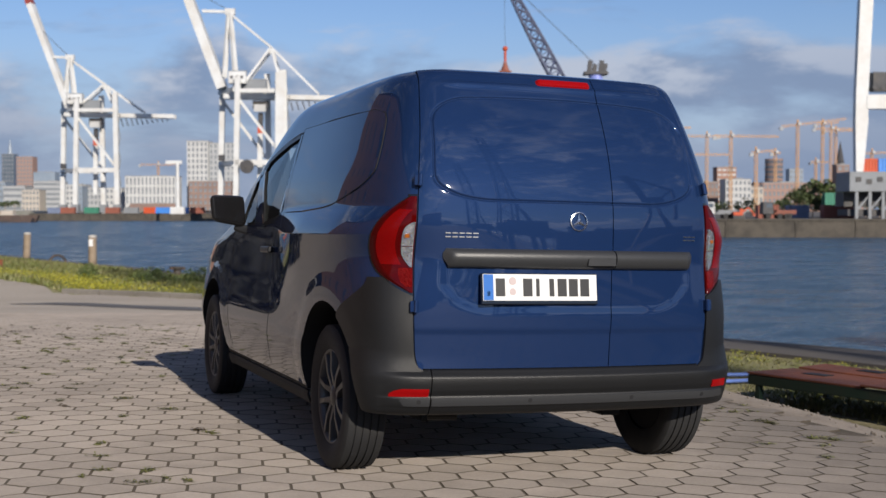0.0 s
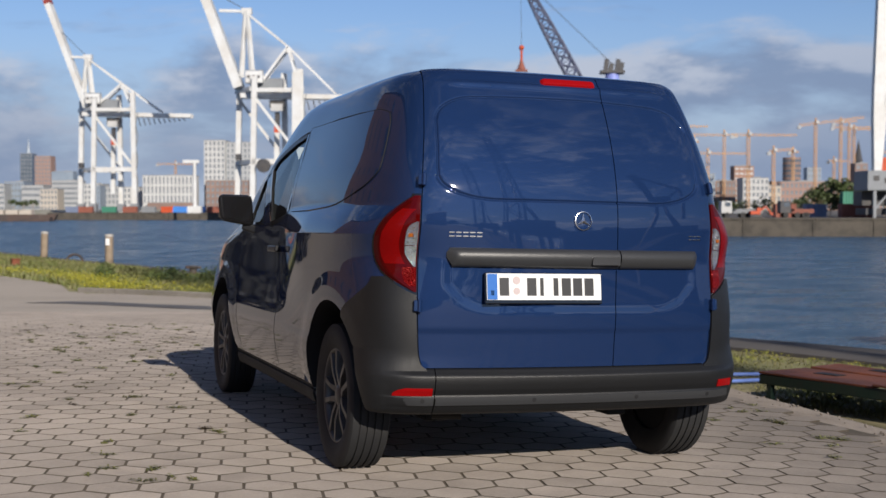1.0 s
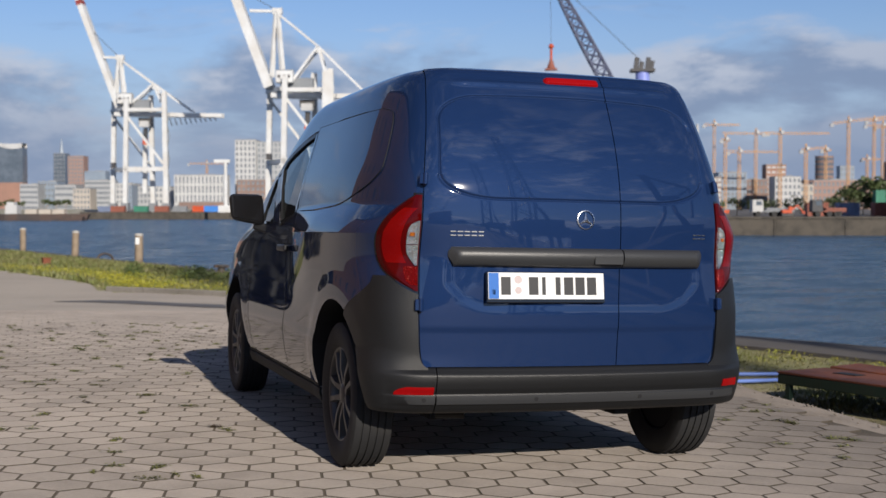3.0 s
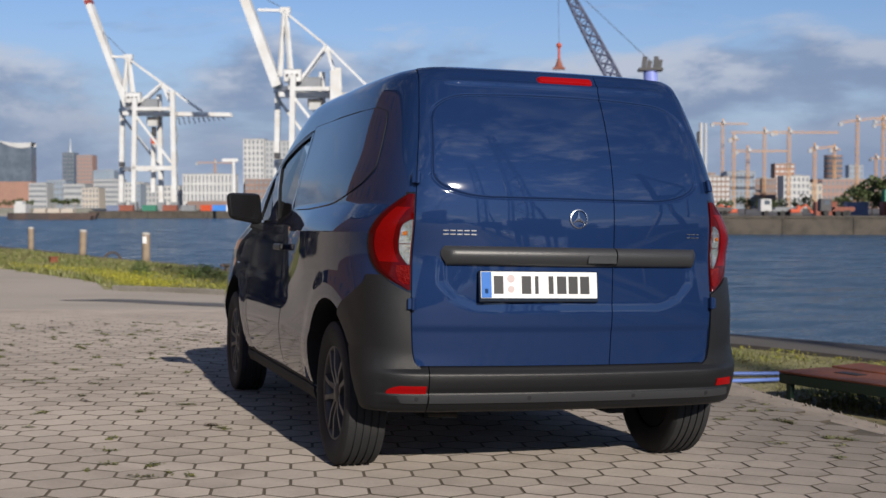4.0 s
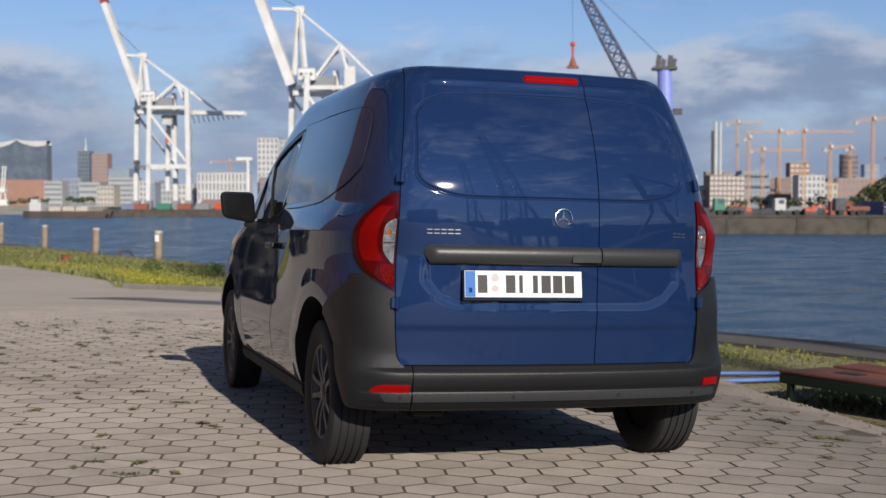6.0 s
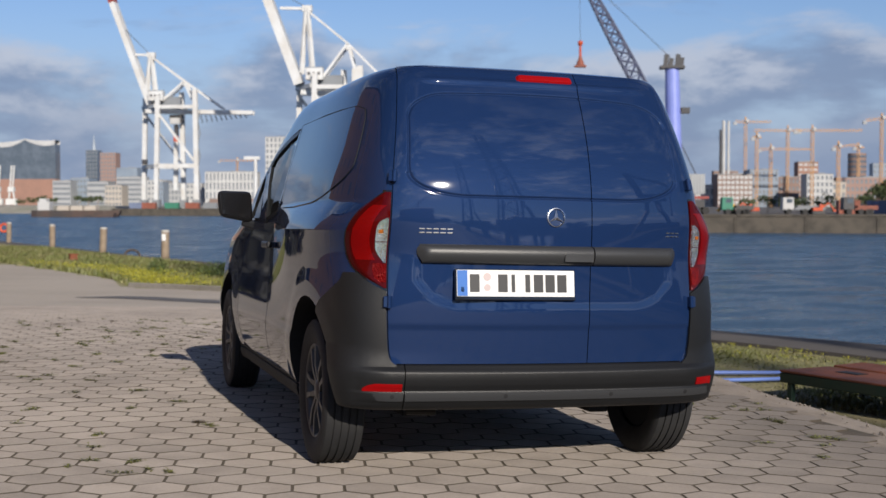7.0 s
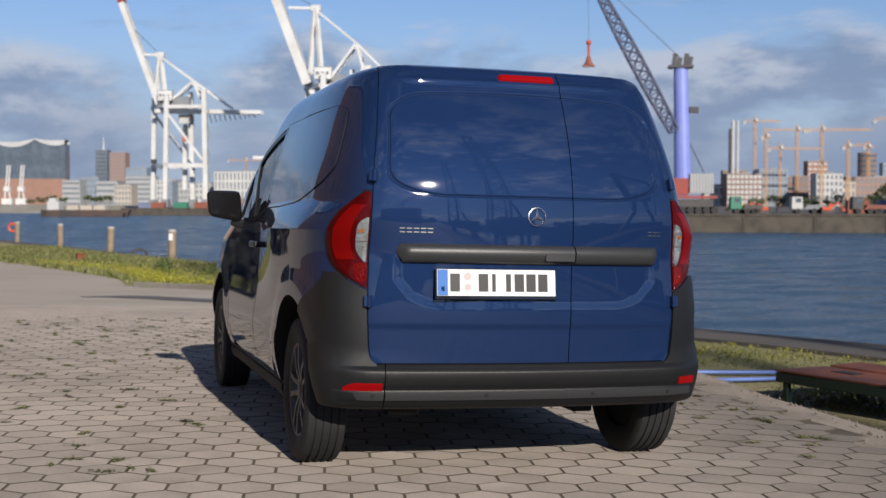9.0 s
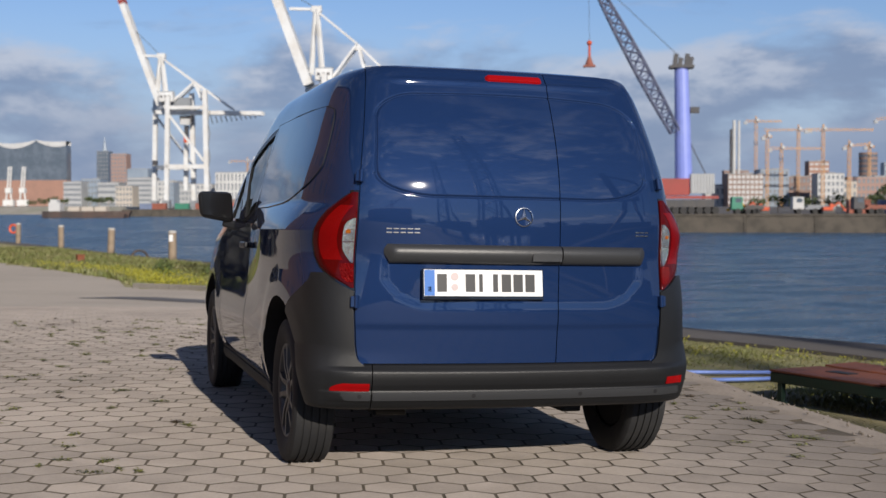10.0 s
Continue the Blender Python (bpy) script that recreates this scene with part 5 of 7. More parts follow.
    ob.matrix_world = SLOPE @ pose(x, y, quay_z(x, y) - 0.02, 0, 0, 15)
    tagged(ob, "short rusty iron stub in the grass", "stub")


def build_bench():
    bench = empty("steel_platform", SLOPE @ pose(3.93, 4.80, -0.345, 0, 0, -75.0))
    # local x runs along the front edge, y away from the paving
    top = 0.265
    rng = random.Random(2)
    for k, (x0, x1, y0, y1, z, tilt) in enumerate(((0.0, 1.15, 0.0, 0.62, 0, 0.4), (0.05, 1.18, 0.625, 1.02, 0.018, 1.2), (1.16, 2.4, -0.02, 0.62, 0.012, 1.0), (1.15, 2.4, 0.64, 1.0, 0.0, -0.5), (2.41, 3.6, 0.0, 0.62, 0.0, 0.6), (2.42, 3.6, 0.64, 1.02, 0.01, 0.0))):
        bm = bmesh.new()
        box(bm, (x1 - x0, y1 - y0, 0.018), pose((x0 + x1) / 2, (y0 + y1) / 2, top + z, tilt, tilt * 0.7, rng.uniform(-0.5, 0.5)))
        sheet = part("top_sheet", bm, RUST, bench, "rusty brown steel sheet", bevel=0.004)
        if k in (0, 1, 2):
            bm = bmesh.new()
            box(bm, (0.24, 0.13, 0.006), pose((x0 + x1) / 2 + (-0.12 if k == 0 else 0.02), (y0 + y1) / 2 + 0.06, top + z + 0.013))
            part("slot", bm, BLACK, sheet, "dark slot in the sheet")
    for x0, x1, y in ((0.0, 3.6, 0.03), (0.0, 3.6, 0.97)):
        bm = bmesh.new()
        box(bm, (x1 - x0, 0.05, 0.085), pose((x0 + x1) / 2, y, top - 0.055))
        part("rail", bm, DARK_GREEN, bench, "dark green steel rail", bevel=0.006)
    for x in (0.02, 3.58):
        bm = bmesh.new()
        box(bm, (0.05, 0.89, 0.085), pose(x, 0.50, top - 0.055))
        part("rail", bm, DARK_GREEN, bench, bevel=0.006)
    for x in (0.10, 1.62, 1.86, 2.6, 3.5):
        for y in (0.04, 0.96):
            bm = bmesh.new()
            box(bm, (0.05, 0.05, top - 0.02), pose(x, y, (top - 0.02) / 2 - 0.02))
            box(bm, (0.09, 0.09, 0.015), pose(x, y, 0.0))
            part("leg", bm, DARK_GREEN, bench, bevel=0.005)
    tagged(bench, "low rusty steel platform on dark green legs in the grass", "platform")
    for k, (a, b) in enumerate((((3.0, 7.0), (5.6, 6.68)), ((3.3, 6.15), (5.6, 6.28)))):
        bm = bmesh.new()
        n = 14
        pts = []
        for i in range(n + 1):
            t = i / n
            x, y = a[0] + (b[0] - a[0]) * t, a[1] + (b[1] - a[1]) * t + 0.03 * math.sin(7 * t + k)
            pts.append(Vector((x, y, -0.36 + 0.03)))
        tube(bm, pts, 0.019)
        ob = part("hose", bm, BLUE_PIPE, smooth=True)
        ob.matrix_world = SLOPE
        tagged(ob, "pale blue hose lying in the grass", "hose", "hoses in the grass")


build_paving()
build_grass()
build_kerb()
build_posts()
build_bench()

# ---- the harbour ----
# plan of the harbour: u to the right, v away from the quay, z up
BAY = pose(-2.32, -4.384, 0, 0, 0, -20.46)
EYE_Z = 1.165
SHORE = -0.55
ORANGE = material("crane_yellow", (0.44, 0.235, 0.092), 0.6, second=(0.50, 0.30, 0.16), patches=(0.2, 0.6), grain=(1.5, 0.12))
LIGHT_GREY = material("pale_render", (0.37, 0.38, 0.385), 0.8, second=(0.29, 0.30, 0.31), patches=(0.05, 0.6), grain=(0.5, 0.15))
OFF_WHITE = material("white_render", (0.50, 0.50, 0.49), 0.8, second=(0.36, 0.36, 0.355), patches=(0.06, 0.5), grain=(0.5, 0.12))
CREAM = material("cream_render", (0.44, 0.39, 0.33), 0.8, second=(0.42, 0.38, 0.32), patches=(0.05, 0.6), grain=(0.5, 0.15))
GREY_BLUE = material("blue_grey_cladding", (0.20, 0.25, 0.31), 0.45, second=(0.27, 0.32, 0.38), patches=(0.04, 0.6), grain=(0.4, 0.15))
GLASS_DARK = material("dark_curtain_glass", (0.085, 0.108, 0.135), 0.2, second=(0.13, 0.155, 0.19), patches=(0.06, 0.8), grain=(0.35, 0.35), coat=0.3)
BRICK = material("red_brick", (0.33, 0.185, 0.135), 0.85, second=(0.25, 0.15, 0.115), patches=(0.05, 0.6), grain=(0.6, 0.2))
BROWN = material("brown_cladding", (0.205, 0.14, 0.118), 0.8, second=(0.30, 0.20, 0.16), patches=(0.07, 0.7), grain=(0.5, 0.2))
PINK_BRICK = material("pale_brick", (0.31, 0.20, 0.165), 0.85, second=(0.30, 0.20, 0.17), patches=(0.05, 0.7), grain=(0.5, 0.2))
PANE = material("far_window_glass", (0.17, 0.185, 0.205), 0.25, second=(0.26, 0.275, 0.29), patches=(0.15, 0.7), grain=(0.7, 0.3))
ROOF = material("flat_roofing", (0.28, 0.28, 0.28), 0.9, grain=(0.5, 0.2), patches=(0.06, 0.5))
DARK_STEEL = material("dark_machinery", (0.045, 0.045, 0.05), 0.6, second=(0.08, 0.07, 0.06), patches=(0.5, 0.6), grain=(2.0, 0.3))
LILAC = material("blue_crane_paint", (0.20, 0.25, 0.62), 0.45, second=(0.26, 0.31, 0.66), patches=(0.15, 0.6), grain=(1.0, 0.1))
RED_PAINT = material("red_paint", (0.28, 0.04, 0.03), 0.55, second=(0.20, 0.04, 0.03), patches=(0.3, 0.6), grain=(2.0, 0.2))
ORANGE_RED = material("orange_red_paint", (0.52, 0.075, 0.02), 0.55, grain=(2.0, 0.15), patches=(0.4, 0.5))
BLUE_PAINT = material("container_blue", (0.05, 0.22, 0.62), 0.5, grain=(2.0, 0.15), patches=(0.3, 0.5))
SLATE_BLUE = material("container_slate", (0.16, 0.20, 0.30), 0.6, grain=(2.0, 0.2), patches=(0.3, 0.5))
GREEN_PAINT = material("container_green", (0.04, 0.20, 0.13), 0.6, grain=(2.0, 0.2), patches=(0.3, 0.5))
RUST_PAINT = material("container_oxide", (0.26, 0.085, 0.055), 0.7, grain=(2.0, 0.2), patches=(0.3, 0.6))
YELLOW_PAINT = material("machine_yellow", (0.70, 0.38, 0.03), 0.55, grain=(2.0, 0.15))
HULL = material("dark_hull", (0.05, 0.042, 0.04), 0.7, second=(0.10, 0.06, 0.045), patches=(0.2, 0.7), grain=(1.0, 0.25))
FLAT_GREY = material("ship_grey", (0.215, 0.23, 0.245), 0.6, second=(0.15, 0.155, 0.165), patches=(0.2, 0.5), grain=(1.0, 0.12))


YARD = material("oily_yard", (0.13, 0.115, 0.10), 0.9, second=(0.075, 0.07, 0.062), patches=(0.06, 0.8), grain=(0.8, 0.25))


def at_bay(u, v, z=0.0, turn=0.0):
    return BAY @ pose(u, v, z, 0, 0, turn)


def build_shores():
    def shore(name, pts, depth_to, label, joints):
        wall = empty(name, BAY)
        top = []
        for (a, b), (c, d) in zip(pts, pts[1:]):
            l = math.hypot(c - a, d - b)
            n = max(1, round(l / joints))
            for k in range(n):
                p, q = k / n, (k + 1) / n
                bm = bmesh.new()
                ang = math.degrees(math.atan2(d - b, c - a))
                w = l / n
                m = pose(a + (c - a) * (p + q) / 2, b + (d - b) * (p + q) / 2, 0, 0, 0, ang)
                box(bm, (w - 0.12, 1.6, 6.0), m @ pose(0, 0.8, SHORE - 3.0))
                box(bm, (w - 0.06, 1.9, 0.35), m @ pose(0, 0.75, SHORE - 0.05))
                box(bm, (0.30, 0.25, 3.4), m @ pose(w / 2 - 0.15, -0.06, SHORE - 1.75))
                part("wall_bay", bm, CONCRETE, wall)
        bm = bmesh.new()
        v = [bm.verts.new((a, b + 0.9, SHORE)) for a, b in pts]
        far = [bm.verts.new((a * (1 + 2 * (k in (0, len(pts) - 1))), depth_to, SHORE)) for k, (a, b) in reversed(list(enumerate(pts)))]
        bm.faces.new(v + far)
        part("yard", bm, YARD, wall)
        tagged(wall, label, "quay wall", kind="structure")
    shore("right_quay", [(14, 216), (60, 211), (110, 207.5), (230, 200)], 3000, "stained concrete quay wall with a storage yard behind", 11.0)
    shore("left_quay", [(-172, 517), (-95, 513), (12, 508)], 3000, "long low concrete quay wall under the cranes", 12.0)
    bm = bmesh.new()
    for k in range(40):
        u = -700 + 13.5 * k
        rough = 2.5 * noise.noise(Vector((u * 0.02, 1, 1)))
        v = [bm.verts.new(p) for p in ((u, 640 + rough, WATER_Z - 1), (u + 13.6, 640 + rough, WATER_Z - 1), (u + 13.6, 665 + rough, 0.3), (u, 665 + rough, 0.3))]
        bm.faces.new(v)
        w = [bm.verts.new(p) for p in ((u, 665 + rough, 0.3), (u + 13.6, 665 + rough, 0.3), (u + 13.6, 3200, 0.3), (u, 3200, 0.3))]
        bm.faces.new(w)
    ob = part("far_shore", bm, material("pale_embankment", (0.36, 0.33, 0.28), 0.9, second=(0.18, 0.20, 0.12), patches=(0.03, 0.8), grain=(0.3, 0.3)))
    ob.matrix_world = BAY
    tagged(ob, "pale stony embankment of the far shore", "shore", kind="structure")


def gantry_crane(u, v, scale, boom_lean, mast_h, reach=52.0, hinge=0.8, boom_w=2.4):
    """Ship-to-shore crane with its boom raised, the landside girder running back over the yard."""
    root = empty("gantry_crane", at_bay(u, v, SHORE))
    deep = 14.0
    skew = -5.6 + u * deep / v
    S = scale
    lift = 4.2

    def P(a, h, far=0):
        return Vector((a * S + (skew * S if far else 0), deep * S * far, (h + (lift if h > 3 else 0)) * S))

    def bar(name, pts, w, mat=WHITE_STEEL, label=""):
        bm = bmesh.new()
        for p, q in zip(pts, pts[1:]):
            beam(bm, p, q, w * S)
        return part(name, bm, mat, root, label)
    for far in (0, 1):
        bar("leg", [P(0, 0, far), P(1.1, 45.5, far)], 1.9)
        bar("leg", [P(18.4, 0, far), P(17.7, 48, far)], 2.0)
        bar("portal_beam", [P(0, 14.6, far), P(18.3, 14.6, far)], 1.9)
        bar("diagonal", [P(1.0, 38, far), P(17.0, 17, far)], 1.0)
        bar("foot_house", [P(-1.5, 2.2, far), P(1.8, 2.2, far)], 3.4, FLAT_GREY, "grey foot house")
        bar("foot_house", [P(16.6, 2.2, far), P(20.0, 2.2, far)], 3.4, FLAT_GREY, "grey foot house")
        bar("top_beam", [P(1.0, 40.5, far), P(17.9, 40.5, far)], 1.5)
    for a in (0, 18.3):
        bar("cross_beam", [P(a, 14.6), P(a, 14.6, 1)], 1.5)
        bar("cross_beam", [P(a, 41), P(a, 41, 1)], 1.5)
    # girder over the yard, boom swung up over the water
    mid = 0.5
    def M(a, h, d=0.0):
        return Vector((a * S + skew * S * mid, (deep * mid + d) * S, (h + lift) * S))
    for d in (-1.9, 1.9):
        bar("girder", [M(-1, 39, d), M(47, 38.2, d)], 1.7)
    for k in range(9):
        bar("girder_tie", [M(2 + 5 * k, 39, -1.9), M(2 + 5 * k, 39, 1.9)], 0.6)
    tip = (hinge + boom_lean * reach, 42 + reach)
    for d in (-1.6, 1.6):
        bar("boom", [M(hinge, 42, d), M(*tip, d)], boom_w)
    for k in range(11):
        t = (k + 0.5) / 11
        bar("boom_tie", [M(hinge + (tip[0] - hinge) * t, 42 + reach * t, -1.6), M(hinge + (tip[0] - hinge) * t, 42 + reach * t, 1.6)], 0.7)
    band = bmesh.new()
    for d in (-1.6, 1.6):
        beam(band, M(hinge + (tip[0] - hinge) * 0.93, 42 + reach * 0.93, d), M(hinge + (tip[0] - hinge) * 0.97, 42 + reach * 0.97, d), (boom_w + 0.12) * S)
    part("boom_band", band, RED_PAINT, root, "red band near the boom tip")
    for d in (-2.4, 2.4):
        bar("mast", [M(3.5, 41, d), M(1.3, mast_h, d * 0.3)], 1.1)
        bar("mast", [M(-1.0, 46, d), M(0.6, mast_h, d * 0.3)], 0.9)
        bar("stay", [M(1.6, mast_h - 1, d * 0.3), M(16.5, mast_h * 0.79 + 1.5, d), M(33.5, 40, d)], 0.75)
        bar("strut", [M(16.5, mast_h * 0.79 + 1.5, d), M(6.5, 43.5, d)], 0.9)
        bar("strut", [M(16.5, mast_h * 0.79 + 1.5, d), M(20.0, 44, d)], 0.9)
    bar("mast_head", [M(-0.6, mast_h, 0), M(3.0, mast_h, 0)], 2.2)
    bar("forestay", [M(0.5, mast_h, 0), M(-9.0, mast_h + 0.3, 0)], 1.0)
    bar("boom_rope", [M(0, mast_h + 1, 0), M(hinge + (tip[0] - hinge) * 0.72, 42 + reach * 0.72, 0)], 0.22, DARK_STEEL)
    bar("machinery_house", [M(4.5, 43.5), M(14.5, 43.5)], 3.6, FLAT_GREY, "grey machinery house")
    bar("winch_house", [M(1.4, 45.5, -3.5), M(7.6, 45.5, -3.5)], 4.2, WHITE_STEEL, "white winch house")
    bar("winch_roof", [M(1.2, 47.9, -3.5), M(7.8, 47.9, -3.5)], 0.5, FLAT_GREY)
    for k in range(3):
        bar("house_vent", [M(2.2 + 1.8 * k, 45.6, -5.65), M(3.1 + 1.8 * k, 45.6, -5.65)], 0.8, DARK_STEEL, "dark vent")
    for k in range(7):
        bar("stair_flight", [P(18.9 + 0.9 * (k % 2), 4 + 5 * k), P(19.8 - 0.9 * (k % 2), 9 + 5 * k)], 0.35, FLAT_GREY, "zigzag stair")
    bar("trolley", [M(9.5, 36.0), M(15.0, 36.0)], 2.8, DARK_STEEL, "dark trolley")
    bar("cabin", [M(10.2, 34.6, -1.6), M(14.4, 34.6, -1.6)], 2.6, OFF_WHITE, "white cabin")
    for k in range(11):
        a = 21 + 2.2 * k
        bar("cable_loop", [M(a, 37.2), M(a + 0.9, 33.6 + 0.25 * k)], 0.35, DARK_STEEL)
    bm = bmesh.new()
    beam(bm, M(12.3, 33), M(12.1, 28), 1.7 * S)
    part("lift_shaft", bm, DARK_STEEL, root)
    bar("lift_shaft", [M(12.1, 25.5), M(11.8, 4)], 1.8)
    bar("lift_band", [M(12.1, 28), M(12.1, 25.5)], 1.9, ORANGE_RED, "orange band")
    bar("platform", [M(-3.2, 16.5), M(-1.2, 16.5)], 2.2, DARK_STEEL)
    if hinge < 0:
        bar("lift_tower", [P(16.3, 14), P(16.6, 47.0)], 3.4, WHITE_STEEL, "white lift tower")
        for k in range(6):
            bar("landing", [P(14.4, 16 + 5.5 * k), P(18.4, 16 + 5.5 * k)], 0.6, FLAT_GREY)
        bm = bmesh.new()
        rod(bm, P(4.6, 13.0) + Vector((0, -3.6, 0)), P(4.6, 13.0) + Vector((0, -2.4, 0)), 2.5 * S, n=28)
        rod(bm, P(4.6, 13.0) + Vector((0, -3.9, 0)), P(4.6, 13.0) + Vector((0, -2.0, 0)), 0.8 * S, n=16)
        part("cable_reel", bm, DARK_STEEL, root, "dark round cable reel")
    tagged(root, "white steel container gantry crane with raised boom", "crane", "gantry cranes on the quay")
    return root


def tower_crane(u, v, top, left, right, k, slope=0.0):
    """Tower crane; k: how many times farther off and larger than its plan numbers."""
    u, v, left, right = u * k, v * k, left * k, right * k
    top = EYE_Z + (top - EYE_Z) * k
    root = empty("tower_crane", at_bay(u, v, SHORE))
    h = top - SHORE
    w = 0.42 * k
    bm = bmesh.new()
    for a in (-1, 1):
        for b in (-1, 1):
            beam(bm, (a * w, b * w, 0), (a * w, b * w, h), 0.16 * k)
    n = max(6, int(h / (w * 2.4)))
    for j in range(n):
        z0, z1 = h * j / n, h * (j + 1) / n
        s = 1 if j % 2 else -1
        beam(bm, (-w * s, -w, z0), (w * s, -w, z1), 0.13 * k)
        beam(bm, (-w, w * s, z0), (-w, -w * s, z1), 0.13 * k)
    part("mast", bm, ORANGE, root, "lattice mast")
    bm = bmesh.new()
    z = h - 0.6 * k
    rise = slope * (right - left)
    lo, hi = Vector((left, 0, z - slope * abs(left))), Vector((right, 0, z + slope * abs(right)))
    up = Vector((0, 0, 0.75 * k))
    for d in (-0.35, 0.35):
        beam(bm, lo + Vector((0, d * k, 0)), hi + Vector((0, d * k, 0)), 0.17 * k)
    beam(bm, lo + up, hi + up * 0.6, 0.17 * k)
    m = max(8, int((right - left) / (1.1 * k)))
    for j in range(m):
        p, q = lo.lerp(hi, j / m), lo.lerp(hi, (j + 0.5) / m)
        beam(bm, p, q + up * 0.9, 0.10 * k)
        beam(bm, q + up * 0.9, lo.lerp(hi, (j + 1) / m), 0.10 * k)
    part("jib", bm, ORANGE, root, "lattice jib")
    bm = bmesh.new()
    short = lo if abs(left) < abs(right) else hi
    box(bm, (1.3 * k, 0.9 * k, 1.2 * k), Matrix.Translation(short - Vector((0, 0, 0.3 * k))))
    part("counterweight", bm, LIGHT_GREY, root, "grey counterweight")
    bm = bmesh.new()
    box(bm, (0.9 * k, 0.9 * k, 1.1 * k), pose(0.5 * k, -0.5 * k, h + 0.1 * k))
    part("cabin", bm, OFF_WHITE, root, "white cabin")
    bm = bmesh.new()
    beam(bm, (0, 0, h), (0, 0, h + 1.6 * k), 0.5 * k)
    part("head", bm, ORANGE, root)
    tagged(root, "yellow lattice tower crane over a building site", "tower crane", "tower cranes in the distance")


WINDOW_MESH = {}


def building(name, label, u0, u1, z1, v, deep, wall, k=1.0, cols=0, rows=0, base=0.0, pane=None, fill=(0.55, 0.55), parapet=0.3, turn=0.0):
    """A block with roof, parapet and set-in windows; k scales it outward from the quay."""
    u0, u1, v, deep = u0 * k, u1 * k, v * k, deep * k
    z1 = EYE_Z + (z1 - EYE_Z) * k
    base = base * k
    w, h = u1 - u0, z1 - SHORE
    root = empty(name, at_bay((u0 + u1) / 2, v, SHORE, turn))
    bm = bmesh.new()
    box(bm, (w, deep, h), pose(0, deep / 2, h / 2))
    part("wall", bm, wall, root)
    bm = bmesh.new()
    box(bm, (w * 1.01, deep * 1.01, parapet * k), pose(0, deep / 2, h + parapet * k / 2 - 0.02 * k))
    box(bm, (w * 0.3, deep * 0.3, parapet * 2.2 * k), pose(w * 0.12, deep * 0.5, h + parapet * k))
    part("roof", bm, ROOF, root)
    if cols:
        cw, ch = w / cols, (h - base) / rows
        key = (round(cw * fill[0], 2), round(ch * fill[1], 2))
        if key not in WINDOW_MESH:
            bm = bmesh.new()
            d = 0.10 * k
            x, z = key[0] / 2, key[1] / 2
            box(bm, (2 * x, d, 2 * z))
            box(bm, (2 * x * 1.08, d * 1.6, 0.06 * ch), pose(0, 0, -z))
            me = bpy.data.meshes.new("window")
            bm.to_mesh(me)
            bm.free()
            me.materials.append(pane or PANE)
            WINDOW_MESH[key] = me
        for i in range(cols):
            for j in range(rows):
                ob = new("window", WINDOW_MESH[key])
                ob.parent = root
                ob.location = (-w / 2 + cw * (i + 0.5), -0.02 * k, base + ch * (j + 0.5))
    tagged(root, label, "building")
    return root


def concert_hall():
    k = 3.2
    u0, u1, v = -320 * k, -243.1 * k, 640 * k
    root = empty("concert_hall", at_bay((u0 + u1) / 2, v, 0))
    w, deep = u1 - u0, 7 * k
    z0, z1, z2 = -1.0, EYE_Z + 13.4 * k, EYE_Z + 30 * k
    bm = bmesh.new()
    box(bm, (w, deep, z1 - z0), pose(0, deep / 2, (z0 + z1) / 2))
    part("brick_base", bm, BRICK, root, "red brick warehouse base")
    bm = bmesh.new()
    n = 130
    waves = lambda x: (6.0 * (1 - abs(math.sin(0.5 * math.pi * (x / (11.2 * k)))) ** 0.8) - 3.0 + 4.5 * ease(-x, -w / 2, w / 2)) * k * 0.62
    rows = []
    for y in (0, deep):
        rows.append([[bm.verts.new((-w / 2 + w * i / n, y, z)) for z in (z1, z2 + waves(w / 2 - w * i / n))] for i in range(n + 1)])
    for r in rows:
        for p, q in zip(r, r[1:]):
            bm.faces.new((p[0], q[0], q[1], p[1]))
    for i in (0, n):
        a, b = rows[0][i], rows[1][i]
        bm.faces.new((a[0], a[1], b[1], b[0]))
    part("glass_front", bm, GLASS_DARK, root, "dark blue-grey glass front")
    bm = bmesh.new()
    edge = []
    for y in (-1, deep):
        edge.append([(bm.verts.new((-w / 2 + w * i / n, y, z2 + waves(w / 2 - w * i / n) - 0.2)), bm.verts.new((-w / 2 + w * i / n, y, z2 + waves(w / 2 - w * i / n) + (0.25 + 2.4 * abs(math.sin(0.5 * math.pi * (w / 2 - w * i / n) / (11.2 * k))) ** 0.8) * k))) for i in range(n + 1)])
    for r in edge:
        for p, q in zip(r, r[1:]):
            bm.faces.new((p[0], q[0], q[1], p[1]))
    for p, q, r, s in zip(edge[0], edge[0][1:], edge[1][1:], edge[1]):
        bm.faces.new((p[1], q[1], r[1], s[1]))
    part("roof", bm, OFF_WHITE, root, "white wave-shaped roof")
    tagged(root, "concert hall with wavy white roof, glass front and brick base", "building")


def container(u, v, z, length, mat, label, turn=0.0):
    root = empty("container", at_bay(u, v, z, turn))
    bm = bmesh.new()
    w, h = 2.44, 2.6
    corrugated(bm, length, w, h, 0.55)
    part("box", bm, mat, root)
    for x in (-length / 2 + 0.08, length / 2 - 0.08):
        bm = bmesh.new()
        box(bm, (0.18, 0.2, h + 0.02), pose(x, -0.01, h / 2))
        part("corner_post", bm, mat, root)
    tagged(root, label, "container", "containers on the quays")


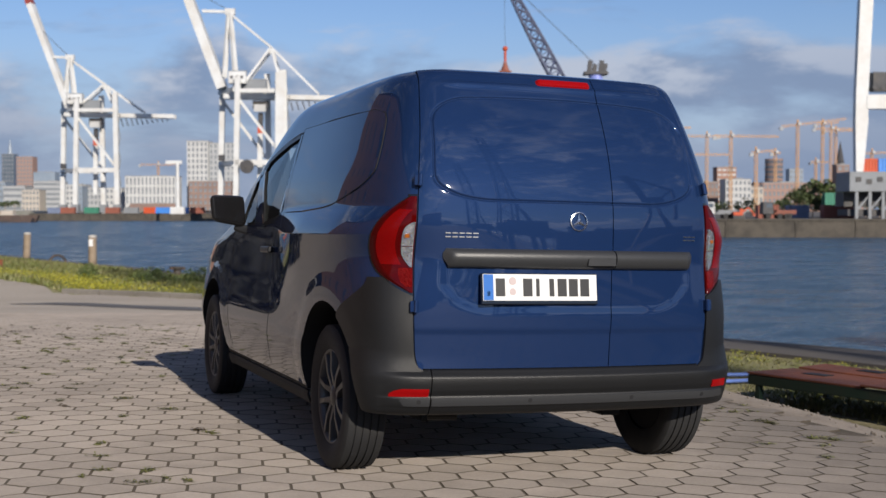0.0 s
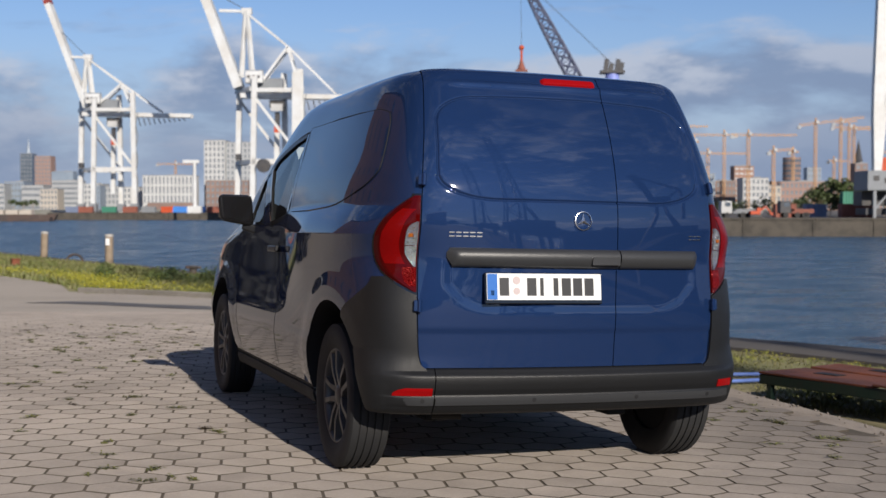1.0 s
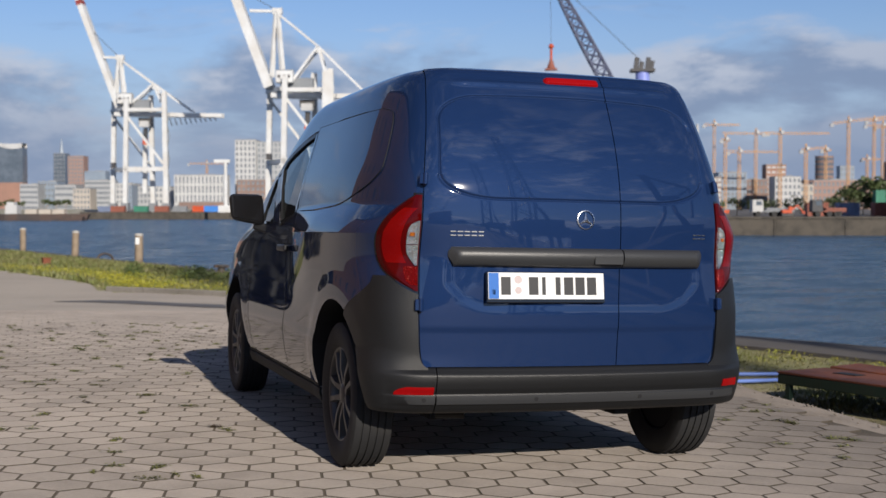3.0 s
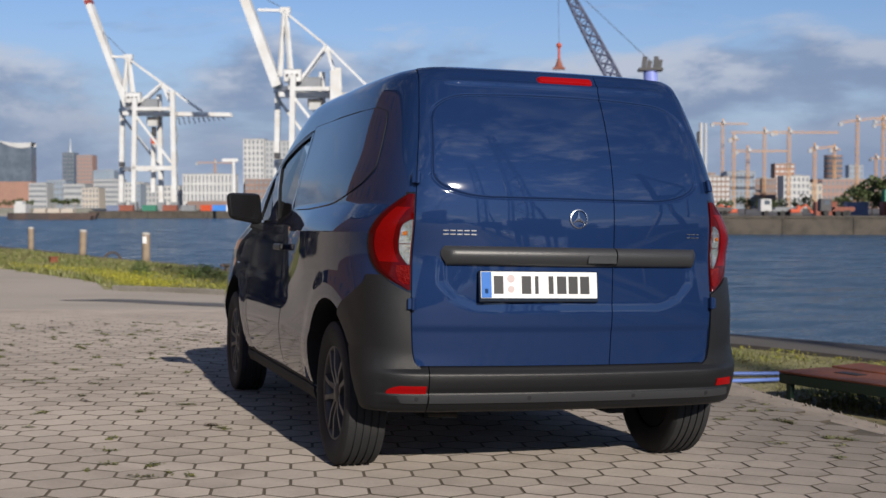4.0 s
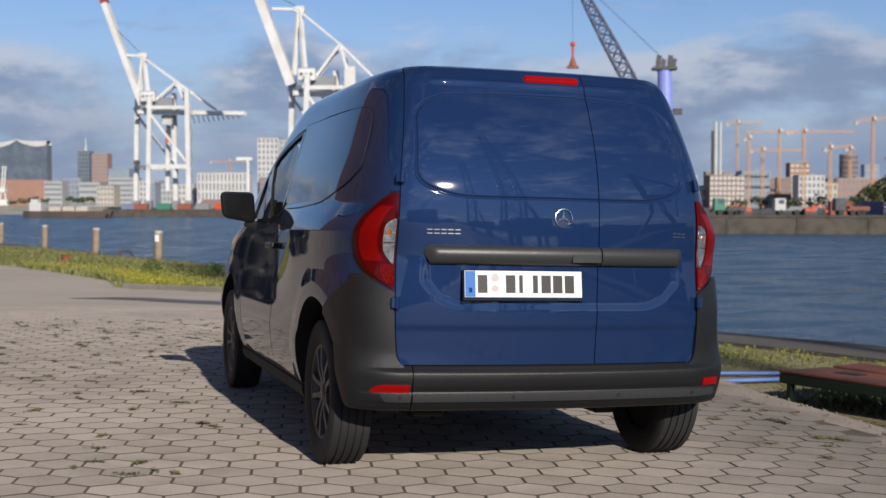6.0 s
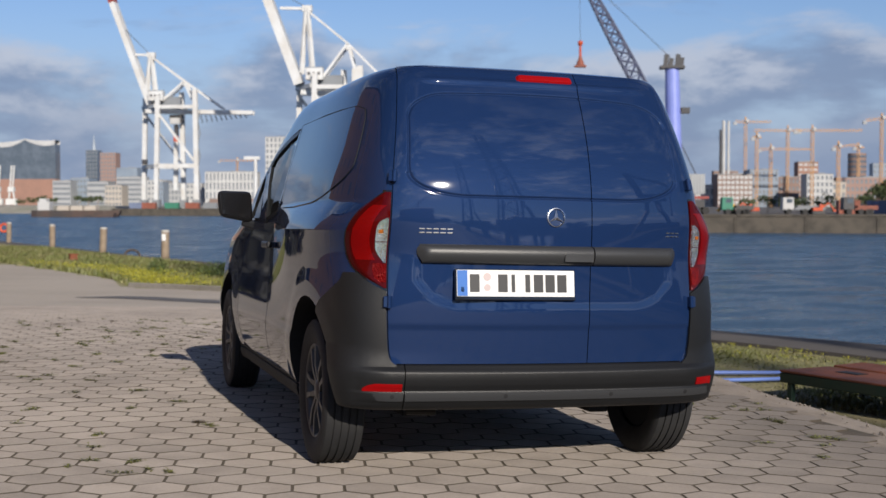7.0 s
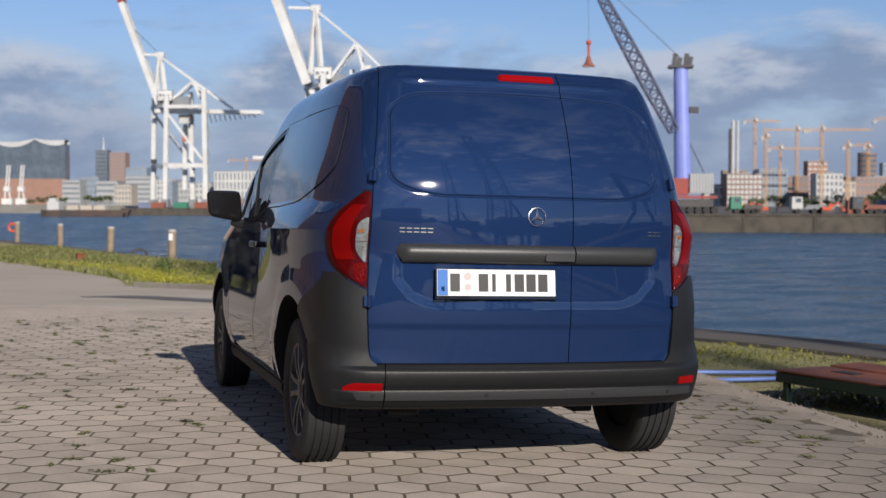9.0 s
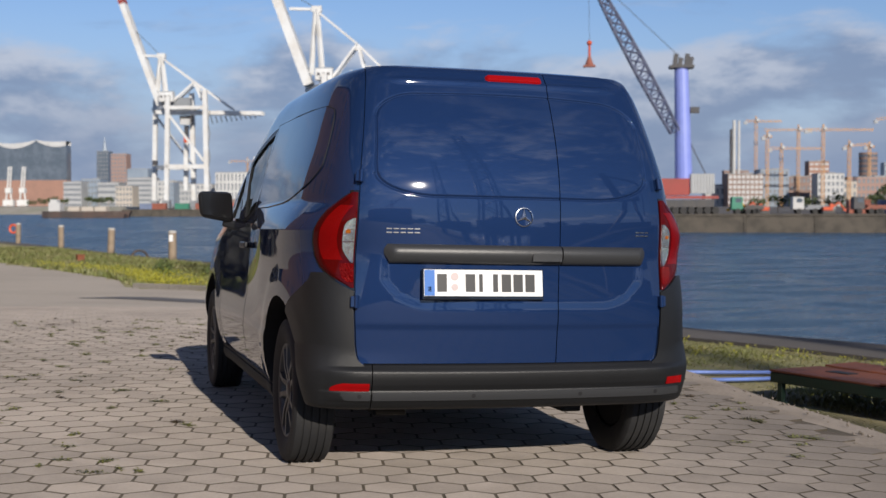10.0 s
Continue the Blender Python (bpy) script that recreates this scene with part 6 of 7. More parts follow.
def lorry(u, v, cab, load, length, label, turn=0.0):
    root = empty("lorry", at_bay(u, v, SHORE, turn))
    bm = bmesh.new()
    box(bm, (2.1, 2.4, 2.3), pose(0, 0, 1.95), 0.93)
    part("cab", bm, cab, root, bevel=0.15)
    bm = bmesh.new()
    box(bm, (1.0, 2.42, 0.75), pose(0.2, 0, 2.45))
    part("cab_window", bm, GLASS_DARK, root)
    bm = bmesh.new()
    box(bm, (length, 2.3, 0.35), pose(1.2 + length / 2, 0, 1.0))
    box(bm, (length * 0.9, 2.35, 0.5), pose(1.4 + length / 2, 0, 1.35))
    part("load_bed", bm, load, root)
    for x in (0.1, length * 0.55, length * 0.55 + 1.3, length):
        for y in (-1.05, 1.05):
            bm = bmesh.new()
            bmesh.ops.create_cone(bm, cap_ends=True, segments=16, radius1=0.5, radius2=0.5, depth=0.3, matrix=pose(x, y, 0.5, 90))
            part("wheel", bm, RUBBER, root)
    tagged(root, label, "lorry")


def digger(u, v, mat, label, flip=1):
    root = empty("excavator", at_bay(u, v, SHORE) @ Matrix.Diagonal((0.72, 0.72, 0.72, 1)))
    for y in (-0.9, 0.9):
        bm = bmesh.new()
        box(bm, (3.2, 0.6, 0.8), pose(0, y, 0.4))
        part("track", bm, DARK_STEEL, root, bevel=0.2)
    bm = bmesh.new()
    box(bm, (2.4, 2.2, 0.9), pose(0.2 * flip, 0, 1.3))
    box(bm, (0.9, 1.0, 0.9), pose(-0.7 * flip, -0.5, 2.1))
    part("body", bm, mat, root, bevel=0.1)
    bm = bmesh.new()
    beam(bm, (-0.9 * flip, 0, 1.5), (-2.6 * flip, 0, 2.9), 0.35)
    beam(bm, (-2.6 * flip, 0, 2.9), (-4.0 * flip, 0, 1.3), 0.28)
    box(bm, (0.7, 0.9, 0.6), pose(-4.1 * flip, 0, 1.0))
    part("arm", bm, mat, root)
    tagged(root, label, "excavator")


def tree(m, height, spread, seed, leaves=900, label="broad green tree beyond the water", mat=None, size=0.05):
    rng = random.Random(seed)
    root = empty("tree", m)
    bm = bmesh.new()
    rod(bm, (0, 0, -0.3), (0.03 * height, 0, height * 0.45), 0.035 * height, 0.02 * height, 8)
    clumps = []
    for k in range(9):
        a = k * 2.4
        tip = Vector((math.cos(a) * spread * rng.uniform(0.35, 0.8), math.sin(a) * spread * rng.uniform(0.35, 0.8), height * rng.uniform(0.5, 0.92)))
        rod(bm, (0.02 * height, 0, height * rng.uniform(0.25, 0.45)), tip, 0.014 * height, 0.004 * height, 6)
        clumps.append((tip, rng.uniform(0.28, 0.5) * spread))
    part("trunk", bm, TIMBER, root)
    bm = bmesh.new()
    for _ in range(leaves):
        c, r = rng.choice(clumps)
        d = Vector((rng.gauss(0, 1), rng.gauss(0, 1), rng.gauss(0, 0.8))).normalized() * r * rng.uniform(0.55, 1.05)
        p = c + d
        s = size * height * rng.uniform(0.5, 1.1)
        n = Vector((rng.gauss(0, 1), rng.gauss(0, 1), rng.gauss(0.5, 1))).normalized()
        t = n.orthogonal().normalized() * s
        b = n.cross(t).normalized() * s * 0.7
        bm.faces.new([bm.verts.new(p + q) for q in (t, b, -t, -b)])
    part("crown", bm, mat or LEAF, root)
    tagged(root, label, "tree", "trees")


def harbour_crane():
    """Mobile harbour crane: blue tower, lattice boom, red superstructure."""
    root = empty("harbour_crane", at_bay(28.65, 232, SHORE))
    z = lambda h: h - SHORE
    bm = bmesh.new()
    rod(bm, (0.2, 0, z(4.0)), (-0.35, 0, z(26.3)), 1.62, 1.28, 16)
    part("tower", bm, LILAC, root, "blue round tower", smooth=False)
    bm = bmesh.new()
    box(bm, (4.4, 3.0, 0.5), pose(-0.35, 0, z(26.4)))
    for x in (-1.6, -0.7, 0.5, 1.2):
        beam(bm, (x, 0, z(26.5)), (x + 0.3, 0, z(28.4 + 0.4 * math.sin(3 * x))), 0.8)
    part("tower_head", bm, DARK_STEEL, root, "dark rope sheaves on the tower head")
    bm = bmesh.new()
    box(bm, (1.6, 1.2, 1.1), pose(2.1, 0, z(18.5)))
    box(bm, (1.4, 0.3, 0.3), pose(1.3, 0, z(18.2)))
    part("cabin", bm, DARK_STEEL, root, "dark cabin bracket")
    # boom: tapered box lattice from the tower's middle out over the water
    a, b = Vector((-1.6, -1.0, z(14.5))), Vector((-17.5, -3.0, z(43.5)))
    way = (b - a).normalized()
    side = way.cross(Vector((0, 1, 0))).normalized()
    out = way.cross(side).normalized()
    bm = bmesh.new()
    n = 17
    for i in range(n):
        t0, t1 = i / n, (i + 1) / n
        r0, r1 = (1.15 * math.sin(math.pi * min(1, 0.18 + 0.80 * t)) ** 0.6 for t in (t0, t1))
        c0, c1 = a.lerp(b, t0), a.lerp(b, t1)
        for p in (-1, 1):
            for q in (-1, 1):
                beam(bm, c0 + side * p * r0 + out * q * r0, c1 + side * p * r1 + out * q * r1, 0.30)
        for q in (-1, 1):
            s = 1 if i % 2 else -1
            beam(bm, c0 + side * r0 * s + out * q * r0, c1 - side * r1 * s + out * q * r1, 0.19)
            beam(bm, c0 + out * r0 * s + side * q * r0, c1 - out * r1 * s + side * q * r1, 0.19)
            beam(bm, c0 - side * r0 * s + out * q * r0, c1 + side * r1 * s + out * q * r1, 0.19)
            beam(bm, c0 + side * r0 + out * q * r0, c0 - side * r0 + out * q * r0, 0.16)
    part("boom", bm, material("slate_blue_lattice", (0.028, 0.042, 0.105), 0.5, grain=(2.0, 0.2)), root, "dark blue lattice boom")
    hook_u = 11.35 - 28.65
    runs = [((hook_u, -3.0, z(31)), (b.x, -3.0, b.z), 0.035)]
    for d in (-0.5, 0.5):
        runs += [((-0.4, d, z(28.0)), (b.x, b.y + d, b.z), 0.03), ((0.6, d, z(14)), (5.5, d, z(4)), 0.05), ((-1.0, d, z(14)), (2.4, d, z(5)), 0.04)]
    for p, q, r in runs:
        bm = bmesh.new()
        rod(bm, p, q, r, n=5)
        part("rope", bm, DARK_STEEL, root)
    bm = bmesh.new()
    bmesh.ops.create_icosphere(bm, subdivisions=2, radius=0.5, matrix=pose(hook_u, -3, z(30.6)))
    rod(bm, (hook_u, -3, z(30.3)), (hook_u, -3, z(28.0)), 0.22, n=8)
    part("hook_block", bm, ORANGE_RED, root, "red hook block")
    bm = bmesh.new()
    rod(bm, (hook_u, -3, z(28.2)), (hook_u, -3, z(26.6)), 0.25, 0.8, 8)
    box(bm, (2.2, 1.2, 0.35), pose(hook_u, -3, z(26.4)))
    part("grab", bm, RUST_PAINT, root, "rusty grab")
    bm = bmesh.new()
    box(bm, (6.0, 4.0, 3.1), pose(-2.0, 0, z(4.4)))
    part("superstructure", bm, RED_PAINT, root, "red superstructure", bevel=0.1)
    bm = bmesh.new()
    box(bm, (9.5, 4.2, 0.5), pose(1.5, 0, z(2.5)))
    part("deck", bm, RED_PAINT, root, "orange-red deck")
    bm = bmesh.new()
    box(bm, (9.0, 4.0, 1.4), pose(1.0, 0, z(1.4)))
    part("chassis", bm, DARK_STEEL, root)
    for k in range(7):
        bm = bmesh.new()
        bmesh.ops.create_cone(bm, cap_ends=True, segments=14, radius1=0.65, radius2=0.65, depth=4.4, matrix=pose(-3.0 + 1.45 * k, 0, 0.65, 90))
        part("wheel_set", bm, RUBBER, root)
    bm = bmesh.new()
    w = 4.3
    corrugated(bm, w, 3, 3.6, 0.5, pose(3.4, -1.8, z(3.2)))
    part("engine_house", bm, LIGHT_GREY, root, "pale ribbed engine house")
    tagged(root, "mobile harbour crane with blue tower and lattice boom", "crane")


def right_gantry():
    """The foot of a white gantry crane standing on a grey ship at the right quay."""
    root = empty("ship_crane", at_bay(75.4, 226, SHORE))
    z = lambda h: h - SHORE
    bm = bmesh.new()
    v = []
    for h, a, b in ((7.9, -0.75, 0.55), (17.0, -0.95, 1.35), (22.0, -0.9, 1.3), (44.0, -0.15, 2.3)):
        v.append([bm.verts.new(p) for p in ((a, -0.8, z(h)), (b, -0.8, z(h)), (b, 0.8, z(h)), (a, 0.8, z(h)))])
    for p, q in zip(v, v[1:]):
        for i in range(4):
            bm.faces.new((p[i], p[(i + 1) % 4], q[(i + 1) % 4], q[i]))
    bm.faces.new(v[-1])
    part("leg", bm, WHITE_STEEL, root, "white tapered leg")
    bm = bmesh.new()
    box(bm, (12, 1.8, 2.6), pose(7.0, 0, z(20.6)))
    part("beam", bm, WHITE_STEEL, root, "white cross beam", bevel=0.1)
    bm = bmesh.new()
    box(bm, (3.4, 2.2, 3.4), pose(3.8, 0, z(24.2)))
    for k in range(5):
        rod(bm, (2.4 + 0.7 * k, -1.3, z(23.2 + 0.3 * (k % 2))), (2.4 + 0.7 * k, 1.3, z(23.2 + 0.3 * (k % 2))), 0.5, n=10)
    part("winch", bm, DARK_STEEL, root, "dark winch machinery")
    bm = bmesh.new()
    box(bm, (20, 8, 3.6), pose(8.0, 3, z(6.2)))
    part("grey_house", bm, FLAT_GREY, root, "light grey deck house", bevel=0.1)
    for k in range(6):
        bm = bmesh.new()
        beam(bm, (-0.6 + 2.4 * k, -0.6, 0), (-0.6 + 2.4 * k, -0.6, z(4.4)), 0.55)
        beam(bm, (-0.6 + 2.4 * k, -0.6, z(1.0)), (1.6 + 2.4 * k, -0.6, z(3.6)), 0.3)
        part("strut", bm, FLAT_GREY, root)
    for k in range(9):
        bm = bmesh.new()
        box(bm, (1.0, 0.2, 0.9), pose(-0.4 + 1.95 * k, -1.02, z(6.6 - 0.4 * (k % 2))))
        part("hatch", bm, DARK_STEEL, root, "dark opening")
    bm = bmesh.new()
    box(bm, (18, 6, 1.2), pose(7.2, 3.4, z(0.6)))
    box(bm, (18, 5, 2.6), pose(7.2, 5.4, z(3.0)))
    part("undercarriage", bm, DARK_STEEL, root)
    tagged(root, "white leg of a crane over a grey deck house", "crane")


def barge():
    root = empty("barge", at_bay(-170.5, 470, WATER_Z))
    bm = bmesh.new()
    v = []
    for x, w in ((-16.5, 2.4), (-14, 3.2), (12, 3.2), (16.5, 1.2)):
        v.append([bm.verts.new(p) for p in ((x, -w, -0.4), (x, w, -0.4), (x + (1.5 if x > 14 else 0), w, 2.6), (x + (1.5 if x > 14 else 0), -w, 2.6))])
    for p, q in zip(v, v[1:]):
        for i in range(4):
            bm.faces.new((p[i], q[i], q[(i + 1) % 4], p[(i + 1) % 4]))
    bm.faces.new(list(reversed(v[0])))
    bm.faces.new(v[-1])
    part("hull", bm, HULL, root, "dark low hull")
    bm = bmesh.new()
    box(bm, (4.6, 4.4, 3.4), pose(-11.8, 0, 4.2))
    box(bm, (2.8, 3.6, 1.4), pose(-12.2, 0, 6.4))
    part("wheelhouse", bm, OFF_WHITE, root, "white wheelhouse", bevel=0.15)
    for x in (-4.2, 1.2, 6.4):
        bm = bmesh.new()
        box(bm, (4.8, 4.6, 1.8), pose(x, 0, 3.4), 0.9)
        part("cargo_cover", bm, CREAM, root, "cream hatch cover", bevel=0.2)
    tagged(root, "low dark river barge with white wheelhouse", "barge")
    root = empty("pontoon", at_bay(-158.5, 462, WATER_Z))
    bm = bmesh.new()
    v = [bm.verts.new(p) for p in ((-6, -2, -0.3), (6, -2, -0.3), (6, 2, -0.3), (-6, 2, -0.3), (-5, -2, 0.7), (6.3, -2, 1.5), (6.3, 2, 1.5), (-5, 2, 0.7))]
    for f in ((0, 1, 5, 4), (1, 2, 6, 5), (2, 3, 7, 6), (3, 0, 4, 7), (4, 5, 6, 7)):
        bm.faces.new([v[i] for i in f])
    part("hull", bm, HULL, root)
    tagged(root, "dark pontoon afloat near the barge", "pontoon")


def build_harbour():
    build_shores()
    gantry_crane(-159.6, 540, 1.0, -0.37, 64.0, 48.5)
    gantry_crane(-75.4, 452, 1.0, -0.37, 70.0, 52.0, -1.8, 3.3)
    concert_hall()
    # the old town behind the left quay
    building("office_tower", "slender dark grey tower with a spire", -389.8, -378.9, 50, 1100, 12, GLASS_DARK, 2.2, 4, 14)
    building("office_tower", "red-brown brick slab tower", -342.5, -329.5, 43.4, 1000, 12, PINK_BRICK, 2.2, 5, 14)
    building("office_block", "low blue-grey office slab", -329.0, -311.7, 31.0, 1000, 12, GREY_BLUE, 2.2)
    building("office_block", "grey office block with window bands", -244.6, -235.0, 13.6, 640, 12, LIGHT_GREY, 1.7, 1, 5, fill=(0.95, 0.40))
    building("office_block", "blue-grey glazed office block", -238.7, -228.5, 15.2, 650, 12, GREY_BLUE, 1.7, 6, 5)
    building("office_block", "grey office block with window bands", -228.0, -216.5, 13.1, 645, 12, LIGHT_GREY, 1.7, 1, 4, fill=(0.95, 0.40))
    building("apartment_block", "cream rendered apartment block", -203.0, -194.6, 10.5, 600, 10, CREAM, 1.7, 5, 4)
    building("office_block", "grey office block with window bands", -210.5, -196.6, 15.5, 640, 12, LIGHT_GREY, 1.7, 1, 6, fill=(0.95, 0.40))
    building("office_block", "pale rendered office block", -196.0, -184.0, 13.8, 640, 12, OFF_WHITE, 1.7, 6, 5)
    building("apartment_block", "narrow dark grey apartment block", -178.2, -174.0, 12.3, 600, 10, GREY_BLUE, 1.7, 3, 5)
    building("apartment_block", "low pale apartment block", -179.8, -170.1, 11.8, 620, 10, LIGHT_GREY, 1.7, 5, 4)
    building("apartment_block", "white and red low block", -170.2, -160.1, 11.8, 620, 10, OFF_WHITE, 1.7, 5, 4)
    building("brick_gable", "small red brick house", -160, -156.0, 13.0, 640, 10, BRICK, 1.7, 2, 4)
    building("apartment_block", "white residential block with tall narrow windows", -153.2, -128.9, 17.1, 600, 14, OFF_WHITE, 1.7, 13, 3, 3.4, fill=(0.42, 0.72))
    building("apartment_tower", "tall white and grey residential tower", -127.5, -117.0, 35.1, 620, 14, OFF_WHITE, 1.7, 5, 12, 1.0, fill=(0.5, 0.62))
    building("apartment_tower", "tall white and grey residential tower", -116.8, -104.0, 34.2, 622, 14, LIGHT_GREY, 1.7, 6, 12, 1.0, fill=(0.45, 0.6))
    building("brick_block", "brown brick block below the towers", -125.0, -104.0, 15.0, 612, 8, BROWN, 1.7, 9, 5)
    building("low_shed", "long low dark shed", -150.0, -128.0, 4.0, 596, 8, BROWN, 1.7)
    bm = bmesh.new()
    rod(bm, (0, 0, 0), (0, 0, 22.5), 0.9, 0.7, 10)
    box(bm, (6, 3, 3), pose(0, 0, 1.5))
    box(bm, (7.0, 1.2, 1.4), pose(-1.5, 0, 22.4))
    ob = part("white_mast", bm, WHITE_STEEL)
    ob.matrix_world = at_bay(-101.3, 475, SHORE) @ Matrix.Diagonal((0.88, 0.88, 0.88, 1))
    tagged(ob, "white cylindrical mast on the far quay", "mast")
    bm = bmesh.new()
    rod(bm, (0, 0, 0), (0, 0, 32), 5.5, 0.4, 8)
    ob = part("tower_spire", bm, GREY_BLUE)
    ob.matrix_world = at_bay(-384.3 * 2.2, 1106 * 2.2, EYE_Z + 48 * 2.2)
    tagged(ob, "dark pointed spire on the slender tower", "spire")
    tower_crane(-147.5, 645, 24.6, -9.5, 11.5, 1.7)
    container(-123.8, 525, SHORE, 5.0, ORANGE_RED, "orange shipping container on the far quay")
    container(-117.1, 525, SHORE, 8.4, BLUE_PAINT, "bright blue shipping container on the far quay")
    container(-110.3, 525, SHORE, 5.2, BLUE_PAINT, "bright blue shipping container on the far quay")
    container(-104.0, 526, SHORE, 6.0, RUST_PAINT, "rust-red shipping container on the far quay")
    for k, (u, mat) in enumerate(((-160, RUST_PAINT), (-150.5, GREEN_PAINT), (-142, RUST_PAINT), (-134.5, FLAT_GREY), (-168, SLATE_BLUE))):
        container(u, 530 + 2 * k, SHORE, 6.0, mat, "weathered shipping container among yard clutter")
    barge()
    # light loading cranes before the concert hall
    for k in (0, 1):
        bm = bmesh.new()
        for a in (-2.2, 2.2):
            beam(bm, (a * 1.4, 0, 0), (a * 0.5, 0, 16), 1.1)
            beam(bm, (a * 0.5, 0, 16), (a * 0.5 + 1.5, 0, 34), 1.0)
        box(bm, (9, 4, 5), pose(0, 0, 3.5))
        box(bm, (5, 4, 4), pose(0, 0, 14))
        ob = part("slipway_crane", bm, WHITE_STEEL)
        ob.matrix_world = at_bay(-437 + 12 * k, 1020, 0.0)
        tagged(ob, "white quay crane before the brick warehouse", "crane", "white cranes at the hall")
    for k in range(5):
        tree(at_bay(-262 * 1.5 + 6 * k, 960 + 6 * (k % 3), 0.3), 5 + 1.2 * (k % 3), 4.5, 60 + k, 350, "round green tree on the far shore", HEDGE, 0.09)
    for k in range(3):
        tree(at_bay(-216 * 1.5 + 7 * k, 900, 0.3), 7, 4, 90 + k, 350, "round green tree on the far shore", HEDGE, 0.09)
    # the right quay and the building sites behind it
    harbour_crane()
    right_gantry()
    building("apartment_block", "white and brown chequered apartment block", 66.0, 77.5, 11.2, 420, 10, BROWN, 2.4, 8, 6, 0.6, pane=OFF_WHITE, fill=(0.74, 0.62))
    building("office_block", "glass office block with pale roof", 78.4, 87.9, 12.9, 430, 10, GREY_BLUE, 2.4, 7, 6)
    building("brick_block", "brown brick apartment block", 86.0, 95.5, 10.6, 432, 10, BROWN, 2.4, 7, 4)
    building("site_building", "white half-built block under cranes", 93.0, 101.4, 11.0, 410, 9, OFF_WHITE, 2.4, 6, 5)
    building("apartment_tower", "red and white apartment tower", 114.3, 122.4, 18.7, 520, 8, BRICK, 2.4, 4, 9, fill=(0.7, 0.4), pane=OFF_WHITE)
    building("site_building", "low pale building with grey roof", 99.0, 108.0, 8.6, 420, 9, CREAM, 2.4, 6, 3)
    building("brick_row", "row of pink brick buildings", 107.6, 128.5, 10.3, 430, 10, PINK_BRICK, 2.4, 14, 4)
    building("brick_row", "long pale brick building", 128.0, 150.0, 9.6, 440, 10, PINK_BRICK, 2.4, 12, 4)
    building("office_tower", "square grey office tower", 155.6, 161.9, 19.2, 560, 6, GREY_BLUE, 2.4, 4, 8)
    building("dark_slab", "narrow dark brown slab", 126.4, 130.4, 15.4, 400, 5, BROWN, 2.4, 2, 7)
    building("office_tower", "dark flat-roofed block behind the stacks", 80, 90, 15.0, 520, 6, BROWN, 2.4, 6, 4)
    building("warehouse", "low pale dockside warehouse", 60.0, 68.0, 7.5, 430, 9, OFF_WHITE, 2.4, 5, 2)
    bm = bmesh.new()
    rod(bm, (0, 0, 0), (0, 0, EYE_Z + 21.3 * 2.4), 3.7 * 2.4, n=28)
    drum = part("wall", bm, BROWN)
    root = empty("round_tower", at_bay(138 * 2.4, 520 * 2.4, SHORE))
    drum.parent = root
    for k in range(10):
        bm = bmesh.new()
        rod(bm, (0, 0, 5 * k + 3), (0, 0, 5 * k + 5.2), 3.74 * 2.4, n=28)
        part("window_band", bm, GLASS_DARK, root)
    tagged(root, "round dark brown apartment tower", "building")
    for u, w, top, mat, lab in ((82.7, 0.55, 32.1, DARK_STEEL, "dark steel power station stack"), (83.95, 0.72, 35.8, OFF_WHITE, "white power station chimney"), (85.9, 0.55, 35.6, OFF_WHITE, "white power station chimney")):
        bm = bmesh.new()
        k = 2.4
        rod(bm, (0, 0, 0), (0, 0, EYE_Z + (top - EYE_Z) * k - SHORE), w * k, w * k * 0.92, 14)
        rod(bm, (0, 0, (top - 4) * k), (0, 0, (top - 3.4) * k), w * k * 1.12, n=14)
        ob = part("chimney", bm, mat)
        ob.matrix_world = at_bay(u * k, 520 * k, SHORE)
        tagged(ob, lab, "chimney")
    bm = bmesh.new()
    rod(bm, (0, 0, 0), (0, 0, 60), 5, 5, 6)
    rod(bm, (0, 0, 60), (0, 0, EYE_Z + 42 * 2), 5, 0.2, 8)
    ob = part("church_spire", bm, DARK_STEEL)
    ob.matrix_world = at_bay(254.8 * 1.9, 800 * 1.9, SHORE)
    tagged(ob, "dark pointed church spire", "church")
    for u, v, top, left, right, slope in ((85.7, 480, 33.0, -3.9, 9.6, 0.0), (80.6, 430, 24.5, -1.3, 1.6, 0.0), (89.3, 450, 21.3, -4.0, 14.0, 0.0), (99.4, 470, 29.1, -12.4, 4.3, 0.0), (99.2, 430, 26.7, -5.6, 16.6, 0.0), (105.4, 420, 20.7, -1.5, 6.5, 0.12), (127.9, 480, 23.2, -1.4, 2.1, 0.0)):
        tower_crane(u, v, top, left, right, 2.2, slope)
    for u, v, top, left, right, slope in ((127.9, 450, 32.0, -5.9, 17.4, 0.13), (155.5, 520, 21.2, -2.3, 5.5, 0.0), (155.5, 500, 33.8, -6.8, 9.8, 0.0), (159.0, 505, 33.4, -4.9, 12.7, 0.0), (172.0, 500, 24.0, -4, 12, 0.05), (143.0, 470, 33.7, -2.8, 6.0, 0.1)):
        tower_crane(u, v, top, left, right, 2.2, slope)
    # yard along the right quay
    lorry(49.4, 232, OFF_WHITE, FLAT_GREY, 5.5, "white lorry parked in the yard")
    digger(42.5, 228, ORANGE_RED, "orange excavator in the yard")
    digger(54.5, 230, ORANGE_RED, "orange-red machine in the yard", -1)
    lorry(37.6, 227, GREEN_PAINT, DARK_STEEL, 3.5, "green lorry in the yard")
    digger(39.4, 229, YELLOW_PAINT, "yellow excavator in the yard")
    lorry(60.0, 231, DARK_STEEL, RUST_PAINT, 4.0, "dark lorry with rust-red bed")
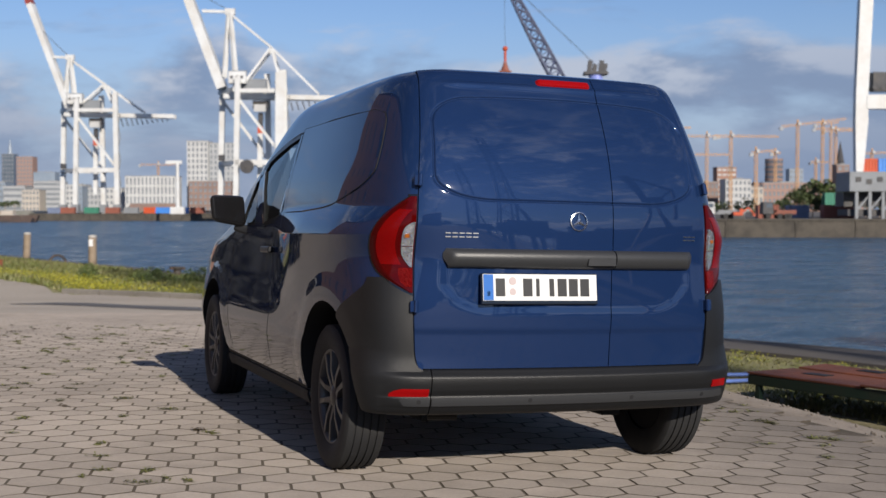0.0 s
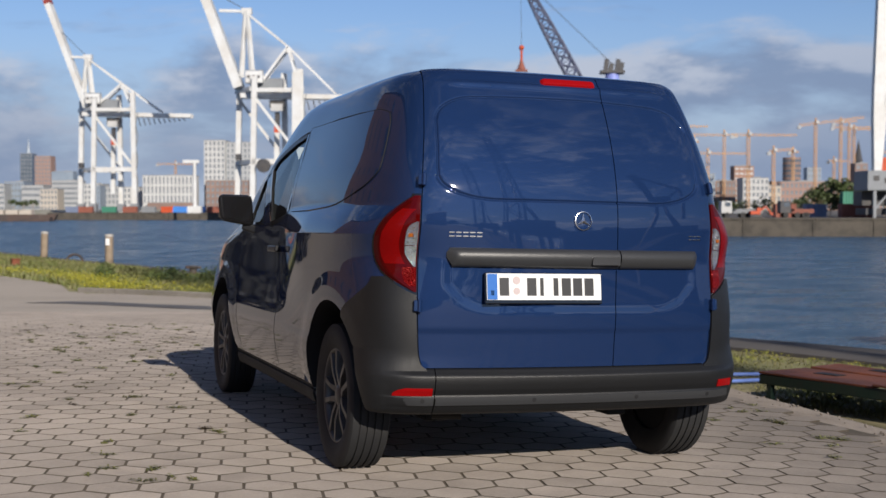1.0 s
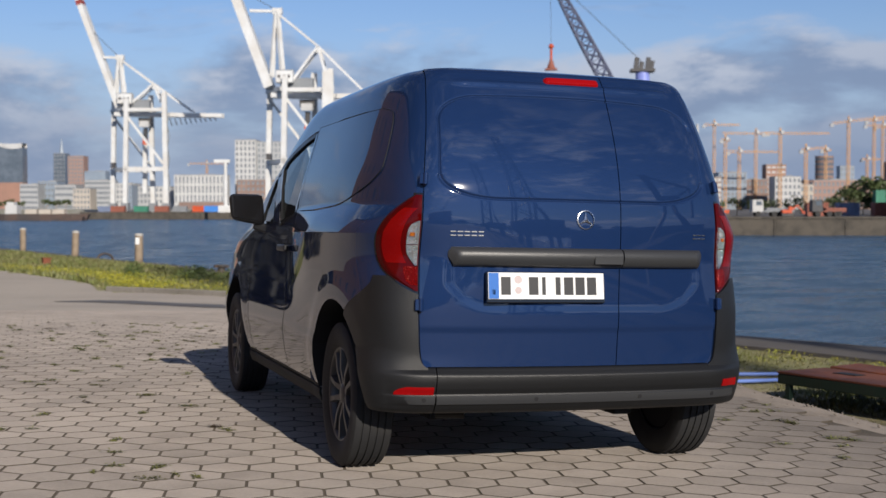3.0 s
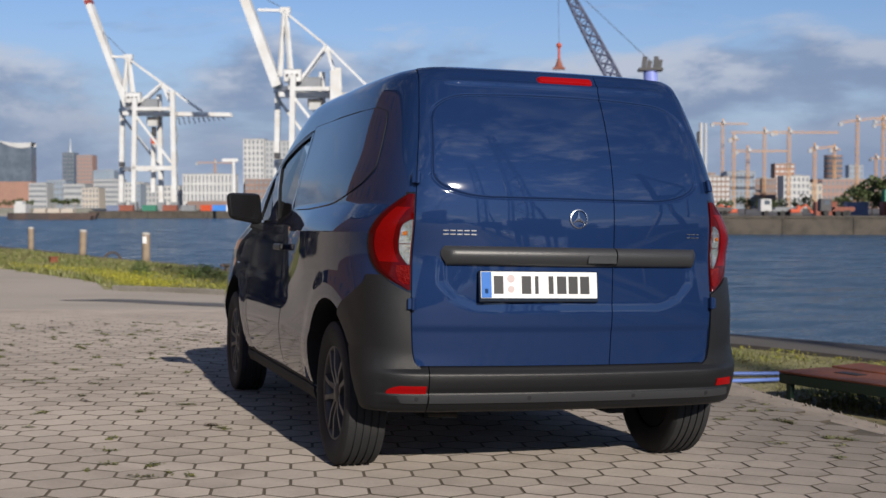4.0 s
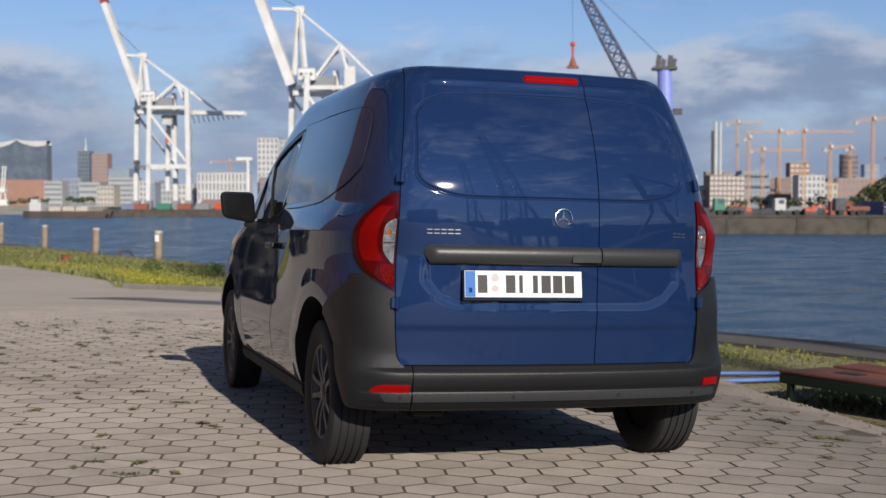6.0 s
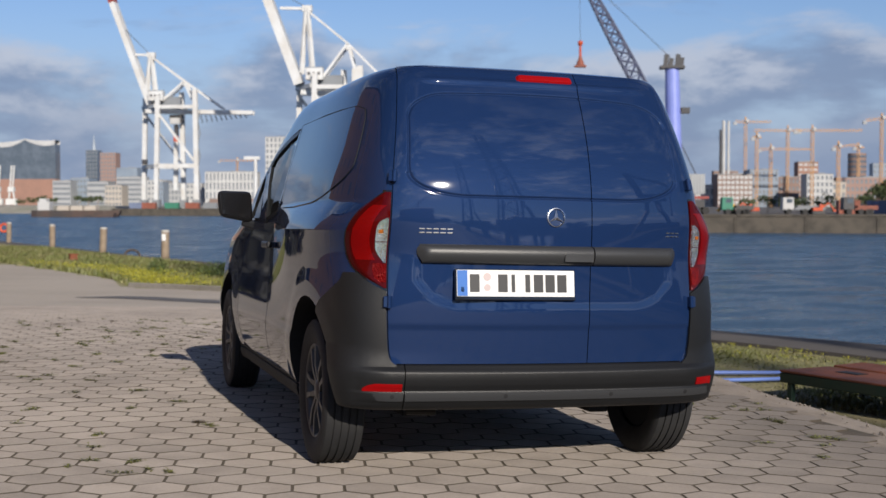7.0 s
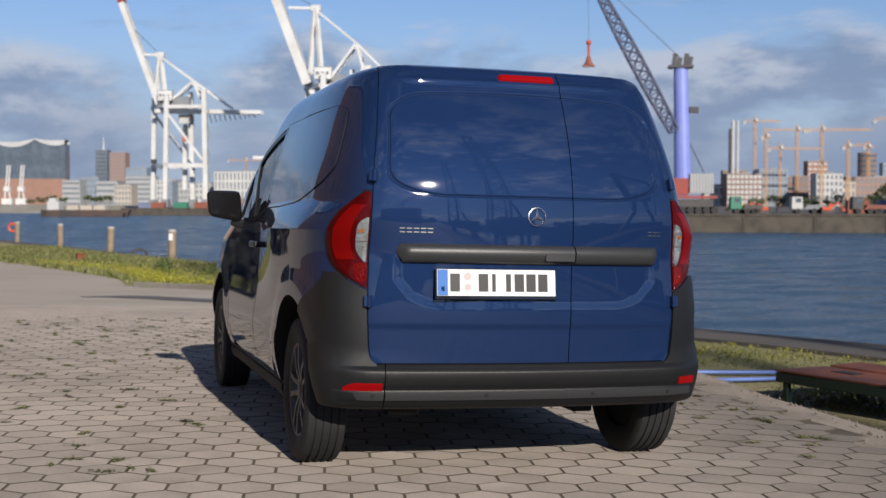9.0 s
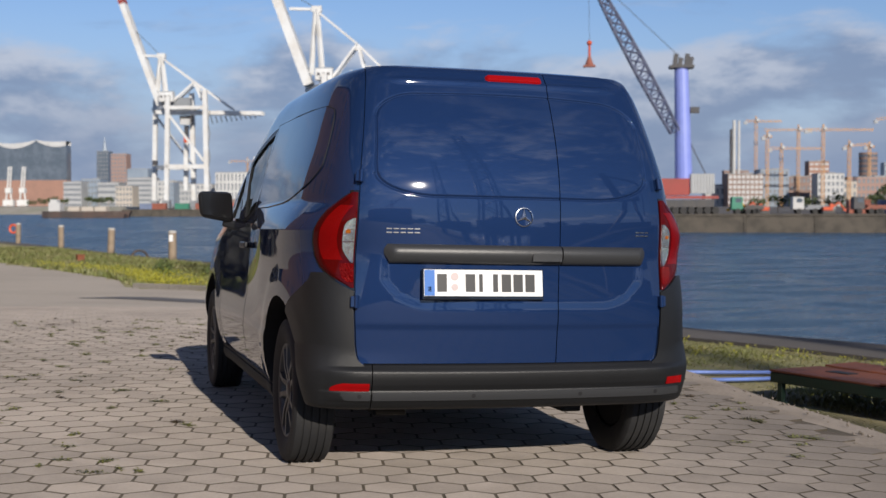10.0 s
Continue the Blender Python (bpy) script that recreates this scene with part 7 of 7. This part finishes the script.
    container(83.4, 262, 2.1, 6.1, GREEN_PAINT, "green shipping container stacked on another")
    container(83.4, 262, SHORE, 6.1, RUST_PAINT, "rust-red shipping container in the yard")
    container(76.3, 240, SHORE, 5.8, RUST_PAINT, "rust-red shipping container in the yard")
    container(70.0, 245, SHORE, 4.0, SLATE_BLUE, "slate blue shipping container in the yard")
    container(63.5, 243, SHORE, 4.0, RUST_PAINT, "rust-red shipping container in the yard")
    container(78.4, 229, 7.9, 2.8, ORANGE_RED, "orange container on the grey deck house")
    container(82.0, 229, 7.9, 4.0, BLUE_PAINT, "blue container on the grey deck house")
    for k in range(6):
        tree(at_bay(76.5 + 2.6 * k, 268 + 5 * (k % 2), SHORE), 5.5 + (k % 3), 3.4, 700 + k, 420, "broad olive-green tree behind the containers", HEDGE, 0.075)
    rng = random.Random(21)
    for k in range(16):
        u = 44 + 3.4 * k + rng.uniform(-1, 1)
        v = 262 + rng.uniform(0, 60)
        tree(at_bay(u * v / 240, v, SHORE), rng.uniform(2.6, 4.0) + (2.4 if 9 < k < 14 else 0), 2.6, 200 + k, 260, "low green shrub tree behind the yard", HEDGE, 0.09)


build_harbour()


# ---- the quay road: what stands round about and shows in the paint ----
def boom_crane(m, height, lean):
    """Old quay crane with a cabin on a portal and a long lattice boom."""
    root = empty("quay_crane", m)
    for x in (-2.2, 2.2):
        for y in (-2.0, 2.0):
            bm = bmesh.new()
            beam(bm, (x, y, 0), (x * 0.8, y * 0.8, 3), 0.5)
            part("leg", bm, DARK_STEEL, root)
    bm = bmesh.new()
    box(bm, (5.6, 3.4, 0.8), pose(0, 0, 3))
    box(bm, (4.6, 3.0, 3.2), pose(0.8, 0, 5))
    box(bm, (2.0, 2.0, 2.2), pose(-2.0, 0, 4.6))
    part("cabin", bm, DARK_STEEL, root)
    bm = bmesh.new()
    a, b = Vector((-1.5, 0, 5)), Vector((lean, 0, height))
    n = 16
    for i in range(n):
        p, q = a.lerp(b, i / n), a.lerp(b, (i + 1) / n)
        r, r2 = 1.15 - 0.03 * i, 1.15 - 0.03 * (i + 1)
        for d in (-1, 1):
            for e in (-1, 1):
                beam(bm, p + Vector((d * r, e * r, 0)), q + Vector((d * r2, e * r2, 0)), 0.24)
            s = 1 if i % 2 else -1
            beam(bm, p + Vector((s * r, d * r, 0)), q + Vector((-s * r2, d * r2, 0)), 0.16)
    part("boom", bm, DARK_STEEL, root, "dark lattice boom")
    bm = bmesh.new()
    beam(bm, (1.5, 0, 6.5), (0.6, 0, 11), 0.4)
    beam(bm, (0.6, 0, 11), b, 0.16)
    beam(bm, b, (lean, 0, height - 6), 0.08)
    part("stay", bm, DARK_STEEL, root)
    tagged(root, "dark old quay crane with raised lattice boom", "crane")


def luffing_crane(m):
    """Level-luffing quay crane: splayed portal legs, a thick mast, a short jib held by stays."""
    root = empty("luffing_crane", m)
    for x, y in ((-4.5, -4), (-4.5, 4), (3.0, -4), (3.0, 4)):
        bm = bmesh.new()
        pts = [Vector((x, y, 0)), Vector((x * 0.75, y * 0.8, 4)), Vector((x * 0.35, y * 0.5, 9)), Vector((x * 0.2, y * 0.3, 13))]
        for p, q in zip(pts, pts[1:]):
            beam(bm, p, q, 0.55)
        part("leg", bm, DARK_STEEL, root)
    bm = bmesh.new()
    box(bm, (5.0, 3.4, 3.0), pose(0.4, 0, 14.2))
    part("cabin", bm, DARK_STEEL, root, "dark machine house")
    bm = bmesh.new()
    beam(bm, (-1.6, 0, 14), (-2.2, 0, 26), 1.7)
    part("mast", bm, DARK_STEEL, root)
    bm = bmesh.new()
    for d in (-0.7, 0.7):
        beam(bm, (-2.2, d, 25.5), (5.8, d, 19), 0.35)
        beam(bm, (5.8, d, 19), (3.6, d, 7), 0.55)
        beam(bm, (2.0, d, 15), (5.8, d, 19), 0.3)
    for k in range(5):
        beam(bm, (-2.2 + 1.6 * k, -0.7, 25.5 - 1.3 * k), (-2.2 + 1.6 * k, 0.7, 25.5 - 1.3 * k), 0.2)
    part("jib", bm, DARK_STEEL, root, "dark jib and stays")
    tagged(root, "dark level-luffing crane on the quay across the basin", "crane")


def harbour_shed():
    root = empty("harbour_shed", pose(-9.2, -62, -1.5))
    bm = bmesh.new()
    box(bm, (17, 20, 12), pose(0, 0, 6))
    box(bm, (6, 8, 14), pose(-6, -3, 7))
    part("wall", bm, BRICK, root)
    bm = bmesh.new()
    for s in (-1, 1):
        v = [bm.verts.new(p) for p in ((-8.7, 0, 14.5), (8.7, 0, 14.5), (8.7, s * 10.4, 11.8), (-8.7, s * 10.4, 11.8))]
        bm.faces.new(v)
    part("roof", bm, ROOF, root)
    for k in range(5):
        bm = bmesh.new()
        box(bm, (1.6, 0.2, 2.2), pose(-6.4 + 3.2 * k, 10.02, 4.5))
        part("window", bm, GLASS_DARK, root)
    tagged(root, "low brick harbour shed with a stair tower", "building")


def build_behind():
    boom_crane(pose(11.5, -38.6, -1.0), 48.5, 1.2)
    boom_crane(pose(8.6, -60, -1.2), 47.0, -0.6)
    harbour_shed()
    far_side = bmesh.new()
    box(far_side, (70, 60, 6), pose(57, -55, -3.6))
    part_of_quay = part("opposite_quay", far_side, CONCRETE)
    tagged(part_of_quay, "concrete quay on the other side of the basin", "quay", kind="structure")
    luffing_crane(pose(32.5, -33, -0.6, 0, 0, 42))
    root = empty("dock_shed", pose(40, -50, -0.6, 0, 0, 40))
    bm = bmesh.new()
    box(bm, (34, 12, 4.0), pose(0, 0, 2.0))
    part("wall", bm, BROWN, root)
    bm = bmesh.new()
    box(bm, (34.6, 12.6, 0.4), pose(0, 0, 4.2))
    part("roof", bm, ROOF, root)
    for k in range(9):
        bm = bmesh.new()
        box(bm, (1.8, 0.2, 2.4), pose(-14.4 + 3.6 * k, 6.02, 1.6))
        part("door", bm, DARK_STEEL, root)
    tagged(root, "long low brown dock shed across the basin", "building")
    # grey shed that closes the quay road
    root = empty("road_shed", pose(-34, 79, -1.8))
    bm = bmesh.new()
    box(bm, (29, 12, 9), pose(0, 6, 4.5))
    part("wall", bm, FLAT_GREY, root)
    bm = bmesh.new()
    box(bm, (29.6, 12.6, 0.5), pose(0, 6, 9.2))
    part("roof", bm, ROOF, root)
    tagged(root, "grey rendered shed at the end of the quay road", "building")
    root = empty("brick_warehouse", pose(-23, 62, -1.0, 0, 0, -12) @ pose(0, -48, 0))
    bm = bmesh.new()
    box(bm, (24, 96, 28), pose(-12, 0, 14))
    part("wall", bm, BRICK, root)
    bm = bmesh.new()
    for s in (-1, 1):
        v = [bm.verts.new(p) for p in ((-12, -48.5, 34), (-12, 48.5, 34), (-12 + s * 12.6, 48.5, 27.8), (-12 + s * 12.6, -48.5, 27.8))]
        bm.faces.new(v)
    for y in (-48, 48):
        v = [bm.verts.new(p) for p in ((-24, y, 28), (0, y, 28), (-12, y, 33.9))]
        bm.faces.new(v)
    part("roof", bm, ROOF, root)
    bm = bmesh.new()
    box(bm, (0.16, 1.1, 1.7))
    pane = bpy.data.meshes.new("window")
    bm.to_mesh(pane)
    bm.free()
    pane.materials.append(GLASS_DARK)
    for i in range(14):
        for j in range(6):
            ob = new("window", pane)
            ob.parent = root
            ob.location = (0.0, -43 + 6.6 * i, 3 + 4.2 * j)
    tagged(root, "dark red brick warehouse across the quay", "building")
    for u, v, top, left, right, slope in ((30, -95, 26, -3, 16, 0.9), (2, -120, 24, -4, 20, 0.6), (-30, -140, 30, -4, 18, 0.7)):
        tower_crane(u, v, top, left, right, 1.3, slope)
    rng = random.Random(77)
    for k in range(12):
        tree(pose(-85 + 17 * k + rng.uniform(-4, 4), -170 + rng.uniform(-12, 12), -2), rng.uniform(10, 17), 7, 400 + k, 500, "dark green tree behind the quay road", LEAF, 0.07)
    # unseen stand-ins, added so that the van's door mirrors something dark
    for k in range(7):
        tree(pose(-11.6 + 0.40 * k, 47 + 3.4 * k, -2.6), 4.6, 2.3, 500 + k, 1300, "unseen dark tree shape, added for the door to mirror", DARK_STAND_IN, 0.07)


build_behind()
